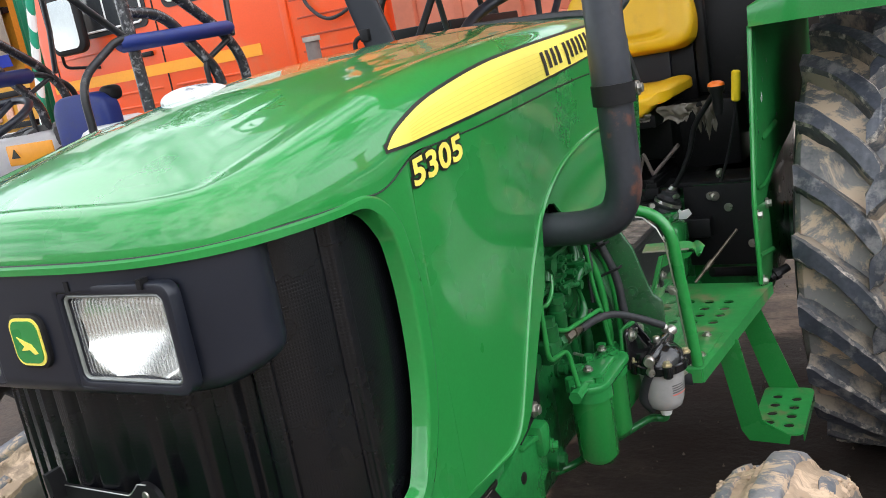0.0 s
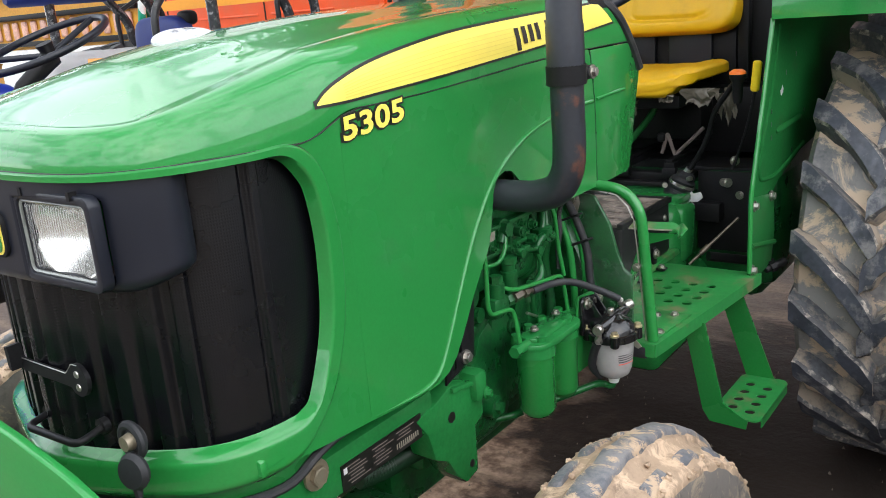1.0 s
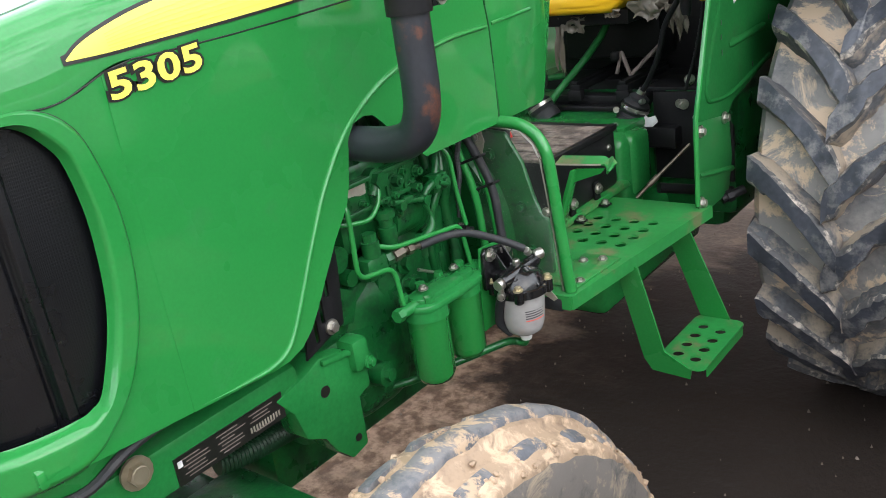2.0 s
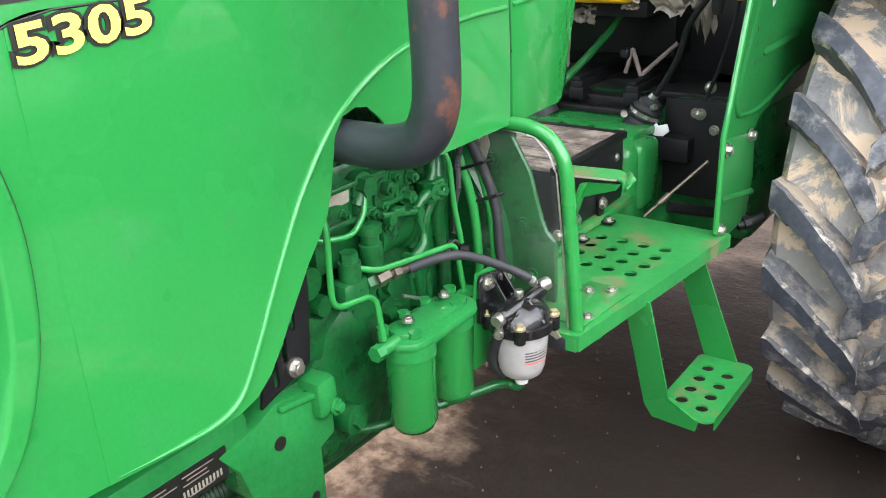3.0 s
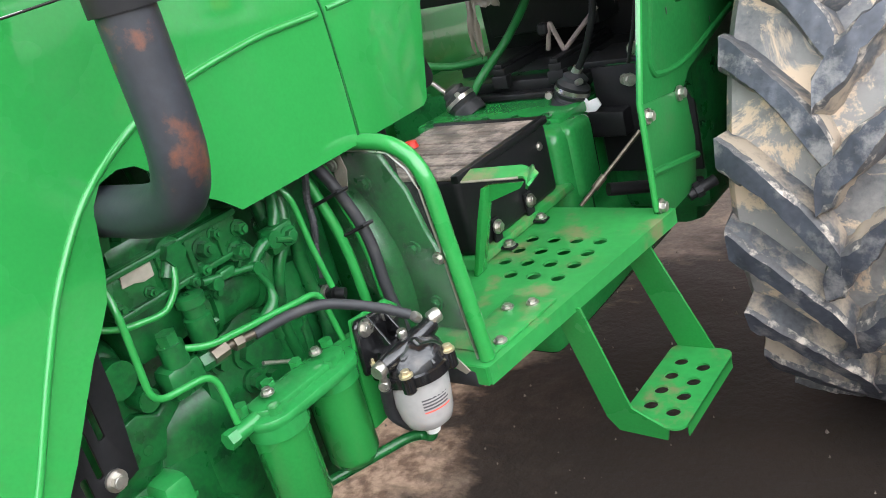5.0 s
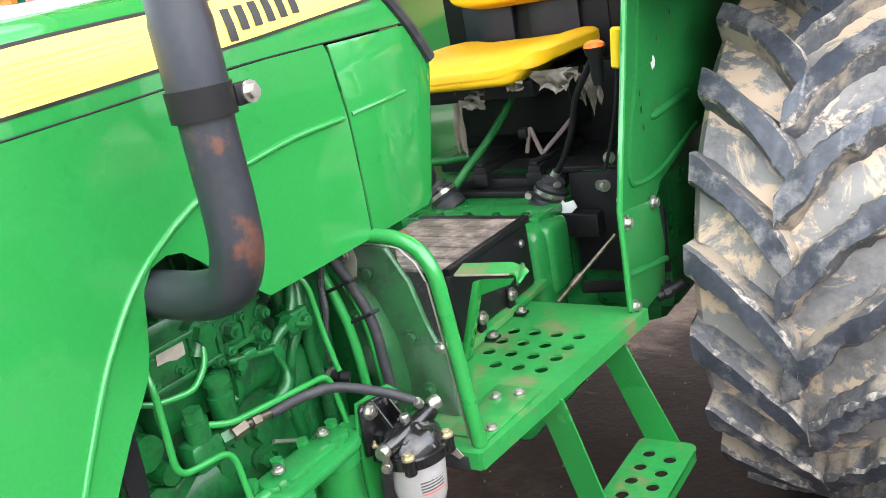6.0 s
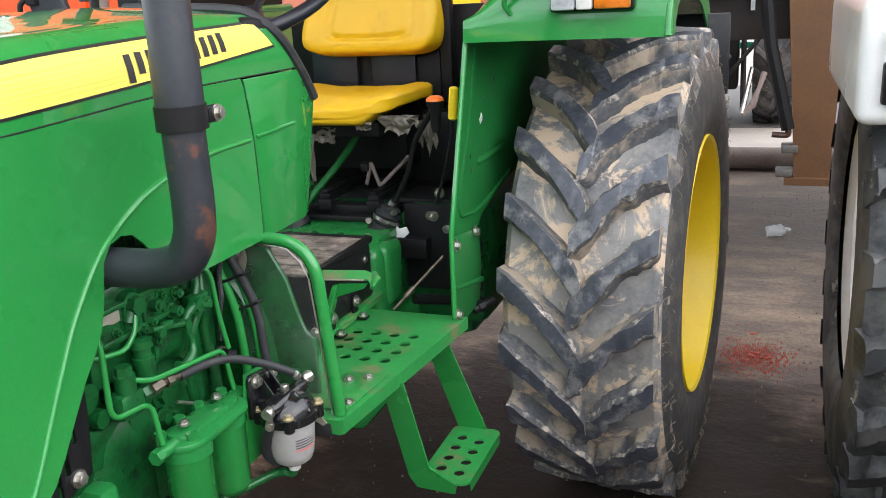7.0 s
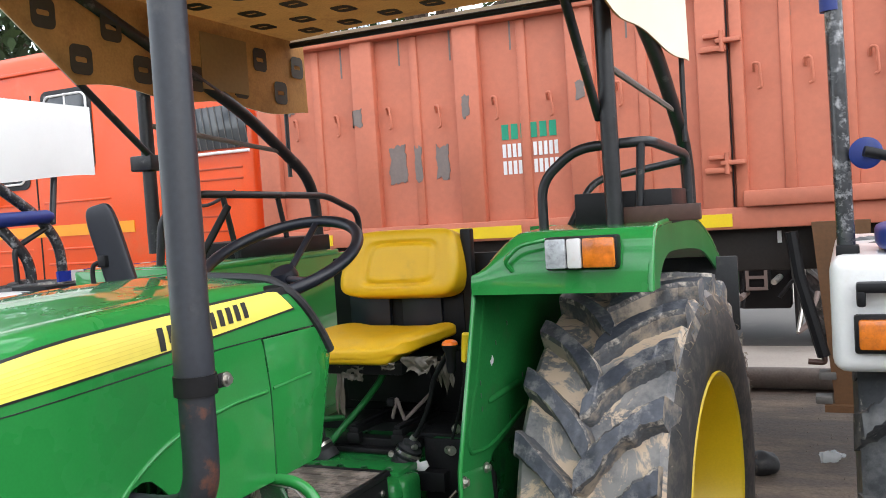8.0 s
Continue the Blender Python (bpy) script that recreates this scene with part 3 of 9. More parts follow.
# grille surround: a band on the nose, laid out by arc length and height
def surround_edge(t, inset):
    """t from 0 to 1 from the top middle of the nose down the left side to the bottom middle."""
    zt, zb = 1.2938 - inset * 0.30, 0.862 + inset * 1.7
    def lip(y):
        arc = arc_at(y)
        return seam_z(arc) - 0.0022 - inset * 0.34
    pts = [(0, zt), (0.10, zt), (0.20, zt), (arc_at(0.06), lip(0.06)), (arc_at(0.17), lip(0.17)), (arc_at(0.235) - inset * 0.5, lip(0.235) - inset * 0.1), (arc_at(0.275) - inset * 0.75, 1.262 - inset * 0.5),
           (arc_at(0.300) - inset * 0.9, 1.215), (arc_at(0.310) - inset, 1.14), (arc_at(0.300) - inset, 1.04), (arc_at(0.262) - inset, 0.955), (arc_at(0.215) - inset * 0.7, 0.912 + inset * 0.8), (arc_at(0.14), 0.886 + inset * 1.5),
           (arc_at(0.04), zb + 0.012), (0.15, zb + 0.004), (0, zb)]
    k = t * (len(pts) - 1)
    i = min(len(pts) - 2, int(k))
    f = k - i
    p0, p1, p2, p3 = pts[max(0, i - 1)], pts[i], pts[i + 1], pts[min(len(pts) - 1, i + 2)]
    return [0.5 * (2 * b + (c - a) * f + (2 * a - 5 * b + 4 * c - d) * f * f + (3 * b - a - 3 * c + d) * f ** 3) for a, b, c, d in zip(p0, p1, p2, p3)]


def recess(x, y, z):
    """How far the lower nose stands back from the headlights' line."""
    return (0.012 + 0.042 * smooth01(0.0, 0.2, abs(x - C))) * (1 - smooth01(0.10, 0.25, y)) * smooth01(1.19, 1.06, z)


def sunk(bm, level=None):
    for v in bm.verts:
        v.co.y += recess(v.co.x, v.co.y, v.co.z if level is None else level)
    return bm


def surround():
    bms = []
    for sign in (1, -1):
        def fn(u, v):
            inset = -0.008 + 0.039 * v
            a, z = surround_edge(u, inset)
            lift = -0.004 + 0.012 * smooth01(0, 0.2, v) - 0.020 * smooth01(0.8, 1.0, v)
            x, y = plan(sign * a, lift)
            return (x, y, z)
        bms.append(grid(90, 14, fn))
    bm = join(*bms)
    bmesh.ops.remove_doubles(bm, verts=bm.verts, dist=1e-4)
    return bm


part("grille_surround", sunk(surround()), GREEN, tractor, "bright green frame round the grille", 60)


def mesh_panel_material():
    """Perforated black sheet: rows of small holes by the panel's own layout."""
    mt = material("perforated_sheet", (0.0035, 0.004, 0.006), 0.27, vary=0.3, scale=6, fine=90, bump=0.05, stain=(0.10, 0.10, 0.10), amount=0.3, stain_scale=5, edge=0.60, spec=0.5)
    n, l = mt.node_tree.nodes, mt.node_tree.links
    b = n["Principled BSDF"]
    uv = n.new("ShaderNodeTexCoord")
    mp = n.new("ShaderNodeMapping")
    mp.inputs["Scale"].default_value = (PANEL_LONG / 0.0042, PANEL_HIGH / 0.0042, 1)
    vor = n.new("ShaderNodeTexVoronoi")
    vor.voronoi_dimensions, vor.inputs["Scale"].default_value, vor.inputs["Randomness"].default_value = "2D", 1.0, 0.12
    l.new(uv.outputs["UV"], mp.inputs["Vector"])
    l.new(mp.outputs["Vector"], vor.inputs["Vector"])
    cut = n.new("ShaderNodeMapRange")
    cut.inputs["From Min"].default_value, cut.inputs["From Max"].default_value = 0.28, 0.36
    l.new(vor.outputs["Distance"], cut.inputs["Value"])
    old = b.inputs["Base Color"].links[0].from_socket
    mx = n.new("ShaderNodeMixRGB")
    mx.inputs["Color1"].default_value = (0.003, 0.003, 0.003, 1)
    l.new(cut.outputs["Result"], mx.inputs["Fac"])
    l.new(old, mx.inputs["Color2"])
    l.new(mx.outputs["Color"], b.inputs["Base Color"])
    bp = n.new("ShaderNodeBump")
    bp.inputs["Strength"].default_value, bp.inputs["Distance"].default_value = 0.25, 0.001
    l.new(cut.outputs["Result"], bp.inputs["Height"])
    l.new(bp.outputs["Normal"], b.inputs["Normal"])
    return mt


PANEL_LONG, PANEL_HIGH = 2 * (A_FLANK + 0.01), 0.44
MESH = mesh_panel_material()


LAMPS = ((0.062, 0.214), (-0.214, -0.062))


def cut_lamps(bm):
    """Opens the sheet where the two headlights sit."""
    gone = [f for f in bm.faces if any(C + lo + 0.005 < f.calc_center_median().x < C + hi - 0.005 for lo, hi in LAMPS) and 1.171 < f.calc_center_median().z < 1.263 and f.calc_center_median().y < 0.1]
    bmesh.ops.delete(bm, geom=gone, context="FACES")
    return bm


def grille_panel():
    half = PANEL_LONG / 2
    def rib(a):
        a = abs(a)
        if a < 0.24:
            k = (a / 0.052) % 1
            return 0.013 * (smooth01(0.05, 0.22, k) - smooth01(0.58, 0.80, k)) - 0.006
        return 0.006 * (smooth01(0.358, 0.366, a) - smooth01(0.388, 0.398, a)) - 0.004 * (smooth01(0.340, 0.350, a) - smooth01(0.352, 0.358, a)) - 0.004
    def fn(u, v):
        a = (2 * u - 1) * half
        x, y = plan(a, -0.020 + rib(a))
        return (x, y, 0.868 + PANEL_HIGH * v)
    return cut_lamps(sunk(grid(420, 44, fn), 1.0))


grille = part("grille", grille_panel(), MESH, tractor, "black perforated grille with upright flutes", 60)

# headlight bezel, a black moulding across the nose with two recesses
BZ0, BZ1 = 1.150, 1.287


def bezel():
    half = 0.315
    def fn(u, v):
        a = (2 * u - 1) * half
        e = min(1, (half - abs(a)) / 0.05)
        lift = 0.002 * max(0, 1 - (1 - e) ** 3) - 0.022 * (1 - e) ** 3
        w = v
        zz = BZ0 + (BZ1 - BZ0) * w + 0.018 * smooth01(0.22, half, abs(a)) * (1 - w)
        edge = min(1, w / 0.16)
        lift -= 0.026 * (1 - math.sqrt(max(0, 1 - (1 - edge) ** 2)))
        for lo, hi in LAMPS:
            du = min(a - lo, hi - a)
            dv = min(zz - 1.166, 1.266 - zz)
            lift -= 0.016 * smooth01(0.0, 0.005, min(du, dv))
        x, y = plan(a, lift)
        return (x, y, zz)
    return cut_lamps(grid(230, 56, fn))


part("headlight_bezel", bezel(), PLASTIC, grille, "black plastic moulding that holds the headlights", 45)


def glass_material(name, tint, alpha, rough):
    mt = bpy.data.materials.new(name)
    mt.use_nodes = True
    b = mt.node_tree.nodes["Principled BSDF"]
    b.inputs["Base Color"].default_value = (*tint, 1)
    b.inputs["Roughness"].default_value = rough
    b.inputs["Alpha"].default_value = alpha
    b.inputs["Specular IOR Level"].default_value = 0.6
    return mt


GLASS = glass_material("lamp_glass", (0.86, 0.88, 0.86), 0.16, 0.05)


def flute_glass():
    """Upright flutes in the headlight's glass, by the lens's own layout."""
    n, l = GLASS.node_tree.nodes, GLASS.node_tree.links
    co, wave, span = n.new("ShaderNodeTexCoord"), n.new("ShaderNodeTexWave"), n.new("ShaderNodeMapRange")
    wave.bands_direction, wave.wave_profile = "X", "SIN"
    wave.inputs["Scale"].default_value, wave.inputs["Distortion"].default_value = 8.5, 0.0
    span.inputs["To Min"].default_value, span.inputs["To Max"].default_value = 0.04, 0.36
    l.new(co.outputs["UV"], wave.inputs["Vector"])
    l.new(wave.outputs["Fac"], span.inputs["Value"])
    l.new(span.outputs["Result"], n["Principled BSDF"].inputs["Alpha"])


flute_glass()
LENS_RIM = material("lens_rim_glass", (0.20, 0.215, 0.20), 0.12, vary=0.25, scale=30, bump=0.1, coat=0.6)
CHROME = material("lamp_reflector", (0.92, 0.91, 0.87), 0.26, metal=1.0, vary=0.08, scale=20, bump=0.0)


def headlight(lo, hi):
    mid = (lo + hi) / 2
    x0, x1, z0, z1 = C + lo + 0.006, C + hi - 0.006, 1.172, 1.262
    frame_ring = slab(rounded((x0 - 0.011, z0 - 0.011), (x1 + 0.011, z1 + 0.011), 0.014), "y", 0.000, 0.016, 0.0015, holes=[rounded((x0 - 0.001, z0 - 0.001), (x1 + 0.001, z1 + 0.001), 0.009)])
    lamp = part("headlight", frame_ring, PLASTIC, grille, "rectangular headlight with fluted glass lens")
    def lens(u, v):
        x, z = x0 + (x1 - x0) * u, z0 + (z1 - z0) * v
        rim = min(u, 1 - u, v * 0.6, (1 - v) * 0.6) / 0.06
        return (x, 0.005 + 0.006 * (1 - smooth01(0, 1, rim)) + 0.00028 * math.sin(u * math.tau * 26) * (1 if rim > 1 else 0), z)
    part("lens", grid(260, 24, lens), GLASS, lamp, "fluted clear glass lens", 60)
    rim_run = [(x, 0.004, z) for x, z in rounded((x0 + 0.001, z0 + 0.001), (x1 - 0.001, z1 - 0.001), 0.008)]
    part("lens_rim", tube(rim_run, 0.0022, 6, closed=True), LENS_RIM, lamp, "pale glass rim")
    def dish(u, v):
        x, z = x0 + (x1 - x0) * u, z0 + (z1 - z0) * v
        r = ((u - 0.5) ** 2 * 3.4 + (v - 0.5) ** 2 * 3.4)
        return (x, 0.014 + 0.034 * max(0, 1 - r), z)
    part("reflector", grid(40, 24, dish), CHROME, lamp, "bright reflector", 60)
    for x in (C + lo + 0.02, C + hi - 0.03):
        part("clip", box((x, -0.003, z1 + 0.006), (x + 0.006, 0.007, z1 + 0.016)), BLACK, lamp)


for lo, hi in LAMPS:
    headlight(lo, hi)

# badge in the middle of the moulding: a yellow-edged green shield with a plain mark
badge = part("badge", slab(rounded((C - 0.0205, 1.186), (C + 0.0355, 1.246), 0.016), "y", -0.007, 0.004, 0.002), BLACK, grille, "green and yellow shield badge")
part("edge", slab(rounded((C - 0.0165, 1.190), (C + 0.0315, 1.242), 0.013), "y", -0.0082, -0.0065), DECAL, badge)
part("field", slab(rounded((C - 0.0135, 1.193), (C + 0.0285, 1.239), 0.011), "y", -0.0092, -0.0078), GREEN, badge)
part("mark", slab([(C - 0.006, 1.222), (C + 0.001, 1.219), (C + 0.015, 1.214), (C + 0.022, 1.204), (C + 0.017, 1.203), (C + 0.011, 1.208), (C - 0.003, 1.207), (C + 0.003, 1.212)], "y", -0.0102, -0.0088), DECAL, badge, "plain yellow mark")

# ---- exhaust ----
PX, PY = 0.435, 0.724


def exhaust():
    low = curve([(0.20, 0.720, 1.120), (0.31, 0.720, 1.120), (0.37, 0.721, 1.122), (0.412, 0.722, 1.137), (0.431, 0.723, 1.17), (PX, PY, 1.21), (PX, PY, 1.26), (PX, PY, 1.345)], 6)
    up = [(PX, PY, 1.335), (PX, PY, 1.395), (PX, PY, 1.405), (PX, PY, 2.35)]
    pipe = part("exhaust_pipe", tube(low, 0.0270, 24), EXHAUST, tractor, "dull black exhaust stack rising from the hood side, rusty at its bend")
    part("stack_tube", tube(up, [0.0300, 0.0300, 0.0282, 0.0282], 24), STACK, pipe)
    clamp = part("clamp", lathe([(0.028, 0), (0.0322, 0.0), (0.0322, 0.03), (0.028, 0.03)], 28, pose(PX, PY, 1.306)), BLACK, pipe, "black pipe clamp")
    part("clamp_lug", box((PX + 0.018, PY + 0.022, 1.310), (PX + 0.025, PY + 0.050, 1.332), 0.003), BLACK, pipe)
    part("bolt", bolt((PX + 0.025, PY + 0.040, 1.321), (1, 0.0, 0), 0.0075, 0.008), STEEL, pipe, "bright zinc bolt")


exhaust()


# ---- wheels ----
def layered_rubber(name, base, dust, mud, dust_cut, mud_cut, scale, soft_edge=0.035):
    """Grey rubber with a broad film of dust and sharp-edged scabs of dried mud."""
    mt = material(name, base, 0.6, vary=0.3, scale=7, fine=110, bump=0.4, stain=dust, amount=0.75, stain_scale=scale, rough_vary=0.12, edge=dust_cut, distance=0.004)
    n, l = mt.node_tree.nodes, mt.node_tree.links
    b = n["Principled BSDF"]
    old = b.inputs["Base Color"].links[0].from_socket
    co, t = n.new("ShaderNodeTexCoord"), n.new("ShaderNodeTexNoise")
    t.inputs["Scale"].default_value, t.inputs["Detail"].default_value, t.inputs["Roughness"].default_value, t.inputs["Distortion"].default_value = scale * 1.3, 9, 0.72, 0.6
    l.new(co.outputs["Object"], t.inputs["Vector"])
    cut = n.new("ShaderNodeMapRange")
    cut.inputs["From Min"].default_value, cut.inputs["From Max"].default_value = mud_cut, mud_cut + soft_edge
    l.new(t.outputs["Fac"], cut.inputs["Value"])
    mx = n.new("ShaderNodeMixRGB")
    mx.inputs["Color2"].default_value = (*mud, 1)
    l.new(cut.outputs["Result"], mx.inputs["Fac"])
    l.new(old, mx.inputs["Color1"])
    l.new(mx.outputs["Color"], b.inputs["Base Color"])
    return mt


TYRE = layered_rubber("dusty_tyre_carcass", (0.125, 0.127, 0.134), (0.295, 0.28, 0.265), (0.56, 0.43, 0.31), 0.40, 0.495, 5.5, 0.05)
LUG_TOP = material("worn_lug_rubber", (0.052, 0.058, 0.074), 0.42, vary=0.45, scale=14, fine=70, bump=0.8, stain=(0.25, 0.24, 0.235), amount=0.8, stain_scale=15, edge=0.505, distance=0.003)
LUG_CHIP = material("chipped_lug_edge", (0.09, 0.09, 0.094), 0.6, vary=0.4, scale=25, fine=110, bump=0.7, stain=(0.58, 0.51, 0.43), amount=0.95, stain_scale=30, edge=0.50, distance=0.003)
STRAW = material("dry_straw", (0.25, 0.205, 0.15), 0.7, vary=0.25, scale=30, bump=0.1)
LUG_EDGE = material("dusty_lug_flank", (0.10, 0.105, 0.115), 0.62, vary=0.4, scale=16, fine=90, bump=0.6, stain=(0.42, 0.345, 0.265), amount=0.85, stain_scale=9, edge=0.45, distance=0.003, spec=0.3)
SIDEWALL = material("tyre_sidewall", (0.05, 0.05, 0.052), 0.6, vary=0.3, scale=14, fine=90, bump=0.4, stain=(0.15, 0.13, 0.11), amount=0.7, stain_scale=16, edge=0.48)
TYRE_FRONT = layered_rubber("muddy_tyre_rubber", (0.22, 0.155, 0.105), (0.42, 0.30, 0.20), (0.58, 0.42, 0.285), 0.38, 0.50, 19.0, 0.10)
TYRE_FRONT_SIDE = layered_rubber("muddy_tyre_sidewall", (0.075, 0.073, 0.072), (0.20, 0.18, 0.16), (0.36, 0.29, 0.21), 0.40, 0.55, 14.0, 0.10)
TYRE_RIB = layered_rubber("worn_tread_rubber", (0.10, 0.105, 0.118), (0.22, 0.21, 0.205), (0.46, 0.335, 0.225), 0.44, 0.505, 22.0, 0.07)



def tractor_tyre(r, half, tread, lugs, lug_h, hold=None, m=None, tops=None, stagger=0.5):
    """A carcass with two rows of curved bar lugs, about the z axis. half: half width at the bulge, tread: half width of the tread; with hold each lug becomes a part of its own under it."""
    prof = [(r * 0.54, half * 0.86), (r * 0.57, half * 0.94), (r * 0.66, half * 1.0), (r * 0.76, half * 1.0), (r * 0.84, half * 0.96), (r * 0.895, tread * 1.04), (r * 0.918, tread * 0.95), (r - lug_h, tread * 0.70), (r - lug_h * 0.9, tread * 0.3), (r - lug_h * 0.88, 0)]
    prof = prof + [(a, -b) for a, b in reversed(prof[:-1])]
    carcass = lathe(prof, 120)
    for v in carcass.verts:
        v.co *= 1 + 0.005 * noise.noise(v.co * 9)
    pitch = math.tau / lugs
    base = bmesh.new()
    n = 22 if hold else 12
    shades = isinstance(tops, (list, tuple))
    for side in (1, -1):
        for k in range(lugs):
            th0 = pitch * (k + (stagger if side < 0 else 0)) + random.uniform(-0.006, 0.006)
            worn = random.uniform(-0.005, 0.003)
            rings = []
            for i in range(n + 1):
                t = i / n
                lat = side * tread * (1.01 - 1.10 * t)
                lag = pitch * 1.10 * (0.55 * t + 0.45 * t ** 2.0)
                wide = 0.0315 - 0.004 * smooth01(0.05, 0.4, t) + 0.012 * smooth01(0.45, 0.9, t)
                if t > 0.9:
                    wide *= 1 - 0.30 * (t - 0.9) / 0.1
                top_r = r + worn - 0.008 * (abs(lat) / tread) ** 4
                bot_r = r - lug_h - 0.012 - 0.035 * smooth01(0.2, 0.0, t)
                mid_r = bot_r + 0.42 * (top_r - bot_r)
                ring = []
                half_ring = ((bot_r, wide * 1.62), (mid_r, wide * 1.25), (top_r - 0.013, wide * 1.10), (top_r - 0.005, wide * 1.00), (top_r, wide * 0.83))
                for rad, w in half_ring + tuple((a, -b) for a, b in reversed(half_ring)):
                    chip = 0.007 * noise.noise(Vector((th0 * 40, t * 6, w * 45))) + 0.005 * noise.noise(Vector((th0 * 60 + 7, t * 24, w * 90)))
                    if rad > top_r - 0.008:
                        chip += 0.004 * min(0, noise.noise(Vector((th0 * 90 + 3, t * 40, w * 60))))
                    th = th0 + lag + (w + 1.3 * chip) / r
                    zl = lat + (side * 0.016 if i == 0 and rad == bot_r else 0) + chip
                    ring.append(base.verts.new(((rad + 0.6 * chip) * math.cos(th), (rad + 0.6 * chip) * math.sin(th), zl)))
                rings.append(ring)
            kinds = (1, 1, 2, 2, 0, 2, 2, 1, 1) if shades else (0,) * 9
            for a, b in zip(rings, rings[1:]):
                for j in range(9):
                    base.faces.new((a[j], a[j + 1], b[j + 1], b[j])).material_index = kinds[j]
            base.faces.new(rings[0]).material_index = kinds[0]
            base.faces.new(list(reversed(rings[-1]))).material_index = kinds[0]
            if hold:
                part("tread_lug", moved(base, m), tops, hold, "", 34)
                base = bmesh.new()
    return join(carcass, base)


def wheel_pose(x, y, z, mirror=False, spin=0.0, yaw=0.0):
    """Turns a wheel made about z so that its axle lies along x; the wheel's +z looks outwards."""
    return Matrix.Translation((x, y, z)) @ pose(0, 0, 0, 0, 0, yaw) @ pose(0, 0, 0, 0, 90 if not mirror else -90, 0) @ pose(0, 0, 0, 0, 0, spin)


# Brown put on the rim's inside to stop its yellow bouncing onto the fender.
RIM_BROWN = material("bounce_stop_brown", (0.085, 0.07, 0.045), 0.85, vary=0.35, scale=12, bump=0.5, stain=(0.19, 0.15, 0.10), amount=0.7, stain_scale=9)


def rear_wheel(x, mirror):
    m = wheel_pose(x, 2.360, 0.660, mirror, 14.4, -3.7)
    hub = node("rear_wheel", tractor, (0, 0, 0))
    tyre = tractor_tyre(0.672, 0.214, 0.186, 23, 0.058, hub, m, (LUG_TOP, LUG_EDGE, LUG_CHIP), 0.62)
    for f in tyre.faces:
        f.material_index = 1 if abs(f.calc_center_median().z) > 0.190 else 0
    part("tyre", moved(tyre, m), (TYRE, SIDEWALL), hub, "worn bar-tread tyre caked with dry mud", 30)
    rnd = random.Random(31)
    straw = bmesh.new()
    for k in range(170):
        th, rad, z = rnd.uniform(0, math.tau), rnd.uniform(0.555, 0.625), 0
        z = 0.194 + 0.014 * (0.625 - rad) / 0.070
        run, way = [], rnd.uniform(0, math.tau)
        for i in range(5):
            run.append((rad * math.cos(th), rad * math.sin(th), z + 0.004 + 0.005 * math.sin(i * 1.3 + k)))
            way += rnd.uniform(-0.7, 0.7)
            rad += 0.008 * math.cos(way)
            th += 0.008 * math.sin(way) / 0.64
        tube(run, rnd.uniform(0.0005, 0.0010), 4, bm=straw)
    tagged(part("straw", moved(straw, m), STRAW, hub), "dry straw stuck to the muddy tyre shoulder", kind="stuff")
    rim = [(0.368, 0.186), (0.375, 0.197), (0.372, 0.204), (0.362, 0.198), (0.354, 0.165), (0.350, 0.12), (0.343, 0.105), (0.338, 0.06), (0.330, 0.045), (0.329, -0.02)]
    inner = [(0.329, -0.02), (0.329, -0.10), (0.336, -0.15), (0.362, -0.178), (0.374, -0.178)]
    back = [(0.328, -0.045), (0.30, -0.058), (0.22, -0.063), (0.15, -0.045), (0.0, -0.04)]
    part("rim_inside", moved(join(lathe(inner, 64), lathe(back, 48)), m), RIM_BROWN, hub, "inside of the rim, browned to stop yellow bounce", 40)
    part("rim", moved(lathe(rim, 64), m), YELLOW, hub, "yellow steel rim", 40)
    disc_p = [(0.330, -0.03), (0.30, -0.05), (0.22, -0.055), (0.15, -0.03), (0.10, -0.025), (0.09, 0.02), (0.0, 0.02)]
    part("wheel_disc", moved(lathe(disc_p, 48), m), YELLOW, hub, "", 40)
    for k in range(8):
        th = math.tau * k / 8
        part("wheel_nut", moved(bolt((0.125 * math.cos(th), 0.125 * math.sin(th), -0.027), (0, 0, 1), 0.014, 0.016), m), STEEL, hub)


rear_wheel(0.7515, False)
rear_wheel(2 * C - 0.7515, True)


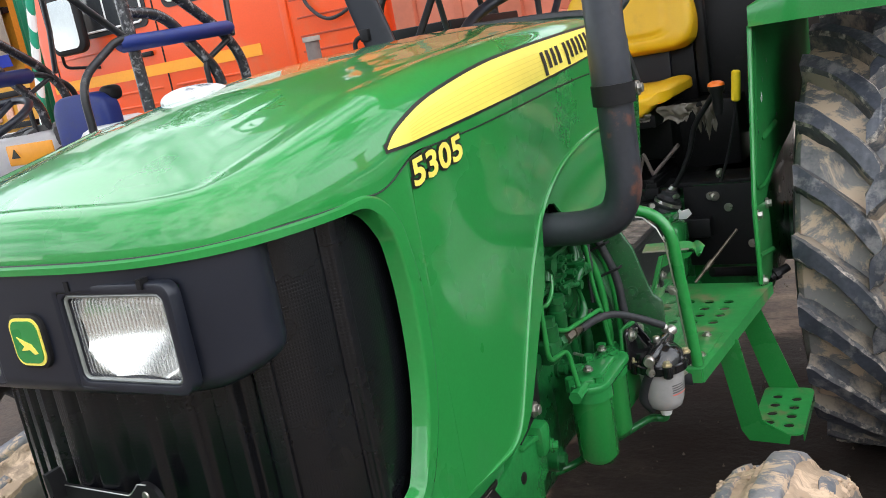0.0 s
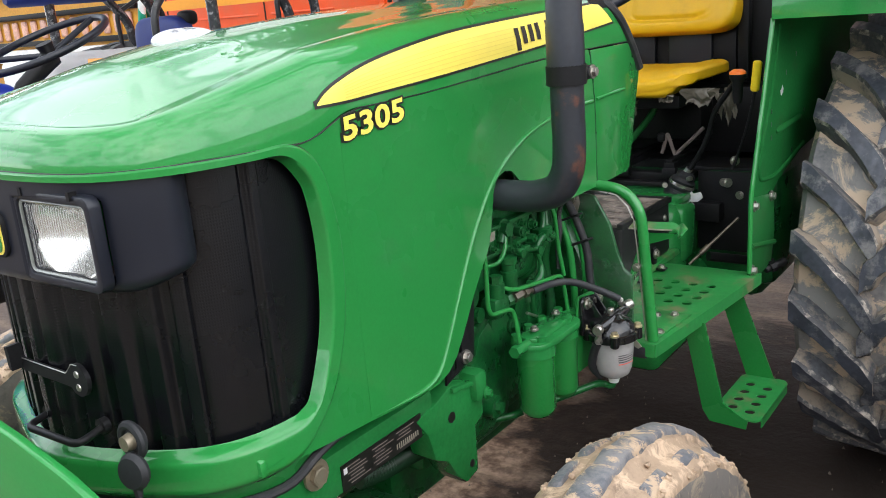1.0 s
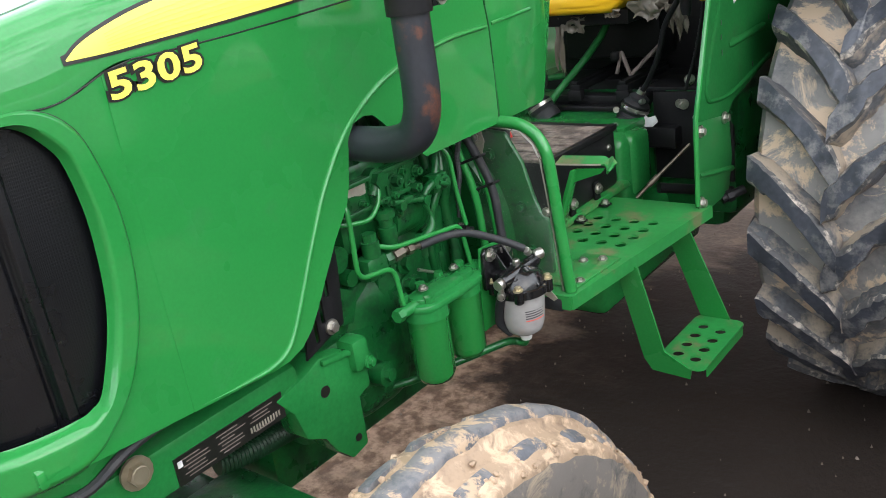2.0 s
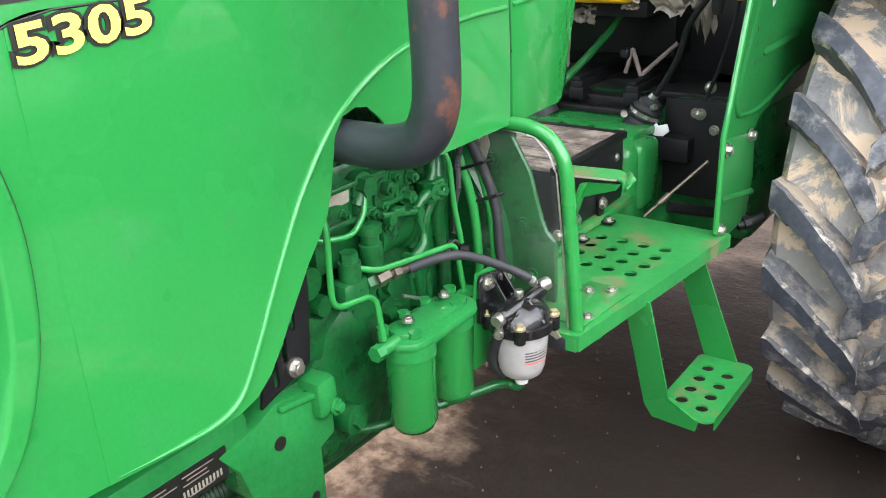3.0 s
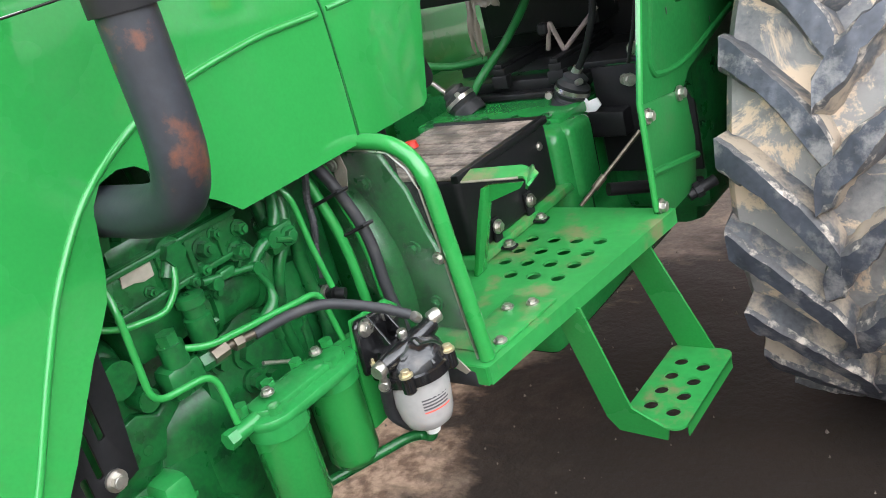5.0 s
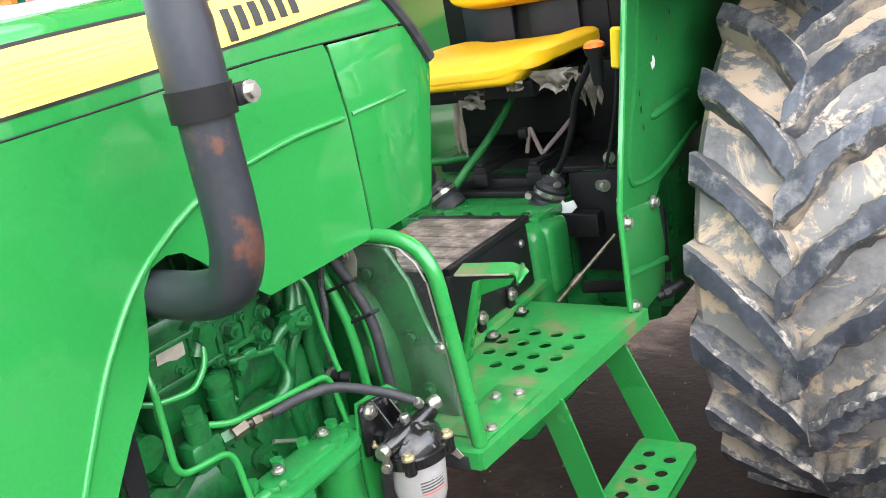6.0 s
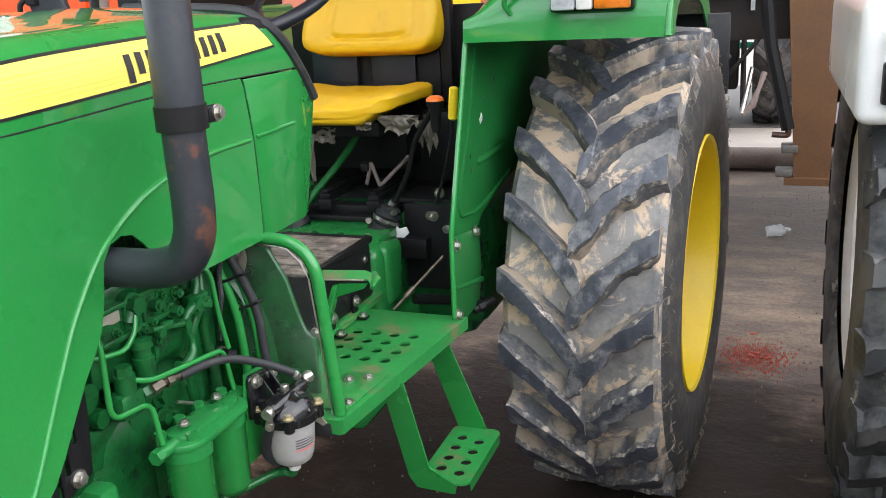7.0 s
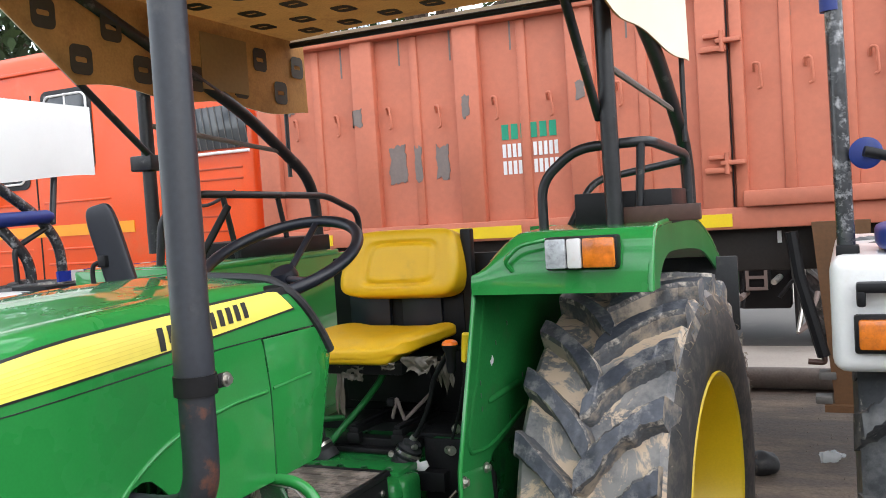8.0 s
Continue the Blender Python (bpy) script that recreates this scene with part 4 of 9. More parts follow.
def front_wheel(x, mirror):
    m = wheel_pose(x, 0.378, 0.438, mirror)
    hub = node("front_wheel", tractor, (0, 0, 0))
    prof = [(0.255, 0.058), (0.27, 0.064), (0.32, 0.077), (0.36, 0.080), (0.380, 0.0790), (0.398, 0.0765), (0.405, 0.0745), (0.409, 0.070), (0.414, 0.062), (0.417, 0.052), (0.419, 0.044), (0.420, 0.036), (0.424, 0.030), (0.432, 0.025), (0.435, 0.012), (0.436, 0.0)]
    prof = prof + [(a, -b) for a, b in reversed(prof[:-1])]
    bm = lathe(prof, 180)
    for v in bm.verts:
        rad = math.hypot(v.co.x, v.co.y)
        if rad > 0.37:
            v.co.xy *= 1 + 0.007 * noise.noise(v.co * 26) + 0.008 * noise.noise(v.co * 70) + 0.005 * noise.noise(v.co * 150)
            v.co.z += 0.002 * noise.noise(v.co * 60 + Vector((5, 0, 0)))
        else:
            v.co.z *= 1 + 0.02 * noise.noise(v.co * 40)
    rings = len(prof) - 1
    for i, f in enumerate(bm.faces):
        f.material_index = 1 if min(i // 180, rings - 1 - i // 180) < 5 else 0
    part("tyre", moved(bm, m), (TYRE_FRONT, TYRE_FRONT_SIDE), hub, "ribbed front tyre caked with pale dried mud", 35)

    def rib(z0, z1, r0, r1, start, end, seed):
        """A raised strip of tread from z0 to z1, its top from radius r0 to r1, between two angles."""
        whole = end - start > 6
        prof_v = [(-0.06, -0.016), (0.0, -0.004), (0.10, 0), (0.5, 0.001), (0.90, 0), (1.0, -0.004), (1.06, -0.016)]
        def fn(u, v):
            th = start + (end - start) * (u % 1 if whole else u)
            f, dr = prof_v[min(len(prof_v) - 1, int(round(v * (len(prof_v) - 1))))]
            z = z0 + (z1 - z0) * f
            ends = 0.0 if whole else -0.012 * (1 - smooth01(0, 0.12, min(u, 1 - u)))
            wob = 0.004 * noise.noise(Vector((math.cos(th) * 12, math.sin(th) * 12, seed + 3 * round(f))))
            r = r0 + (r1 - r0) * f + dr + ends + 0.0025 * noise.noise(Vector((math.cos(th) * 14, math.sin(th) * 14, z * 60 + seed)))
            return (r * math.cos(th), r * math.sin(th), z + wob)
        return grid(160 if whole else 9, 6, fn)
    part("tread_rib", moved(rib(-0.0175, 0.0175, 0.4435, 0.4435, 0, math.tau, 2), m), TYRE_RIB, hub, "worn centre rib", 50)
    rnd = random.Random(5)
    for side in (1, -1):
        for k in range(27):
            a0 = math.tau * (k + (0.4 if side < 0 else 0)) / 27 + rnd.uniform(-0.01, 0.01)
            wide = rnd.uniform(0.50, 0.86) * math.tau / 27
            part("tread_block", moved(rib(side * rnd.uniform(0.043, 0.049), side * rnd.uniform(0.061, 0.067), 0.4240, 0.4160, a0, a0 + wide, k + 9 * side), m), TYRE_RIB, hub, "", 50)
    mud = bmesh.new()
    for k in range(520):
        th, side = rnd.uniform(0, math.tau), rnd.choice((1, 1, -1, -1, 0))
        z = side * rnd.uniform(0.058, 0.076) if side else rnd.choice((1, -1)) * rnd.uniform(0.022, 0.036)
        rad = 0.417 - 0.012 * smooth01(0.058, 0.076, abs(z)) if side else 0.426
        size = rnd.uniform(0.002, 0.0055)
        place = pose(rad * math.cos(th), rad * math.sin(th), z) @ pose(0, 0, 0, rnd.uniform(0, 360), rnd.uniform(0, 360), 0)
        clod = bmesh.ops.create_icosphere(mud, subdivisions=1, radius=size, matrix=place)["verts"]
        for v in clod:
            v.co += Vector((0.35, 0.35, 0.35)) * size * noise.noise(v.co * 160)
    tagged(part("mud", moved(mud, m), TYRE_FRONT, hub), "lumps of dried mud on the tread", kind="stuff")
    rim = [(0.258, 0.062), (0.262, 0.067), (0.255, 0.070), (0.246, 0.066), (0.235, 0.05), (0.225, 0.02), (0.20, 0.012), (0.13, 0.03), (0.085, 0.05), (0.07, 0.09), (0.0, 0.095)]
    part("rim", moved(lathe(rim, 48), m), YELLOW, hub, "yellow steel rim", 40)


front_wheel(0.660, False)
front_wheel(2 * C - 0.660, True)

# ---- footplate, step and guard ----
def foot_edge_x(y):
    """Outer edge of the footplate, which widens to the rear."""
    return 0.428 + 0.10 * (y - 1.06)


def footplate():
    y0, y1 = 1.065, 1.60
    out = [(0.20, y0), (foot_edge_x(y0), y0), (foot_edge_x(y1), y1), (0.20, y1)]
    holes = [disc(0.268 + i * 0.045 - (0.005 if j == 0 else 0) + 0.0015 * j, 1.326 + j * 0.0448, 0.0125, 14) for j in range(4) for i in range(4) if i or j]
    plate = part("footplate", slab(out, "z", 0.730, 0.734, 0.0, holes), GREEN_WORN, tractor, "green steel footplate with punched round holes")
    lip = slab([(y0, 0.734), (y1, 0.734), (y1, 0.706), (y0, 0.706)], "x", 0, 0.004)
    for v in lip.verts:
        v.co.x += foot_edge_x(v.co.y)
    part("lip", lip, GREEN_WORN, plate)
    part("front_lip", slab([(0.28, 0.734), (foot_edge_x(y0), 0.734), (foot_edge_x(y0), 0.706), (0.28, 0.706)], "y", y0 - 0.004, y0), GREEN, plate)
    part("mount_pad", slab([(0.352, 1.095), (0.424, 1.095), (0.436, 1.255), (0.352, 1.255)], "z", 0.7345, 0.738, 0.001), GREEN_WORN, plate)
    part("rubber_stop", box((0.345, 1.060, 0.700), (0.412, 1.075, 0.728), 0.004), RUBBER, plate, "black rubber stop")
    for p in ((0.405, 1.235), (0.416, 1.124), (0.372, 1.215)):
        part("bolt", bolt((*p, 0.739), (0, 0, 1), 0.0068, 0.006), STEEL, plate)


footplate()


def step():
    low = 0.463
    tread_holes = [disc(0.487 + 0.044 * (k % 2), 1.384 + 0.046 * (k // 2) - 0.010 * (k % 2), 0.0125, 14) for k in range(8)]
    tread = part("step", slab(rounded((0.452, 1.330), (0.566, 1.577), 0.020), "z", low, low + 0.004, 0.0, tread_holes), GREEN_WORN, tractor, "green hanging step with punched tread")
    part("lip", slab([(1.35, low + 0.003), (1.557, low + 0.003), (1.557, low - 0.020), (1.35, low - 0.020)], "x", 0.5635, 0.566), GREEN, tread)

    def hanger(pts, thick=0.005):
        bm = bmesh.new()
        f = bm.faces.new([bm.verts.new(p) for p in pts])
        g = bmesh.ops.extrude_face_region(bm, geom=[f])["geom"]
        bmesh.ops.translate(bm, vec=(0, thick, 0), verts=[v for v in g if isinstance(v, bmesh.types.BMVert)])
        part("hanger", bm, GREEN, tread)
    hanger([(0.410, 1.272, 0.712), (0.460, 1.272, 0.712), (0.484, 1.322, 0.500), (0.540, 1.330, 0.462), (0.535, 1.332, 0.440), (0.450, 1.332, 0.444), (0.437, 1.322, 0.475)])
    hanger([(0.405, 1.515, 0.712), (0.462, 1.515, 0.712), (0.530, 1.575, 0.462), (0.463, 1.575, 0.455)])


step()


def guard():
    """Bent tube with a clear pane at the front of the footplate."""
    path = bend([(0.418, 1.085, 0.735), (0.392, 1.085, 1.055), (0.20, 1.085, 1.062)], 0.075, 8)
    frame_ob = part("guard", tube(path, 0.0115, 14), GREEN, tractor, "bent green tube with a scratched clear plastic pane")
    inner = [(0.405, 0.735), (0.392, 0.90), (0.383, 0.99), (0.370, 1.02), (0.345, 1.043), (0.30, 1.048), (0.235, 1.05), (0.225, 0.95), (0.235, 0.85), (0.30, 0.74)]
    pane = part("pane", slab(inner, "y", 1.078, 1.081), PANE, frame_ob, "scratched clear plastic pane")
    pane.visible_shadow = False
    part("pane_edge", tube([(x, 1.0795, z) for x, z in inner[:7]], 0.0018, 6), STEEL, frame_ob, "worn clear edging")
    part("paper_scrap", slab([(0.242, 0.985), (0.252, 0.99), (0.262, 1.02), (0.256, 1.046), (0.24, 1.046), (0.236, 1.01)], "y", 1.0815, 1.0825), WORN_PLATE, frame_ob, "torn brown paper stuck to the pane")
    for p in ((0.389, 1.074, 0.894), (0.245, 1.074, 1.03)):
        part("bolt", bolt(p, (0, -1, 0), 0.006, 0.006), STEEL, frame_ob)


def pane_material():
    mt = bpy.data.materials.new("scratched_pane")
    mt.use_nodes = True
    n, l = mt.node_tree.nodes, mt.node_tree.links
    b = n["Principled BSDF"]
    co, t = n.new("ShaderNodeTexCoord"), n.new("ShaderNodeTexNoise")
    t.inputs["Scale"].default_value, t.inputs["Detail"].default_value, t.inputs["Roughness"].default_value = 11, 9, 0.7
    l.new(co.outputs["Object"], t.inputs["Vector"])
    cut = n.new("ShaderNodeMapRange")
    cut.inputs["From Min"].default_value, cut.inputs["From Max"].default_value = 0.50, 0.74
    cut.inputs["To Min"].default_value, cut.inputs["To Max"].default_value = 0.015, 0.10
    l.new(t.outputs["Fac"], cut.inputs["Value"])
    l.new(cut.outputs["Result"], b.inputs["Alpha"])
    b.inputs["Base Color"].default_value = (0.72, 0.76, 0.72, 1)
    b.inputs["Roughness"].default_value = 0.08
    return mt


PANE = pane_material()
guard()

# ---- fenders ----
FEN = 0.462


def inner_fender():
    outl = [(1.572, 0.735), (1.745, 0.735), (1.775, 0.80), (1.765, 0.90), (1.80, 0.925), (2.03, 0.97), (2.30, 0.99), (2.52, 1.03), (2.95, 1.00), (2.97, 1.36), (1.725, 1.345), (1.66, 1.16), (1.575, 0.935)]
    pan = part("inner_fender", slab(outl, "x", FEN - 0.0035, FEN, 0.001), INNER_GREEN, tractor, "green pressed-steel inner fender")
    # Dark sheet added to close the open gap below the fender.
    part("gap_sheet", slab([(1.90, 0.80), (2.20, 0.74), (2.56, 0.74), (2.56, 1.05), (2.05, 1.0), (1.80, 0.95)], "x", FEN - 0.030, FEN - 0.026), CAST, pan, "dark sheet added to close the open gap")
    part("flange", tube([(FEN + 0.002, 1.728, 1.343), (FEN + 0.002, 1.662, 1.16), (FEN + 0.002, 1.577, 0.935), (FEN + 0.002, 1.572, 0.74)], 0.006, 8), GREEN, pan)
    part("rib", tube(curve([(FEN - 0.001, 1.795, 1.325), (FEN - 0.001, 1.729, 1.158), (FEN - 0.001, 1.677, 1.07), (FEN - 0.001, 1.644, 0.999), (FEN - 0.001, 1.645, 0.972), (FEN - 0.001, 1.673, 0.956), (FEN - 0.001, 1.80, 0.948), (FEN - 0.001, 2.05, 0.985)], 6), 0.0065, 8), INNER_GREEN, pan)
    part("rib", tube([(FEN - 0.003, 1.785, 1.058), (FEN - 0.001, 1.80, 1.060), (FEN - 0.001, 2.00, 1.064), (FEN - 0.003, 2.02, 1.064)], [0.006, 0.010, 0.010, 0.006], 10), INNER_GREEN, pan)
    lower = part("lower_plate", slab([(1.572, 0.728), (1.63, 0.712), (1.752, 0.714), (1.778, 0.80), (1.765, 0.902), (1.577, 0.930)], "x", FEN + 0.0005, FEN + 0.0035, 0.001), DULL_GREEN, pan, "lower plate bolted to the fender")
    part("rib", tube([(FEN + 0.003, 1.578, 0.808), (FEN + 0.003, 1.774, 0.768)], 0.0075, 8), DULL_GREEN, lower)
    for y, z in ((1.740, 1.116), (1.738, 1.084), (1.741, 1.049), (1.932, 0.985), (2.048, 1.078), (1.86, 1.20), (1.95, 1.24)):
        part("slot", box((FEN - 0.0005, y - 0.002, z - 0.006), (FEN + 0.0008, y + 0.002, z + 0.006)), BLACK_DECAL, pan)
    for p in ((1.591, 0.907), (1.584, 0.744), (1.731, 0.902)):
        part("bolt", bolt((FEN + 0.005, *p), (1, 0, 0), 0.0095, 0.012), STEEL, pan)
    part("sticker", slab([(1.818, 1.146), (1.832, 1.152), (1.836, 1.162), (1.828, 1.172), (1.822, 1.162), (1.812, 1.160)], "x", FEN, FEN + 0.0012), WHITE_PAINT, pan, "small torn white sticker")


inner_fender()


def fender_top():
    """The flat-topped mudguard over the rear wheel, with its upright front face."""
    y0 = 1.712
    def top_shell(u, v):
        # v: over the wheel from the front lip to the rear, u: across
        x = 0.465 + (0.915 - 0.465) * u
        if v < 0.22:
            t = v / 0.22
            y, z = y0 + 0.055 * t * t, 1.343 + 0.150 * (1 - (1 - t) ** 1.6)
        else:
            t = (v - 0.22) / 0.78
            y, z = y0 + 0.055 + 1.16 * t, 1.493 + 0.012 * math.sin(t * math.pi) - 0.19 * t ** 3.2
        if u < 0.28 and v < 0.5:
            z -= 0.11 * (1 - u / 0.28) ** 1.5 * smooth01(0.02, 0.2, v)
        return (x, y, z)
    top = part("fender", sheet_thick(grid(24, 44, top_shell), 0.004), GREEN, tractor, "green flat-topped rear mudguard with a lamp in its front face", 45)
    rim_line = curve([(1.712, 1.345, 0), (1.722, 1.40, 0), (1.742, 1.452, 0), (1.775, 1.484, 0), (1.84, 1.493, 0), (2.0, 1.498, 0), (2.3, 1.493, 0), (2.5, 1.460, 0), (2.70, 1.40, 0), (2.925, 1.304, 0)], 6)
    low_line = curve([(2.90, 1.250, 0), (2.68, 1.330, 0), (2.42, 1.395, 0), (2.0, 1.420, 0), (1.87, 1.410, 0), (1.80, 1.375, 0), (1.785, 1.345, 0)], 6)
    part("skirt", slab([(p.x, p.y) for p in rim_line + low_line], "x", 0.911, 0.917), DULL_GREEN, top)
    part("edge_bead", tube([(0.911, p.x, p.y) for p in rim_line], 0.0085, 10), GREEN, top)
    part("mud_flap", box((0.66, 2.75, 1.10), (0.985, 2.765, 1.35), 0.006), RUBBER, top, "black rubber flap")
    lamp = part("side_lamp", box((0.668, 1.690, 1.400), (0.842, 1.735, 1.478), 0.006), BLACK, top, "side lamp with clear and orange lenses")
    part("clear_lens", box((0.672, 1.676, 1.404), (0.723, 1.692, 1.474), 0.006), CLEAR_LENS, lamp, "clear ribbed lens")
    part("white_lens", box((0.725, 1.677, 1.404), (0.760, 1.692, 1.474), 0.005), WHITE_PLASTIC, lamp, "white lens")
    part("orange_lens", box((0.762, 1.676, 1.404), (0.838, 1.692, 1.474), 0.006), ORANGE_LENS, lamp, "orange indicator lens")
    part("grab_bar", tube(bend([(0.575, 1.716, 1.40), (0.560, 1.700, 1.425), (0.60, 1.70, 1.462), (0.655, 1.705, 1.472), (0.665, 1.73, 1.47)], 0.02), 0.006, 8), GREEN, top)
    return top


fender_top()
# the other fender, seen past the seat
part("far_fender", join(box((-0.90, 1.75, 1.42), (-0.43, 2.55, 1.445), 0.01), box((-0.45, 1.50, 0.50), (-0.436, 2.62, 1.43), 0.004), box((-0.90, 1.72, 1.34), (-0.43, 1.745, 1.44), 0.006)), GREEN, tractor, "green mudguard on the far side")


# ---- seat ----
def cushion_shape(lo, hi, n=2.6, cuts=11):
    """A padded block, domed on every face."""
    bm = bmesh.new()
    bmesh.ops.create_cube(bm, size=2.0)
    bmesh.ops.subdivide_edges(bm, edges=bm.edges, cuts=cuts, use_grid_fill=True)
    mid, half = [(a + b) / 2 for a, b in zip(lo, hi)], [(b - a) / 2 for a, b in zip(lo, hi)]
    for v in bm.verts:
        c = Vector(v.co)
        k = max(abs(x) for x in c)
        d = (abs(c.x) ** n + abs(c.y) ** n + abs(c.z) ** n) ** (1 / n)
        v.co = Vector([m + h * x / d * k for m, h, x in zip(mid, half, c)])
    return bm


def seat():
    group = node("seat", tractor, (0, 0, 0))
    cx, half = 0.015, 0.212
    cush = cushion_shape((cx - half, 1.80, 1.136), (cx + half, 2.19, 1.212), 6, cuts=19)
    for v in cush.verts:
        t = (v.co.y - 1.80) / 0.39
        side = (v.co.x - cx) / half
        if v.co.z > 1.174:
            v.co.z += 0.013 * smooth01(0.45, 0.85, abs(side)) - 0.005 - 0.010 * (1 - smooth01(0, 0.25, t)) + 0.002 * noise.noise(v.co * 14)
        else:
            v.co.z += 0.034 * smooth01(0.62, 0.92, side + 0.25 * t) + 0.02 * smooth01(-0.5, -1.25, side)
    part("cushion", cush, VINYL, group, "yellow vinyl seat cushion", 60)
    bx, wide, tall = 0.036, 0.210, 0.108
    back = cushion_shape((bx - wide, -0.05, -tall), (bx + wide, 0.05, tall), 6, cuts=39)
    for v in back.verts:
        side, up = (v.co.x - bx) / wide, v.co.z / tall
        if v.co.y < 0:
            edge = (abs((side - 0.02) / 0.60) ** 6 + abs((up + 0.02) / 0.60) ** 6) ** (1 / 6)
            v.co.y += 0.009 * math.exp(-((edge - 1) / 0.085) ** 2) - 0.012 * smooth01(0.70, 0.92, abs(side))
        v.co.x = bx + (v.co.x - bx) * (1 - 0.13 * smooth01(-0.4, 1, up)) + 0.012 * up
    moved(back, pose(0, 2.19, 1.397, -12))
    part("backrest", back, VINYL, group, "yellow vinyl backrest with a raised middle panel", 60)
    part("back_frame", join(box((cx - 0.21, 2.225, 1.12), (cx + 0.20, 2.24, 1.30), 0.006), box((cx + 0.21, 2.20, 1.15), (cx + 0.245, 2.235, 1.50), 0.006)), BLACK, group, "black steel seat frame")
    for x0, x1 in ((cx - 0.205, cx - 0.055), (cx - 0.01, cx + 0.13)):
        part("back_plate", box((x0, 2.205, 1.13), (x1, 2.224, 1.32), 0.005), PLASTIC, group)
    part("base", join(box((cx - 0.19, 1.86, 1.105), (cx + 0.16, 2.2, 1.142), 0.005), box((cx - 0.15, 2.06, 0.98), (cx + 0.15, 2.2, 1.11), 0.008)), BLACK, group, "black seat base")


seat()


# ---- steering ----
def steering():
    group = node("steering_wheel", tractor, (0, 0, 0))
    m = pose(0.027, 1.52, 1.464, 25, 0, 0)
    ring = [(0.206 * math.cos(math.tau * k / 56), 0.206 * math.sin(math.tau * k / 56), 0) for k in range(56)]
    part("rim", moved(tube(ring, 0.0150, 12, closed=True), m), PLASTIC, group, "black steering wheel")
    for a in (90, 215, 325):
        c, s = math.cos(radians(a)), math.sin(radians(a))
        part("spoke", moved(rod((0.03 * c, 0.03 * s, -0.05), (0.202 * c, 0.202 * s, -0.002), 0.009), m), PLASTIC, group)
    part("hub", moved(lathe([(0, -0.03), (0.03, -0.032), (0.036, -0.05), (0.034, -0.07), (0.02, -0.08)], 20), m), PLASTIC, group)
    part("column", rod(m @ Vector((0, 0, -0.07)), (0.02, 1.30, 1.25), 0.022), BLACK, group)


steering()


def console():
    """Dark moulding behind the hood, with a black rubber edge."""
    bm = box((C - 0.275, 1.10, 1.07), (C + 0.275, 1.295, 1.43), 0.02)
    for v in bm.verts:
        if v.co.y > 1.2:
            v.co.y = min(v.co.y, rear_y(v.co.z) - 0.006)
    con = part("console", bm, BLACK, tractor, "black instrument console")
    edge = [(FX - 0.001, 1.232, 1.075), (FX - 0.001, 1.300, 1.275), (FX - 0.002, rear_y(1.33), 1.33), (FX - 0.006, rear_y(1.39), 1.39), (FX - 0.03, rear_y(1.425), 1.425), (FX - 0.08, rear_y(1.44), 1.442), (C, rear_y(1.446), 1.452)]
    part("edge_trim", tube(curve([edge[1]] + edge[2:], 5), 0.011, 8), RUBBER, con, "black rubber edge trim")


console()

from mathutils.bvhtree import BVHTree


# ---- decals on the hood ----
STRIPE_LINE = material("stripe_line", (0.84, 0.67, 0.10), 0.4, vary=0.05, bump=0)
def hood_tree():
    me = hood.data
    return BVHTree.FromPolygons([v.co[:] for v in me.vertices], [p.vertices[:] for p in me.polygons])


HOOD_TREE = hood_tree()


def on_flank(y, z, off=0.0012):
    """The place on the left of the hood's shell or side panels at y, z."""
    hit = HOOD_TREE.ray_cast(Vector((1.0, y, z)), Vector((-1, 0, 0)))
    x = hit[0].x if hit[0] else FX
    if z < seam_z(arc_at(y)):
        x = FX
    return (x + off, y, z)


STRIPE_UP = profile_line([(0.300, 1.333), (0.318, 1.345), (0.348, 1.357), (0.40, 1.371), (0.471, 1.383), (0.58, 1.396), (0.693, 1.404), (0.911, 1.413), (1.18, 1.420)])
STRIPE_LOW = profile_line([(0.300, 1.331), (0.35, 1.331), (0.402, 1.333), (0.605, 1.342), (0.905, 1.360), (1.18, 1.381)])


def stripe_edges(s):
    """The stripe's upper and lower edge at s from 0 (its tip) to 1."""
    y = 0.300 + 0.875 * s
    return y, STRIPE_UP(y), STRIPE_LOW(y)


def stripe(grow, off, y_cut=0.0):
    def fn(u, v):
        s = u ** 1.6
        y, up, low = stripe_edges(s)
        up, low = up + grow, low - grow
        y += (-grow if u < 0.02 else 0)
        z = low + (up - low) * v
        if s > 0.9:
            y = y - (z - 1.381) * 0.9 * (s - 0.9) / 0.1 + grow * (s - 0.9) / 0.1
        return on_flank(y, z, off)
    return grid(70, 6, fn)


part("stripe_edge", stripe(0.004, 0.0010), BLACK_DECAL, hood, "black edge of the side stripe", 80)
part("stripe", stripe(0.0, 0.0022), DECAL, hood, "yellow side stripe with fine lines", 80)
for k in range(6):
    def line_fn(u, v, k=k):
        s = 0.06 + 0.5 * u
        y, up, low = stripe_edges(s)
        z = low + (up - low) * (0.14 + 0.12 * k) + (v - 0.5) * 0.0012
        return on_flank(y, z, 0.0029)
    part("pinstripe", grid(50, 1, line_fn), STRIPE_LINE, hood)


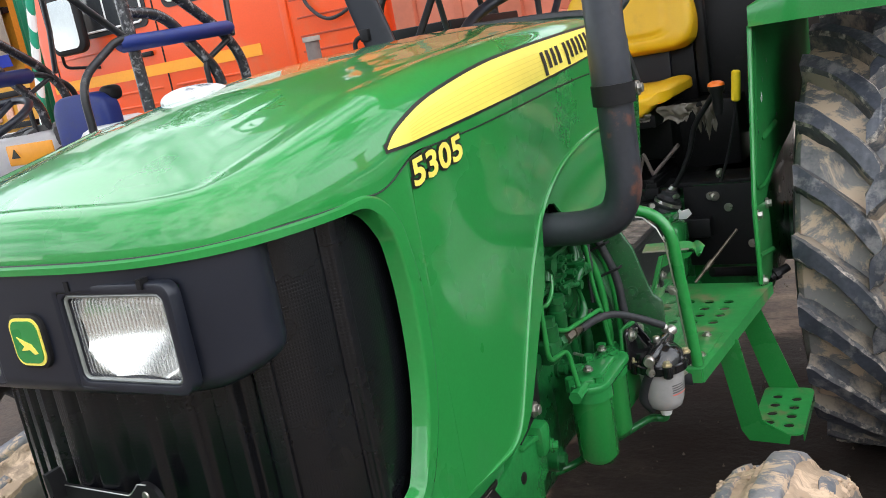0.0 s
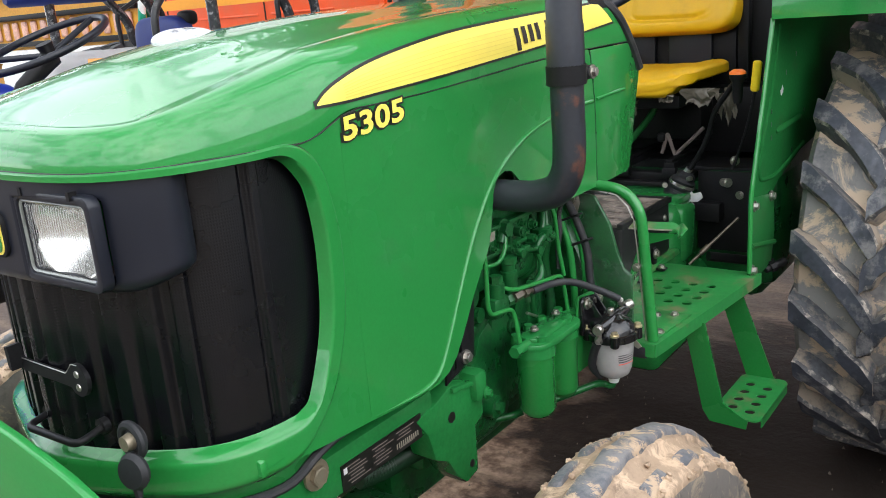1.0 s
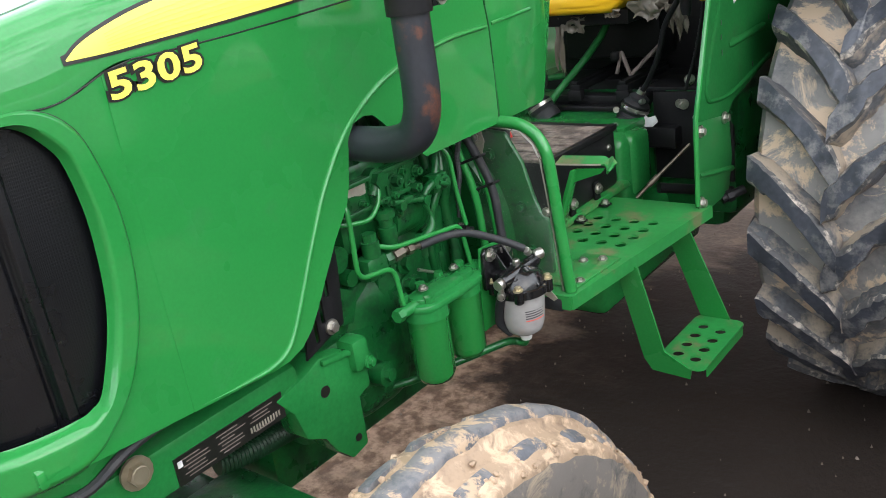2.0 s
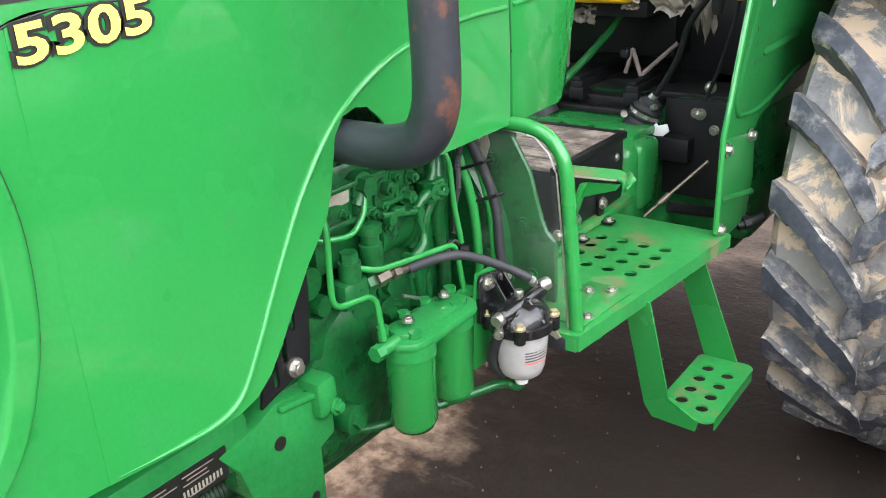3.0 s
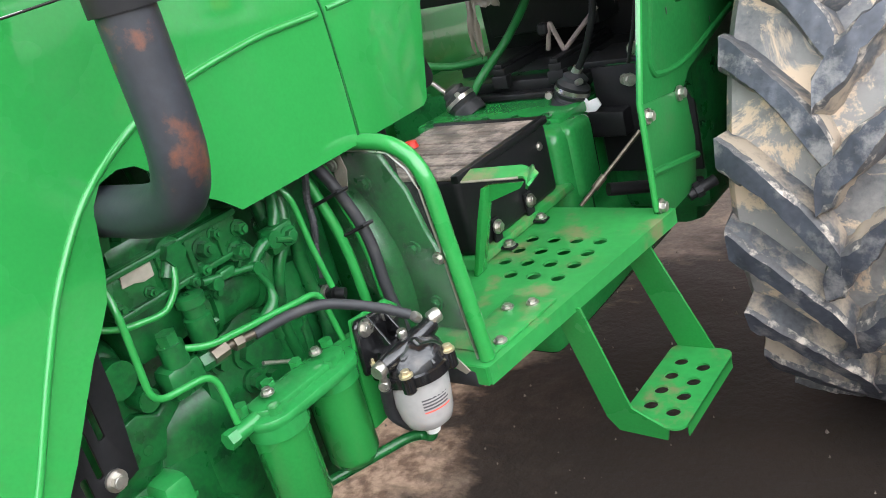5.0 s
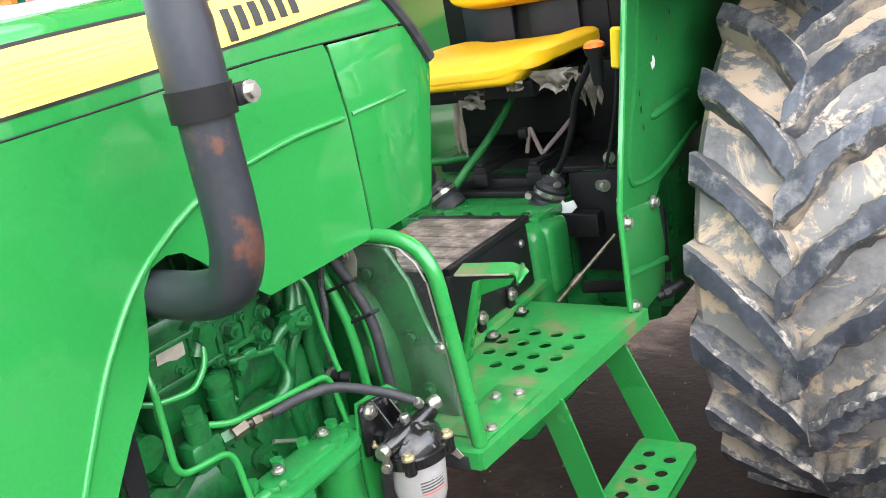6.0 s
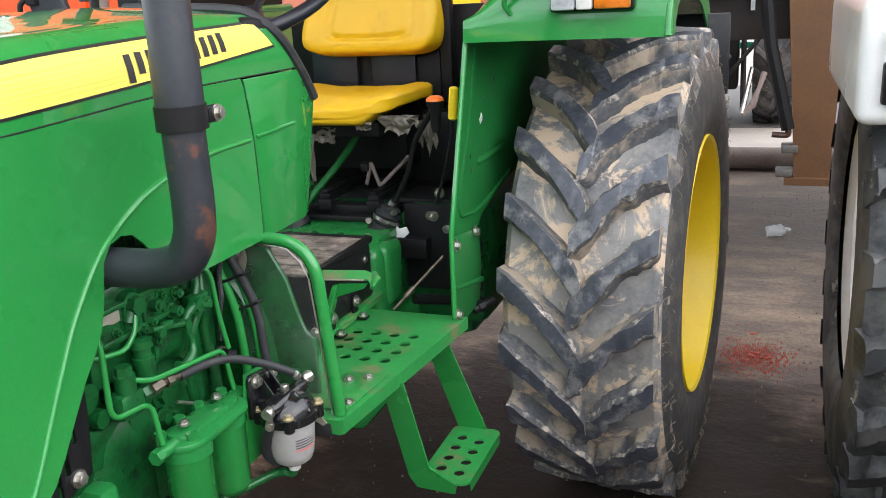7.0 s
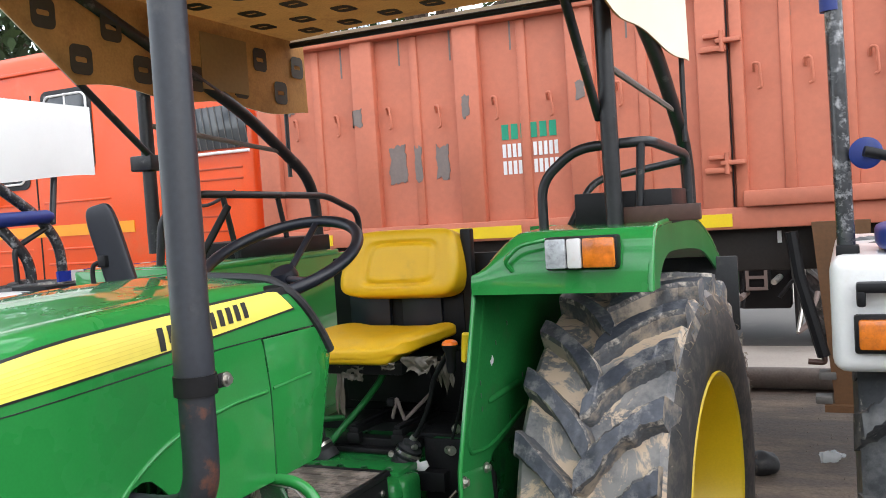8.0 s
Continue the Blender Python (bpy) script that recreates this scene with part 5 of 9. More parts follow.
def model_number():
    for grow, mat, off, label in ((0.0042, BLACK_DECAL, 0.0012, "black outline of the model number"), (0.0012, DECAL, 0.0026, "yellow model number")):
        bm = lettering("5305", 0.0455, 0.0002, Matrix(), grow, 1.04)
        xs, ys = [v.co.x for v in bm.verts], [v.co.y for v in bm.verts]
        x0, x1, y0, y1 = min(xs) + grow, max(xs) - grow, min(ys) + grow, max(ys) - grow
        for v in bm.verts:
            u, w = (v.co.x - x0) / (x1 - x0), (v.co.y - y0) / (y1 - y0)
            v.co = Vector((FX + off + v.co.z, 0.341 + 0.129 * u, 1.2785 + 0.010 * u + 0.031 * w))
        part("model_number", bm, mat, side_panel, label, 80)


model_number()
# the maker's name stays as plain bars
for i in range(10):
    y = 0.795 + i * 0.0232 + (0.014 if i > 3 else 0)
    tall = 0.038 if i in (0, 4) else 0.029
    low = STRIPE_LOW(y) + (0.003 if i in (0, 4) else 0.012)
    part("lettering_bar", grid(1, 2, lambda u, v: on_flank(y + 0.0135 * u, low + tall * v, 0.0036)), BLACK_DECAL, hood, "black bar in place of lettering", 80)

# seam below the stripe and round the rear panels: thin dark joints
part("seam", tube([(FX - 0.0005, y, seam_z(arc_at(y)) - 0.0012) for y in [0.30 + 0.04 * k for k in range(25)]], 0.0011, 6), BLACK_DECAL, hood)
part("seam", tube([(plan(arc_at(y), 0.0004)[0], plan(arc_at(y), 0.0004)[1], seam_z(arc_at(y)) - 0.0012) for y in [0.245 + 0.01 * k for k in range(8)]], 0.0010, 6), BLACK_DECAL, hood)
part("seam", tube(curve([(FX - 0.001, 1.070, 1.33), (FX - 0.001, 1.0835, 1.23), (FX - 0.001, 1.083, 1.14), (FX - 0.001, 1.0825, 1.058)], 4), 0.0020, 6), CAST, hood)
part("cover", join(box((FX - 0.02, 0.32, 0.90), (FX - 0.016, 0.5, 1.3)), box((FX - 0.02, 0.72, 1.2), (FX - 0.016, 1.26, 1.33))), BLACK, side_panel)


def nose_skin():
    """Green skin between the grille surround and the flat flank, on both sides."""
    bms = []
    for sign in (1, -1):
        def fn(u, v):
            t = (4.8 + 7.4 * u) / 15
            a, z = surround_edge(t, 0.002)
            a1 = arc_at(FRONT) + 0.006
            z1 = max(0.868, min(seam_z(arc_at(FRONT)) - 0.0025, 1.312 - (1.312 - 0.868) * smooth01(0.0, 1.0, u) ** 1.0))
            aa, zz = a + (a1 - a) * v, z + (z1 - z) * v
            x, y = plan(sign * aa, -0.0006 * smooth01(0.9, 1.0, v))
            top = seam_z(aa) - 0.002
            return (x, y, min(zz, top))
        bms.append(grid(40, 10, fn))
    return bms


for sign in (1, -1):
    run = []
    for k in range(70):
        a, z = surround_edge((0.0 + 15 * k / 69) / 15, -0.004)
        x, y = plan(sign * a, 0.0005)
        z = min(z, seam_z(a) - 0.001)
        run.append((x, y + recess(x, y, z), z))
    part("surround_joint", tube(run, 0.0014, 6), BLACK_DECAL, grille)
for skin in nose_skin():
    part("nose_skin", skin, GREEN, side_panel, "", 60)
# lower nose apron, round to the flanks
def apron():
    def fn(u, v):
        a = (2 * u - 1) * arc_at(0.34)
        y = plan(a)[1]
        zt = 0.866 + 0.050 * smooth01(0.06, 0.215, y) - 0.04 * smooth01(0.25, 0.33, y)
        zb = 0.835 + 0.036 * smooth01(0.1, 0.3, y)
        x, y2 = plan(a, -0.002 - 0.02 * (1 - v))
        return (x, y2, zb + (zt - zb) * v)
    return grid(80, 4, fn)


part("apron", sunk(apron()), GREEN, side_panel, "", 60)
def seal_run():
    for k in range(61):
        a = (-1 + 2 * k / 60) * arc_at(0.5)
        x, y = plan(a, -0.012)
        z = 0.838 + 0.034 * smooth01(0.1, 0.3, plan(a)[1])
        yield (x, y + recess(x, y, z), z)


part("lower_seal", tube(list(seal_run()), 0.007, 8), RUBBER, side_panel, "black rubber seal")


# scalloped foot of the grille, handle, latch and lock
for k in range(-5, 6):
    a = k * 0.052 + 0.026
    x, y = plan(a, -0.006)
    y += recess(x, y, 0.9)
    part("grille_foot", slab([(x - 0.024, 0.878), (x + 0.024, 0.878), (x + 0.021, 0.900), (x - 0.002, 0.912), (x - 0.019, 0.897)], "y", y, y + 0.012, 0.003), GREEN, grille)
part("pull_handle", join(tube(bend([(-0.018, 0.040, 0.946), (-0.010, -0.004, 0.943), (0.112, -0.004, 0.946), (0.105, 0.046, 0.952)], 0.016), 0.0052, 10), tube([(-0.018, 0.030, 0.946), (-0.018, 0.040, 0.946)], 0.011, 14), tube([(0.105, 0.034, 0.952), (0.105, 0.044, 0.952)], 0.011, 14)), BLACK, tractor, "black wire pull handle")
latch = part("latch_plate", join(slab([(-0.034, 1.012), (0.084, 1.010), (0.084, 1.030), (0.074, 1.028), (-0.028, 1.030), (-0.034, 1.034)], "y", 0.020, 0.024), slab(disc(0.103, 1.024, 0.022, 20), "y", 0.018, 0.024), slab([(-0.040, 1.020), (-0.033, 1.016), (-0.033, 1.040), (-0.036, 1.050), (-0.042, 1.050)], "y", 0.004, 0.024)), BLACK, tractor, "black latch plate with two bright rivets")
part("edge", tube([(-0.031, 0.0195, 1.030), (0.074, 0.0195, 1.028), (0.083, 0.0185, 1.034), (0.095, 0.0175, 1.045), (0.108, 0.0175, 1.0455)], 0.0008, 5), STEEL, latch, "worn bright edge")
for z in (1.032, 1.014):
    part("rivet", lathe([(0, 0.003), (0.0045, 0.002), (0.0055, 0)], 12, pose(0.103, 0.0185, z, 90)), STEEL, latch)
LK = Vector((0.174, 0.040, 0.950))
lock = part("lock", join(tube([LK + Vector((0.021 * math.cos(t), -0.006, 0.021 * math.sin(t))) for t in (math.tau * k / 24 for k in range(24))], 0.006, 8, closed=True), lathe([(0, 0.012), (0.014, 0.012), (0.018, 0)], 20, pose(*(LK + Vector((0, 0.004, 0))), 90))), RUBBER, tractor, "hood lock with a hanging black rubber cap")
part("cylinder", lathe([(0, 0.014), (0.010, 0.013), (0.012, 0)], 16, pose(*(LK + Vector((0, -0.006, 0))), 90)), DULL_STEEL, lock)
part("cap", lathe([(0, 0.009), (0.020, 0.007), (0.0245, 0.0), (0.022, -0.006), (0, -0.007)], 24, pose(LK.x + 0.020, LK.y - 0.024, LK.z - 0.030, 84, 0, 10)), RUBBER, lock, "round black rubber cap")
part("cap_tail", tube([LK + Vector((0.022, -0.024, -0.050)), LK + Vector((0.025, -0.026, -0.072))], [0.007, 0.003], 8), RUBBER, lock)

# ---- front frame and axle ----
rail = part("front_frame", join(box((0.165, -0.02, 0.735), (0.242, 0.56, 0.812), 0.012), box((-0.212, -0.02, 0.735), (-0.135, 0.56, 0.812), 0.012), box((-0.2, -0.03, 0.70), (0.24, 0.06, 0.80), 0.015)), GREEN_CAST2, tractor, "green cast front frame")
plate = part("serial_plate", box((0.242, 0.318, 0.742), (0.2445, 0.516, 0.785)), BLACK_DECAL, rail, "black data plate with small print")
for k in range(6):
    for j in range(3):
        y0 = 0.330 + 0.060 * j + 0.006 * (k % 2)
        if j < 2 or k not in (3, 4):
            part("print_bar", box((0.2445, y0, 0.7775 - 0.0058 * k), (0.2448, y0 + 0.030 + 0.008 * ((k + j) % 3), 0.7793 - 0.0058 * k)), PRIMER, plate)
part("print_bar", box((0.2445, 0.322, 0.769), (0.2449, 0.330, 0.779)), WHITE_PAINT, plate)
for k in range(11):
    part("print_bar", box((0.2445, 0.448 + 0.0055 * k, 0.7505), (0.2449, 0.4508 + 0.0055 * k, 0.7595)), WORN_PLATE, plate)
part("frame_bolt", bolt((0.248, 0.262, 0.803), (1, 0, 0), 0.016, 0.012), DULL_STEEL, rail, "large dull bolt")
bracket_out = [(0.50, 0.775), (0.56, 0.785), (0.60, 0.80), (0.65, 0.79), (0.70, 0.765), (0.70, 0.70), (0.672, 0.69), (0.67, 0.60), (0.63, 0.592), (0.60, 0.625), (0.58, 0.66), (0.545, 0.68), (0.53, 0.735)]
bracket = part("frame_bracket", slab(bracket_out, "x", 0.19, 0.247, 0.006), GREEN_CAST2, rail)
for y, z, r in ((0.598, 0.741, 0.010), (0.648, 0.625, 0.007), (0.685, 0.745, 0.006)):
    part("hole", slab(disc(y, z, r), "x", 0.2465, 0.2485), BLACK_DECAL, bracket)
part("gusset", box((0.20, 0.66, 0.74), (0.262, 0.70, 0.80), 0.012), GREEN_CAST2, bracket)
part("bracket_bolt", bolt((0.262, 0.690, 0.752), (1, 0.2, 0), 0.008, 0.010), GREEN_CAST2, bracket)
part("bracket_lip", slab([(0.60, 0.796), (0.655, 0.788), (0.705, 0.765), (0.703, 0.756), (0.652, 0.778), (0.60, 0.786)], "x", 0.236, 0.254, 0.003), GREEN_CAST2, bracket)
part("drain_boss", join(tube([(0.21, 0.735, 0.70), (0.252, 0.738, 0.70)], 0.022, 16), tube([(0.252, 0.738, 0.70), (0.262, 0.739, 0.70)], 0.012, 6)), CAST, rail)
part("ribbed_hose", tube([(0.175 + 0.004 * math.sin(k * 0.1), 0.42 + k * 0.0035, 0.692 - 0.0006 * k) for k in range(64)], [0.017 + 0.003 * (k % 2) for k in range(64)], 12), GREEN_HOSE, tractor, "dark green ribbed hose")
part("front_axle", join(box((-0.56, 0.37, 0.50), (0.59, 0.48, 0.60), 0.02), box((0.10, 0.36, 0.57), (0.40, 0.50, 0.625), 0.012), box((-0.38, 0.36, 0.57), (-0.08, 0.50, 0.625), 0.012), rod((0.56, 0.385, 0.30), (0.56, 0.385, 0.66), 0.035), rod((-0.53, 0.385, 0.30), (-0.53, 0.385, 0.66), 0.035), box((0.52, 0.36, 0.60), (0.60, 0.49, 0.67), 0.02)), CAST, tractor, "green front axle beam")
part("bumper", slab([(-0.34, 0.80), (-0.34, 0.92), (-0.31, 0.97), (-0.24, 0.996), (-0.14, 1.020), (-0.04, 1.038), (0.07, 1.038), (0.17, 1.020), (0.27, 0.996), (0.34, 0.97), (0.37, 0.92), (0.37, 0.80)], "y", -0.108, -0.094, 0.003), GREEN, tractor, "green front bumper plate with sloping ends")

# ---- engine ----
OILY = material("oily_steel", (0.12, 0.10, 0.075), 0.35, metal=0.7, vary=0.4, scale=60, bump=0.2)
engine = node("engine", tractor, (0, 0, 0))
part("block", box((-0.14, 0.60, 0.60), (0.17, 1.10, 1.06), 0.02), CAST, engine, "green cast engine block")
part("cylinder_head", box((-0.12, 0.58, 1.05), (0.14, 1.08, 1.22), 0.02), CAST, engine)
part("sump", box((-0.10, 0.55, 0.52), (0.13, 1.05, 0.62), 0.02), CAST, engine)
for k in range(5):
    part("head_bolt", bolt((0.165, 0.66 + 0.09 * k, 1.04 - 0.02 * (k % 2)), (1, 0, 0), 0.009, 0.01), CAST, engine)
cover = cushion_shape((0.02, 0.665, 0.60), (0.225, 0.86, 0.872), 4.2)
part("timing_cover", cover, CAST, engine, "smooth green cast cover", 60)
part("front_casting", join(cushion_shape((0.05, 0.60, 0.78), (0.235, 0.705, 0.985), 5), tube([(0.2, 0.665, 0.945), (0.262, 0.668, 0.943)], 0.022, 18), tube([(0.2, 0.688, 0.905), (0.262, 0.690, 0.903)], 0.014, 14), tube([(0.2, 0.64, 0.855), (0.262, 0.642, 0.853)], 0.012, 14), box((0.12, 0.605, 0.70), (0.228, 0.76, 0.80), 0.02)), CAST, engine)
part("casting_boss", bolt((0.236, 0.672, 0.845), (1, 0, 0), 0.008, 0.01), CAST, engine)
pump = part("injection_pump", join(box((0.12, 0.690, 0.998), (0.258, 0.885, 1.052), 0.008), box((0.15, 0.715, 1.045), (0.246, 0.868, 1.074), 0.010), box((0.14, 0.700, 0.930), (0.244, 0.800, 1.005), 0.014)), CAST, engine, "green injection pump with steel fittings")
part("governor", join(lathe([(0, -0.012), (0.030, -0.010), (0.042, 0.0), (0.044, 0.012), (0.051, 0.014), (0.051, 0.022), (0.046, 0.024), (0.045, 0.088), (0.052, 0.090), (0.052, 0.100), (0.038, 0.106), (0.030, 0.118), (0, 0.122)], 30, pose(0.216, 0.795, 0.958, -90))), CAST, pump, "round green governor housing", 40)
for a in range(5):
    th = radians(-70 + 45 * a)
    part("flange_bolt", bolt((0.216 + 0.046 * math.cos(th), 0.809, 0.958 + 0.046 * math.sin(th)), (0, -1, 0), 0.0055, 0.006, False), CAST, pump)
for z in (1.048, 1.001):
    part("pump_lip", box((0.254, 0.692, z - 0.004), (0.264, 0.883, z + 0.004), 0.0025), CAST, pump)
for y in (0.765, 0.806, 0.850):
    part("pump_web", box((0.252, y - 0.004, 1.000), (0.2625, y + 0.004, 1.050), 0.002), CAST, pump)
for y, z, r, h in ((0.824, 1.025, 0.0100, 0.016), (0.867, 1.001, 0.0090, 0.018), (0.817, 0.971, 0.0080, 0.012), (0.873, 0.978, 0.0090, 0.016), (0.846, 0.983, 0.0065, 0.012), (0.812, 1.004, 0.0070, 0.014), (0.795, 0.997, 0.0070, 0.012), (0.846, 1.034, 0.0070, 0.010), (0.881, 1.025, 0.0080, 0.012), (0.700, 1.012, 0.0065, 0.010), (0.742, 1.012, 0.0055, 0.010)):
    part("nut", join(tube([(0.242, y, z), (0.2605, y, z)], r * 1.4, 16), tube([(0.257, y, z), (0.258 + h, y, z)], r, 6), tube([(0.257 + h, y, z), (0.262 + h, y, z)], r * 0.5, 10)), CAST, pump)
part("union_nut", join(tube([(0.240, 0.780, 1.041), (0.2632, 0.780, 1.041)], 0.019, 20), tube([(0.258, 0.780, 1.041), (0.276, 0.780, 1.041)], 0.0145, 6), tube([(0.262, 0.780, 1.041), (0.264, 0.764, 1.018)], 0.009, 12)), CAST, pump)
part("fuel_pipe", tube(curve([(0.268, 0.776, 1.034), (0.272, 0.768, 1.012), (0.272, 0.758, 0.998), (0.270, 0.742, 0.987), (0.268, 0.716, 0.989), (0.262, 0.690, 0.994), (0.25, 0.662, 1.008)], 6), 0.0042, 10), GREEN, pump)
part("stop_lever", join(tube(curve([(0.272, 0.914, 0.995), (0.274, 0.892, 0.993), (0.274, 0.874, 0.975), (0.276, 0.884, 0.945), (0.278, 0.878, 0.924), (0.276, 0.858, 0.912)], 6), [0.0062 + 0.0022 * math.sin(k * 0.3) for k in range(31)], 10), tube([(0.264, 0.913, 0.995), (0.281, 0.913, 0.995)], 0.0115, 16), tube([(0.262, 0.872, 0.977), (0.285, 0.872, 0.977)], 0.008, 12), tube([(0.26, 0.858, 0.912), (0.286, 0.858, 0.912)], 0.007, 6)), CAST, pump, "bent green stop lever")
part("link", join(tube([(0.281, 0.913, 0.995), (0.280, 0.935, 0.985)], 0.004, 8), tube([(0.276, 0.797, 0.996), (0.279, 0.872, 0.979)], 0.0045, 10), tube([(0.272, 0.812, 0.986), (0.284, 0.812, 0.986)], 0.008, 10), box((0.270, 0.820, 0.985), (0.282, 0.842, 0.997), 0.003)), CAST, pump)
for k in range(6):
    y = 0.722 + 0.026 * k
    part("delivery_nut", join(tube([(0.232, y, 1.068), (0.236, y + 0.003, 1.090)], 0.011, 6), tube([(0.236, y + 0.003, 1.090), (0.238, y + 0.004, 1.106)], 0.008, 12)), CAST, pump)
    part("delivery_pipe", tube(curve([(0.238, y + 0.004, 1.100), (0.243, y + 0.008, 1.122), (0.21, y + 0.02, 1.15), (0.14, y + 0.02, 1.17)], 5), 0.0036, 6), CAST, pump)
part("name_plate", slab([(0.716, 1.049), (0.722, 1.047), (0.755, 1.043), (0.754, 1.027), (0.740, 1.026), (0.728, 1.030), (0.713, 1.031)], "x", 0.2585, 0.2605), WORN_PLATE, pump, "scuffed pale data plate")
part("web_plate", slab([(0.632, 0.835), (0.646, 0.885), (0.676, 0.890), (0.700, 0.876), (0.762, 0.902), (0.768, 0.892), (0.704, 0.852), (0.690, 0.82)], "x", 0.232, 0.246, 0.004), CAST, engine, "green cast web")
for y, z, r in ((0.848, 0.822, 0.011), (0.853, 0.862, 0.015), (0.872, 0.814, 0.010), (0.808, 0.872, 0.008)):
    part("cover_nut", join(tube([(0.165, y, z), (0.228, y, z)], r * 1.5, 16), tube([(0.226, y, z), (0.240, y, z)], r, 6)), CAST, engine)
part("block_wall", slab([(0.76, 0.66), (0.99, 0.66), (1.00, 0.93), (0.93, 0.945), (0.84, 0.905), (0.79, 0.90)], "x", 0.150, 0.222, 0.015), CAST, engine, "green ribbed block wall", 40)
part("filler", lathe([(0.015, -0.075), (0.015, -0.05), (0.0165, -0.048), (0.0165, -0.02), (0.013, -0.018), (0.013, -0.006), (0.0175, -0.004), (0.0175, 0.007), (0.014, 0.009), (0, 0.0095)], 22, pose(0.268, 0.779, 0.981)), CAST, engine, "capped filler stub")
part("banjo", join(tube([(0.270, 0.733, 0.925), (0.270, 0.733, 0.952)], 0.0155, 16), tube([(0.270, 0.733, 0.952), (0.270, 0.733, 0.966)], 0.0125, 6), box((0.245, 0.708, 0.885), (0.283, 0.760, 0.928), 0.012), tube([(0.272, 0.758, 0.910), (0.278, 0.788, 0.910)], 0.012, 6)), CAST, engine)
part("fuel_pipe", tube(bend([(0.262, 0.690, 1.06), (0.283, 0.685, 1.02), (0.285, 0.680, 0.908), (0.285, 0.762, 0.897), (0.296, 0.760, 0.83)], 0.022), 0.0045, 10), GREEN, engine)
part("fuel_pipe", tube(bend([(0.272, 0.722, 0.950), (0.285, 0.77, 0.928), (0.285, 0.852, 0.917), (0.286, 0.946, 0.905), (0.295, 0.960, 0.79)], 0.018), 0.0045, 10), GREEN, engine)
part("fuel_pipe", tube(bend([(0.225, 0.955, 1.07), (0.262, 0.971, 1.032), (0.262, 0.980, 0.95), (0.27, 0.985, 0.890)], 0.02), 0.0045, 10), GREEN, engine)
part("steel_rod", rod((0.24, 0.90, 1.045), (0.22, 0.98, 1.055), 0.004), STEEL, engine)
part("steel_rod", rod((0.262, 0.845, 0.855), (0.262, 0.895, 0.828), 0.003), STEEL, engine)
part("pipe_fitting", join(tube([(0.282, 0.770, 0.913), (0.285, 0.79, 0.915)], 0.010, 6), tube([(0.284, 0.785, 0.915), (0.286, 0.84, 0.907)], 0.0055, 12), tube([(0.285, 0.80, 0.912), (0.286, 0.812, 0.911)], 0.009, 6)), OILY, engine, "oily steel pipe fitting")
part("fuel_hose", tube(curve([(0.286, 0.832, 0.907), (0.300, 0.885, 0.907), (0.32, 0.926, 0.90), (0.355, 0.970, 0.874), (0.386, 0.995, 0.852)], 7), 0.0070, 12), RUBBER, engine, "black rubber fuel hose")
part("sensor", join(tube([(0.22, 0.998, 0.872), (0.258, 0.998, 0.872)], 0.010, 14), tube([(0.258, 0.998, 0.872), (0.270, 1.004, 0.870)], 0.008, 14)), BLACK, engine)
part("sensor_ring", tube([(0.240, 0.998, 0.872), (0.246, 0.998, 0.872)], 0.0135, 14), STEEL, engine)
# twin filter
twin = part("filter_head", join(slab(rounded((0.256, 0.770), (0.336, 0.954), 0.039, 8), "z", 0.806, 0.822, 0.006), slab(rounded((0.272, 0.785), (0.318, 0.940), 0.02, 6), "z", 0.818, 0.830, 0.004), tube([(0.296, 0.738, 0.818), (0.296, 0.752, 0.818)], 0.0118, 6), tube([(0.296, 0.752, 0.818), (0.296, 0.79, 0.818)], 0.0105, 14), tube([(0.292, 0.94, 0.818), (0.292, 0.972, 0.818)], 0.0115, 6), tube([(0.296, 0.812, 0.79), (0.296, 0.812, 0.81)], 0.040, 28), tube([(0.292, 0.912, 0.79), (0.292, 0.912, 0.81)], 0.040, 28)), GREEN_CAST2, engine, "green twin oil filter head")
for x, y in ((0.296, 0.812), (0.292, 0.912)):
    part("canister", lathe([(0, -0.135), (0.016, -0.134), (0.030, -0.128), (0.036, -0.115), (0.0365, -0.004), (0.038, 0), (0.030, 0.002)], 30, pose(x, y, 0.795)), GREEN, twin, "green filter canister", 50)
for x, y, z in ((0.272, 0.785, 0.834), (0.270, 0.835, 0.836), (0.270, 0.885, 0.836), (0.280, 0.935, 0.838), (0.318, 0.80, 0.832), (0.314, 0.905, 0.832)):
    part("nut", tube([(x, y, z - 0.025), (x, y, z)], 0.0095, 6), GREEN_CAST2, twin)
for x, y in ((0.297, 0.812), (0.292, 0.905)):
    part("vent_screw", bolt((x, y, 0.838), (0, 0, 1), 0.006, 0.007), STEEL, twin)
part("drain_pipe", tube(bend([(0.12, 0.70, 0.63), (0.24, 0.80, 0.650), (0.345, 0.965, 0.672), (0.352, 0.985, 0.665), (0.372, 0.985, 0.663), (0.374, 0.986, 0.690)], 0.012), 0.0075, 10), CAST, engine)
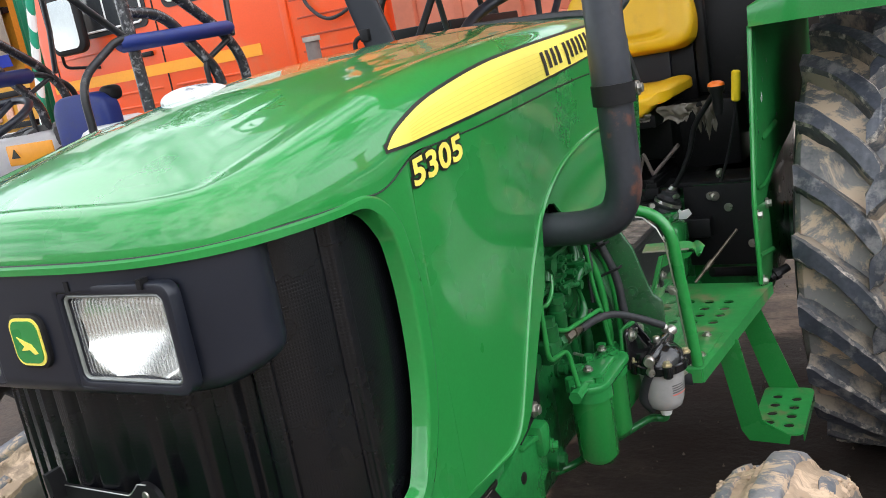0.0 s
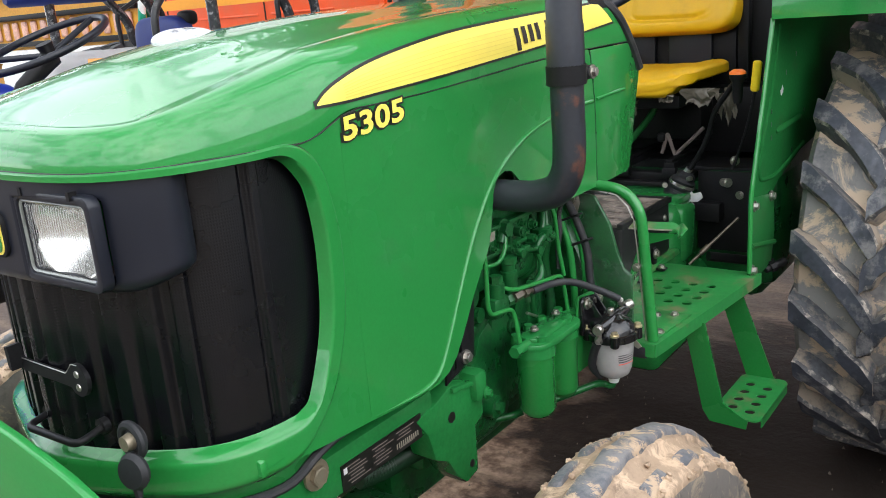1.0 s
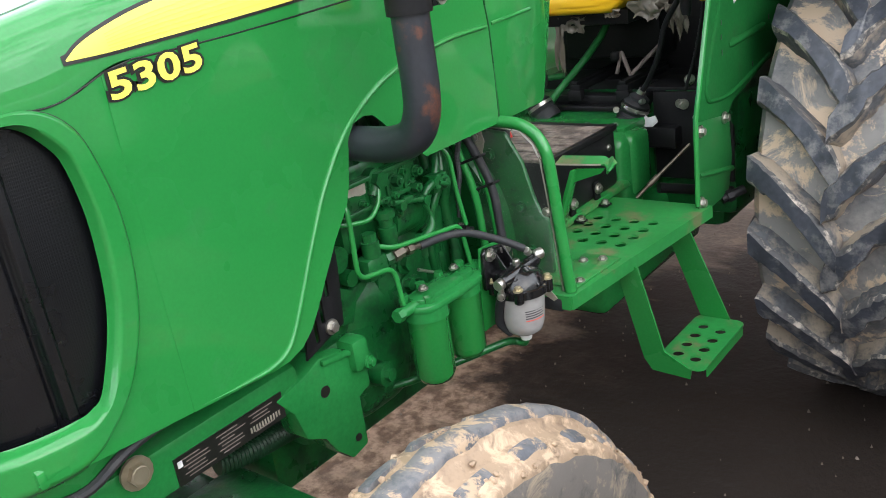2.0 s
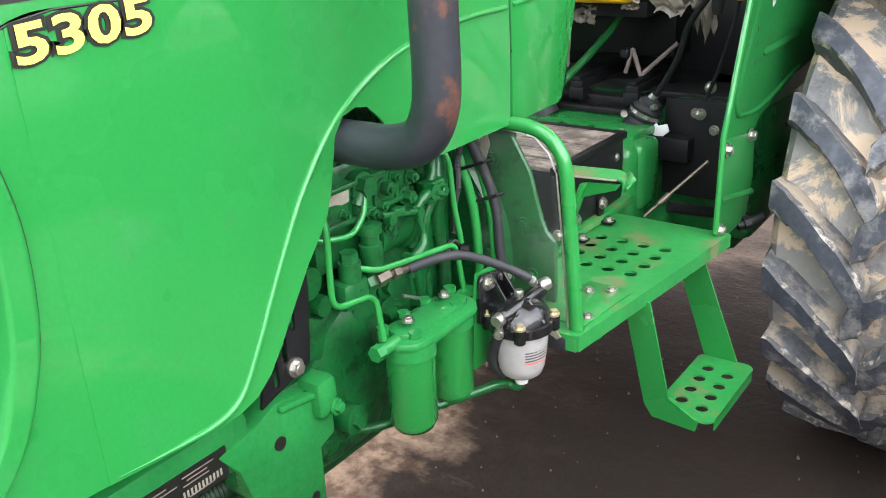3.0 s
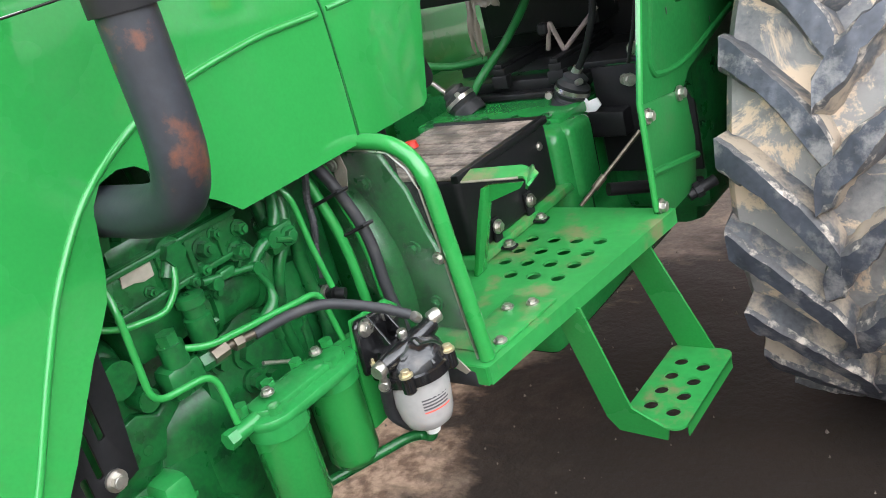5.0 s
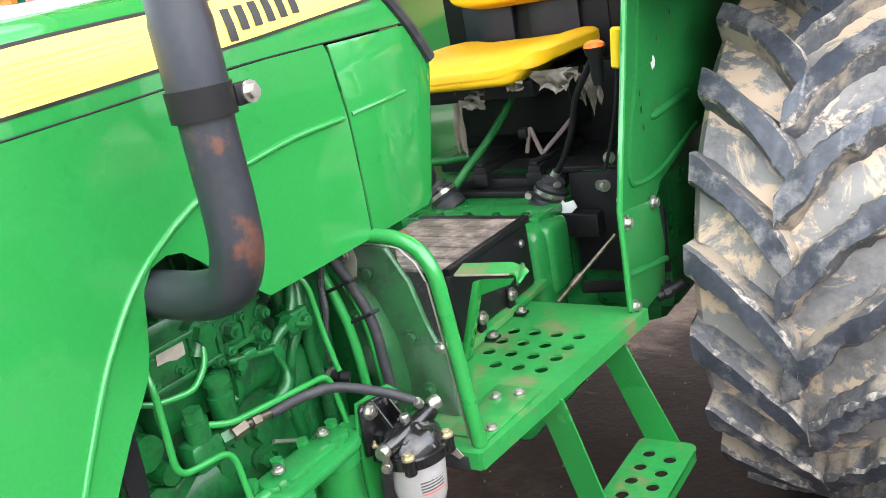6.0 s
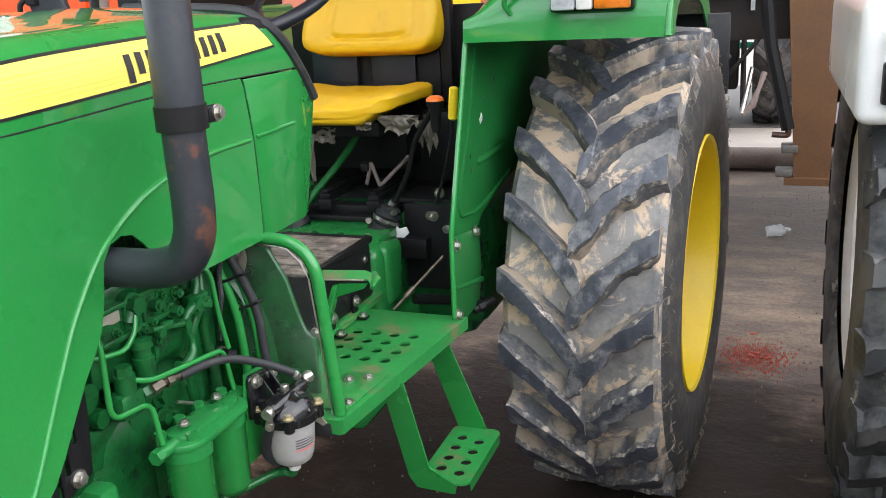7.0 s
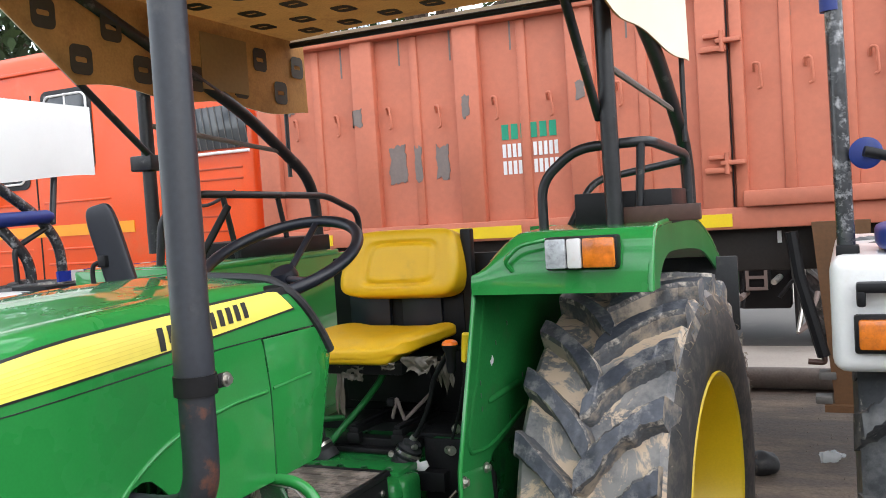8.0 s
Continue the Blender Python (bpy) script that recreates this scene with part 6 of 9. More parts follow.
# fuel filter with clear bowl
part("filter_bracket", slab([(0.938, 0.70), (1.045, 0.70), (1.045, 0.835), (1.026, 0.853), (0.955, 0.858), (0.944, 0.80)], "x", 0.312, 0.318, 0.001), GREEN, engine, "green filter bracket")
FX0, FY0 = 0.373, 0.988
ff = part("fuel_filter", lathe([(0.0, 0.046), (0.012, 0.046), (0.018, 0.043), (0.024, 0.040), (0.034, 0.036), (0.043, 0.026), (0.047, 0.012), (0.0505, 0.010), (0.0505, -0.004), (0.046, -0.006)], 36, pose(FX0, FY0, 0.776)), GLOSS_BLACK, tractor, "fuel filter with a black head and milky bowl", 40)
part("mount_plate", slab([(0.944, 0.780), (1.040, 0.776), (1.040, 0.826), (1.026, 0.847), (0.956, 0.859), (0.948, 0.852)], "x", 0.320, 0.330, 0.004), GLOSS_BLACK, ff, "black mounting plate")
part("neck", box((0.326, 0.958, 0.780), (0.366, 1.016, 0.812), 0.010), GLOSS_BLACK, ff)
part("cross_tube", tube([(0.370, 0.938, 0.806), (0.372, 0.946, 0.807), (0.381, 1.026, 0.815), (0.382, 1.034, 0.816)], [0.0115, 0.0135, 0.0135, 0.0115], 16), GLOSS_BLACK, ff)
for y in (0.972, 1.000):
    part("fin", slab([(0.329, 0.795), (0.366, 0.806), (0.360, 0.814), (0.329, 0.858)], "y", y, y + 0.004, 0.001), GLOSS_BLACK, ff)
for a in (-100, -10, 80, 170):
    th = radians(a)
    part("head_rib", tube([(FX0 + 0.016 * math.cos(th), FY0 + 0.016 * math.sin(th), 0.819), (FX0 + 0.046 * math.cos(th), FY0 + 0.046 * math.sin(th), 0.791)], 0.004, 8), GLOSS_BLACK, ff)
part("bowl", lathe([(0, -0.088), (0.012, -0.088), (0.024, -0.0855), (0.0325, -0.079), (0.037, -0.066), (0.0395, -0.046), (0.0418, -0.02), (0.0425, -0.004)], 36, pose(FX0, FY0, 0.775)), BOWL, ff, "milky plastic bowl with printed caution", 50)
part("drain_screw", lathe([(0, -0.103), (0.010, -0.102), (0.012, -0.094), (0.012, -0.084)], 12, pose(FX0, FY0, 0.775)), WHITE_PAINT, ff)
for a in (-60, 30, 120, 210):
    c, s = math.cos(radians(a)), math.sin(radians(a))
    p = (FX0 + 0.050 * c, FY0 + 0.050 * s, 0.786)
    part("screw_lug", tube([(p[0], p[1], 0.766), (p[0], p[1], 0.769), (p[0], p[1], 0.792)], [0.006, 0.0092, 0.0092], 12), GLOSS_BLACK, ff)
    part("screw", bolt((p[0], p[1], 0.792), (0, 0, 1), 0.0062, 0.008), PALE_BRASS, ff)
for p, w, r in (((0.331, 1.011, 0.8405), (1, 0, 0), 0.0084), ((0.331, 0.963, 0.845), (1, 0, 0), 0.0084)):
    part("bolt", bolt(p, w, r, 0.009), STEEL, ff)
for a, b, r in (((0.369, 0.942, 0.806), (0.3715, 0.922, 0.806), 0.0105), ((0.372, 0.930, 0.808), (0.372, 0.930, 0.780), 0.0055), ((0.366, 0.938, 0.783), (0.374, 0.924, 0.784), 0.0078), ((0.372, 0.985, 0.822), (0.372, 0.985, 0.834), 0.007), ((0.381, 1.030, 0.823), (0.390, 1.046, 0.827), 0.0105), ((0.382, 1.012, 0.836), (0.386, 1.0, 0.848), 0.007)):
    part("banjo_fitting", tube([a, Vector(a).lerp(Vector(b), 0.15), Vector(a).lerp(Vector(b), 0.85), b], [0.8 * r, r, r, 0.8 * r], 12), STEEL, ff)
part("bowl_hose", tube(curve([(0.366, 0.935, 0.776), (0.352, 0.945, 0.75), (0.342, 0.955, 0.715), (0.352, 0.972, 0.688)], 6), 0.0085, 10), RUBBER, ff)


part("torn_flap", slab([(0.352, 0.742), (0.385, 0.748), (0.404, 0.728), (0.396, 0.722), (0.372, 0.734)], "y", 1.058, 1.060), WORN_PLATE, ff, "torn pale plastic flap")


def bowl_text():
    """Printed caution wrapped on the bowl."""
    def wrap(bm):
        for v in bm.verts:
            a = radians(-20) + v.co.x / 0.0415
            r = 0.0418 + v.co.z
            v.co = Vector((0.372 + r * math.cos(a), 0.988 + r * math.sin(a), 0.775 + v.co.y))
        return bm
    part("print", wrap(lettering("CAUTION", 0.0080, 0.0001, pose(-0.019, -0.025, 0), 0.0003, 1.2)), PRINT_GREY, ff, "printed caution")
    for k in range(5):
        bar = grid(10, 1, lambda u, v, k=k: (-0.021 + (0.040 - 0.003 * (k % 2)) * u, -0.0312 - 0.0046 * k + 0.0022 * v, 0))
        part("print_bar", wrap(bar), PRINT_GREY if k < 4 else PRINT_RED, ff)


PRINT_GREY = material("grey_print", (0.07, 0.065, 0.07), 0.5, bump=0)
PRINT_RED = material("red_print", (0.75, 0.12, 0.09), 0.5, bump=0)
bowl_text()
# black slotted bracket behind the flank
slotted = part("slotted_plate", slab([(0.553, 0.825), (0.640, 0.850), (0.650, 0.94), (0.652, 1.01), (0.600, 0.965), (0.57, 0.90)], "x", 0.272, 0.277, 0.001, holes=[rounded((0.596, 0.868), (0.604, 0.925), 0.0035), rounded((0.614, 0.905), (0.622, 0.965), 0.0035), rounded((0.578, 0.842), (0.586, 0.88), 0.0035)]), BLACK, tractor, "black slotted plate with a bright bolt")
part("bolt", bolt((0.278, 0.612, 0.857), (1, 0, 0), 0.0085, 0.010), STEEL, slotted)
# hoses beside the guard and the clutch housing
part("bay_pipe", tube(curve([(0.235, 0.905, 0.905), (0.242, 0.918, 0.962), (0.246, 0.948, 1.006), (0.225, 0.975, 1.06)], 6), 0.0085, 12), CAST, engine)
part("bay_pipe", tube(curve([(0.230, 0.925, 0.815), (0.232, 0.920, 0.87), (0.240, 0.930, 0.935), (0.246, 0.960, 0.99), (0.23, 0.985, 1.06)], 6), 0.0085, 12), CAST, engine)
part("pipe_saddle", join(box((0.238, 0.918, 0.968), (0.262, 0.962, 1.002), 0.004), bolt((0.262, 0.948, 0.984), (1, 0, 0), 0.009, 0.010)), CAST, engine)
part("stub", join(tube([(0.21, 0.930, 0.80), (0.21, 0.930, 0.86)], 0.024, 18), tube([(0.21, 0.930, 0.85), (0.21, 0.930, 0.868)], 0.029, 18)), CAST, engine)
part("bell_housing", lathe([(0, 0), (0.20, 0.0), (0.255, 0.005), (0.262, 0.02), (0.262, 0.05), (0.24, 0.06), (0.215, 0.09), (0.12, 0.16), (0.075, 0.22), (0.07, 0.5)], 48, Matrix.Translation((0.0, 1.105, 0.80)) @ pose(0, 0, 0, -90)), CAST, tractor, "green clutch housing", 40)
for k in range(8):
    a = radians(-60 + 22 * k)
    part("housing_bolt", bolt((0.245 * math.cos(a), 1.104, 0.80 + 0.245 * math.sin(a)), (0, -1, 0), 0.009, 0.010), CAST, engine)
clutch = slab([(0.16, 0.735), (0.345, 0.735), (0.344, 0.848), (0.326, 0.863), (0.312, 0.90), (0.296, 0.961), (0.281, 0.986), (0.262, 1.02), (0.16, 1.03)], "y", 1.145, 1.158, 0.005)
part("clutch_cover", clutch, CAST, engine, "green clutch housing cover", 40)
for x, z in ((0.30, 0.78), (0.285, 0.87), (0.225, 0.975)):
    part("housing_bolt", bolt((x, 1.144, z), (0, -1, 0), 0.008, 0.009), CAST, engine)
part("hose", tube(curve([(0.21, 1.03, 1.085), (0.245, 1.045, 1.04), (0.268, 1.060, 0.975), (0.283, 1.064, 0.92), (0.290, 1.062, 0.85), (0.302, 1.062, 0.775), (0.31, 1.06, 0.72)], 7), 0.0085, 12), RUBBER, engine, "dusty black hose")
for x0, y0 in ((0.243, 1.035), (0.262, 1.055)):
    part("hydraulic_pipe", tube(bend([(x0 - 0.04, y0 - 0.01, 1.08), (x0 - 0.02, y0, 1.04), (x0 + 0.012, y0 + 0.01, 0.93), (x0 + 0.018, y0 + 0.012, 0.78), (x0 - 0.02, y0 + 0.01, 0.68)], 0.05), 0.0078, 10), GREEN, engine)
part("loom", tube([(0.255 + 0.002 * math.sin(k * 0.3), 1.015 - 0.0006 * k, 1.06 - 0.0032 * k) for k in range(50)], [0.0045 + 0.0012 * (k % 2) for k in range(50)], 8), RUBBER, engine, "ribbed black cable loom")
for p in ((0.262, 1.045, 1.0), (0.277, 1.058, 0.945)):
    part("cable_tie", tube([(p[0] - 0.03, p[1] - 0.015, p[2] - 0.012), (p[0] + 0.014, p[1] - 0.004, p[2] + 0.004), (p[0] + 0.016, p[1] + 0.012, p[2] + 0.004)], 0.0028, 6), BLACK, engine)
for x, y in ((0.19, 0.945), (0.205, 0.975)):
    part("water_pipe", tube(curve([(x + 0.03, y, 1.06), (x + 0.035, y + 0.005, 0.99), (x + 0.02, y + 0.01, 0.92), (x + 0.03, y + 0.01, 0.83), (x + 0.03, y, 0.78)], 6), 0.0105, 12), CAST, engine)
part("pipe_clip", box((0.205, 0.94, 0.985), (0.25, 0.99, 1.01), 0.005), CAST, engine)
# black sheet added behind the engine for the darkness inside the bay
part("bay_shade_sheet", box((-0.25, 1.20, 0.95), (0.23, 1.215, 1.40), 0.003), BLACK, tractor)

# ---- footwell ----
BX0, BX1, BY0, BY1, BZT = -0.035, 0.230, 1.345, 1.648, 0.900
battery = part("battery_box", box((BX0, BY0, 0.752), (BX1, BY1, BZT - 0.006), 0.012, 3), SCUFFED, tractor, "black battery box with a weathered ribbed lid")
for k in range(15):
    y = BY0 + 0.004 + 0.0198 * k
    part("lid_rib", box((BX0 + 0.004, y, BZT - 0.008), (BX1 - 0.006 - 0.004 * (k % 2), y + 0.0180, BZT - 0.001 * (k % 3)), 0.0015), WEATHERED, battery, "")
part("lid_rim", join(box((BX1 - 0.012, BY0, BZT - 0.012), (BX1 + 0.004, BY1 + 0.004, BZT + 0.003), 0.003), box((BX0, BY1 - 0.008, BZT - 0.012), (BX1 - 0.013, BY1 + 0.004, BZT + 0.002), 0.003)), SCUFFED, battery, "scuffed black lid rim")
part("terminal_cap", lathe([(0, 0.014), (0.012, 0.012), (0.015, 0)], 14, pose(0.012, 1.505, BZT + 0.001)), RED_PLASTIC, battery, "red cap")
part("side_screw", bolt((BX1, 1.61, 0.855), (1, 0, 0), 0.006, 0.005), STEEL, battery)
part("tray", slab([(BY0 - 0.02, 0.736), (BY1 + 0.04, 0.736), (BY1 + 0.03, 0.7525), (BY0 - 0.01, 0.7525)], "x", BX0 - 0.01, BX1 + 0.012, 0.003), GREEN_WORN, battery, "green battery tray")
for x, y in ((0.236, 1.415), (0.236, 1.530)):
    clip = part("hold_down", join(box((x - 0.005, y - 0.011, 0.738), (x + 0.002, y + 0.011, 0.795), 0.002), box((x - 0.006, y - 0.011, 0.7375), (x + 0.030, y + 0.011, 0.743), 0.002)), BLACK, battery, "black hold-down bracket")
    part("bolt", bolt((x + 0.002, y, 0.779), (1, 0, 0), 0.009, 0.009), STEEL, clip)
    part("bolt", bolt((x + 0.018, y, 0.744), (0, 0, 1), 0.0075, 0.008), STEEL, clip)


def pedal_pad():
    """A narrow pressed plate that leans back, its end turned up in a lobe."""
    def fn(u, v):
        x = 0.262 + 0.132 * u
        lobe = smooth01(0.80, 0.92, u)
        z = 0.902 + 0.008 * v + 0.018 * lobe * (v - 0.75) - 0.006 * math.exp(-((u - 0.78) / 0.05) ** 2) * v
        y = 1.318 + 0.032 * v + 0.020 * u - 0.028 * smooth01(0.82, 1.0, u)
        if u > 0.93:
            z += (0.5 - v) * 0.020 * (u - 0.93) / 0.07
        return (x, y, z)
    return sheet_thick(grid(26, 6, fn), 0.004)


pedal = part("pedal", pedal_pad(), GREEN_WORN, tractor, "green pedal with a punched tread")
part("worn_edge", tube([(0.262 + 0.100 * k / 8, 1.317 + 0.015 * k / 8, 0.9035) for k in range(9)], 0.0022, 6), WORN_PLATE, pedal, "bare worn edge")
for k in range(12):
    x, j = 0.274 + 0.0165 * (k % 6), k // 6
    part("tread_hole", tube([(x, 1.328 + 0.012 * j + 0.0025 * (k % 6), 0.905 + 0.003 * j), (x, 1.328 + 0.012 * j + 0.0025 * (k % 6), 0.9065 + 0.003 * j)], 0.0030, 8), PRIMER, pedal)
pedal_arm = part("pedal_arm", join(slab([(1.318, 0.892), (1.340, 0.892), (1.342, 0.86), (1.338, 0.735), (1.308, 0.735), (1.312, 0.84)], "x", 0.0, 0.010, 0.002), slab([(0.010, 0.893), (0.075, 0.897), (0.068, 0.886), (0.010, 0.862)], "y", 1.330, 1.335)), GREEN, pedal)
for v in pedal_arm.data.vertices:
    v.co.x += 0.296 - 0.33 * max(0.0, 0.892 - v.co.z)

gearbox = part("gearbox", box((-0.14, 1.735, 0.50), (0.205, 2.0, 0.862), 0.02, 3), GREEN_CAST2, tractor, "green gearbox housing with bolted cover")
part("top_cover", box((-0.155, 1.725, 0.845), (0.215, 1.90, 0.872), 0.008), GREEN_CAST2, gearbox)
part("front_case", join(box((-0.02, 1.665, 0.50), (0.238, 1.78, 0.862), 0.03, 3), box((0.0, 1.40, 0.50), (0.20, 1.70, 0.72), 0.03, 3)), GREEN_CAST2, gearbox)
part("lower_case", box((-0.20, 1.5, 0.45), (0.25, 2.1, 0.66), 0.03, 3), GREEN_CAST2, gearbox)
part("side_boss", box((0.16, 1.70, 0.70), (0.25, 1.80, 0.86), 0.02, 3), GREEN_CAST2, gearbox)
for k in range(5):
    part("cover_bolt", bolt((-0.12 + 0.075 * k, 1.735, 0.873), (0, 0, 1), 0.008, 0.007), CAST, gearbox)
    part("cover_lug", box((-0.13 + 0.075 * k, 1.715, 0.835), (-0.105 + 0.075 * k, 1.735, 0.868), 0.005), CAST, gearbox)


def gaiter(p, way):
    way = Vector(way).normalized()
    pts = [Vector(p) + way * 0.009 * k for k in range(9)]
    g = part("gaiter", tube(pts, [0.036, 0.037, 0.034, 0.038, 0.033, 0.036, 0.026, 0.027, 0.014], 20), RUBBER, gearbox, "black ribbed rubber gaiter")
    part("hose_clip", tube([pts[3] + way * 0.003, pts[4] + way * 0.003], 0.0385, 24, cap=False), STEEL, gearbox, "bright hose clip")
    part("clip_screw", tube([pts[6] + Vector((0.016, -0.020, 0)), pts[6] + Vector((0.028, -0.026, 0.004))], 0.007, 8), STEEL, gearbox)
    part("dusty_collar", tube([pts[0] - way * 0.010, pts[0] + way * 0.012], 0.0385, 20), RUBBER, gearbox)
    return g


gaiter((0.172, 1.845, 0.862), (0.35, 0.1, 0.8))
gaiter((-0.072, 1.825, 0.868), (-0.45, 0.0, 0.7))
part("clip_screw", tube([(0.145, 1.82, 0.895), (0.155, 1.80, 0.897)], 0.008, 8), STEEL, gearbox)
part("white_tag", slab([(0.205, 0.846), (0.232, 0.842), (0.250, 0.858), (0.243, 0.874), (0.222, 0.868), (0.212, 0.882)], "y", 1.838, 1.843, 0.001), WHITE_PAINT, gearbox, "torn white plastic tag")
lever = part("gear_lever", tube(curve([(0.195, 1.85, 0.925), (0.222, 1.848, 0.955), (0.262, 1.84, 1.03), (0.285, 1.832, 1.10), (0.330, 1.81, 1.16), (0.358, 1.79, 1.195)], 6), 0.0072, 10), BLACK, tractor, "black gear lever with a bent shaft")
part("lever_foot", tube([(0.193, 1.85, 0.92), (0.208, 1.849, 0.938)], 0.0105, 8), STEEL, lever)
part("knob", lathe([(0.010, -0.075), (0.013, -0.06), (0.014, -0.02), (0.020, -0.012), (0.022, 0.0)], 20, pose(0.361, 1.787, 1.206)), BLACK, lever, "black lever grip")
part("knob_cap", lathe([(0.022, 0), (0.020, 0.007), (0.012, 0.012), (0, 0.013)], 20, pose(0.361, 1.787, 1.206)), ORANGE_CAP, lever, "orange knob cap")
hand = part("hand_lever", tube(curve([(0.345, 1.80, 0.95), (0.375, 1.79, 1.03), (0.398, 1.78, 1.11), (0.408, 1.775, 1.165)], 6), 0.004, 8), BLACK, tractor, "thin lever with a yellow grip")
part("grip", tube([(0.408, 1.775, 1.162), (0.4085, 1.775, 1.166), (0.416, 1.772, 1.236), (0.4165, 1.772, 1.240)], [0.007, 0.0115, 0.0115, 0.008], 14), YELLOW, hand, "yellow plastic grip")
part("left_lever", rod((-0.13, 1.83, 0.915), (-0.22, 1.82, 1.0), 0.006), STEEL, gearbox)
part("support_arm", tube(bend([(-0.09, 1.83, 0.87), (-0.052, 1.86, 0.93), (-0.016, 1.95, 0.994), (0.052, 1.95, 1.07), (0.075, 1.97, 1.13)], 0.03), 0.010, 10), DULL_GREEN, tractor, "green seat support arm")
part("support_arm", tube(bend([(-0.30, 1.86, 1.0), (-0.16, 1.90, 0.955), (-0.08, 1.95, 0.955)], 0.05), 0.009, 10), DULL_GREEN, tractor)
# seat slides and mount
for x in (-0.01, 0.135):
    part("seat_slide", join(box((x - 0.016, 1.88, 0.925), (x + 0.016, 2.14, 0.945), 0.003), box((x - 0.010, 1.88, 0.945), (x + 0.010, 2.14, 0.955), 0.002), box((x - 0.02, 1.875, 0.90), (x + 0.02, 1.90, 0.93), 0.003)), BLACK, tractor, "black seat slide")
# The two big black boxes are added to stand in for the dark interior.
part("seat_mount", join(box((-0.10, 1.895, 0.885), (0.20, 1.945, 0.912), 0.004), box((-0.12, 1.87, 0.872), (0.19, 1.90, 0.888), 0.004), box((-0.22, 2.02, 0.60), (0.42, 2.36, 0.93), 0.01), box((-0.22, 2.16, 0.9), (0.34, 2.36, 1.13), 0.01)), BLACK, tractor, "black seat mount")
part("crank", tube(bend([(0.085, 1.95, 0.96), (0.105, 1.945, 1.02), (0.125, 1.95, 0.955), (0.195, 2.0, 1.03)], 0.006), 0.0055, 8), PRIMER, tractor, "grey steel adjuster crank")
part("crank_knob", cushion_shape((0.075, 1.93, 0.995), (0.10, 1.955, 1.022), 3), BLACK, tractor)
part("side_box", box((0.215, 1.83, 0.79), (0.30, 1.90, 0.845), 0.006), BLACK, tractor)
for p in ((0.312, 1.86, 0.90), (0.335, 1.85, 0.965), (0.29, 1.90, 0.80)):
    part("housing_bolt", bolt(p, (0.6, -0.8, 0.1), 0.009, 0.01), STEEL, tractor)
part("rear_housing", join(box((0.22, 1.88, 0.60), (0.44, 2.3, 0.93), 0.03), tube([(0.2, 2.34, 0.665), (0.70, 2.36, 0.66)], 0.095, 24), tube([(-0.17, 2.34, 0.665), (-0.67, 2.36, 0.66)], 0.095, 24), box((-0.40, 1.9, 0.55), (0.40, 2.5, 0.90), 0.04)), CAST, tractor, "green rear axle housing")
footwell_plate = part("footwell_plate", box((0.226, 1.866, 0.70), (0.436, 1.877, 0.93), 0.003), BLACK, tractor, "black plate behind the brake rod")
for p in ((0.30, 0.90), (0.345, 0.865), (0.40, 0.76)):
    part("washer", tube([(p[0], 1.864, p[1]), (p[0], 1.868, p[1])], 0.012, 16), STEEL, footwell_plate)
    part("bolt", bolt((p[0], 1.863, p[1]), (0, -1, 0), 0.007, 0.008), STEEL, footwell_plate)
brake = part("brake_rod", rod((0.395, 1.70, 0.845), (0.30, 1.60, 0.737), 0.004), OILY, tractor, "bright threaded brake rod")
part("turnbuckle", rod((0.338, 1.640, 0.781), (0.322, 1.623, 0.762), 0.007), OILY, brake)
part("link_rod", join(tube([(0.33, 1.66, 0.745), (0.455, 1.80, 0.70)], 0.013, 12), tube([(0.46, 1.72, 0.705), (0.50, 1.76, 0.722)], 0.011, 12), tube([(0.47, 1.73, 0.71), (0.48, 1.738, 0.714)], 0.016, 8)), BLACK, tractor, "black greasy link rod")
part("black_plate", box((0.19, 1.90, 0.92), (0.43, 2.05, 0.935), 0.003), BLACK, tractor)
part("upright_panel", box((-0.30, 2.29, 1.0), (0.44, 2.305, 1.42), 0.004), BLACK, tractor, "dark panel behind the seat")


def torn_film(x, y, z, w, h, seed):
    """A hanging scrap with a slanting torn edge and soft folds."""
    def fn(u, v):
        n = noise.noise(Vector((u * 2 + seed, v * 2, seed))) + 0.4 * noise.noise(Vector((u * 5 + seed, v * 4, seed)))
        long = 0.65 + 0.5 * noise.noise(Vector((u * 2.2, seed, 2))) + 0.12 * noise.noise(Vector((u * 9, seed, 5)))
        return (x + w * (u - 0.5) * (1 - 0.25 * v) + 0.01 * noise.noise(Vector((v * 2, seed, 9))), y + 0.016 * n, z - h * v * max(0.15, long * 1.5))
    return grid(18, 12, fn)


for x, y, z, w, h, s in ((0.235, 1.83, 1.165, 0.085, 0.045, 1), (0.150, 1.82, 1.15, 0.05, 0.022, 4), (0.300, 1.85, 1.15, 0.03, 0.06, 7), (-0.030, 1.86, 1.13, 0.030, 0.15, 9), (0.012, 1.86, 1.13, 0.085, 0.045, 12), (0.325, 1.84, 1.165, 0.035, 0.085, 15), (0.275, 1.835, 1.165, 0.05, 0.035, 18)):
    part("torn_film", torn_film(x, y, z, w, h, s), FILM, tractor, "torn dusty plastic film under the seat", 80)

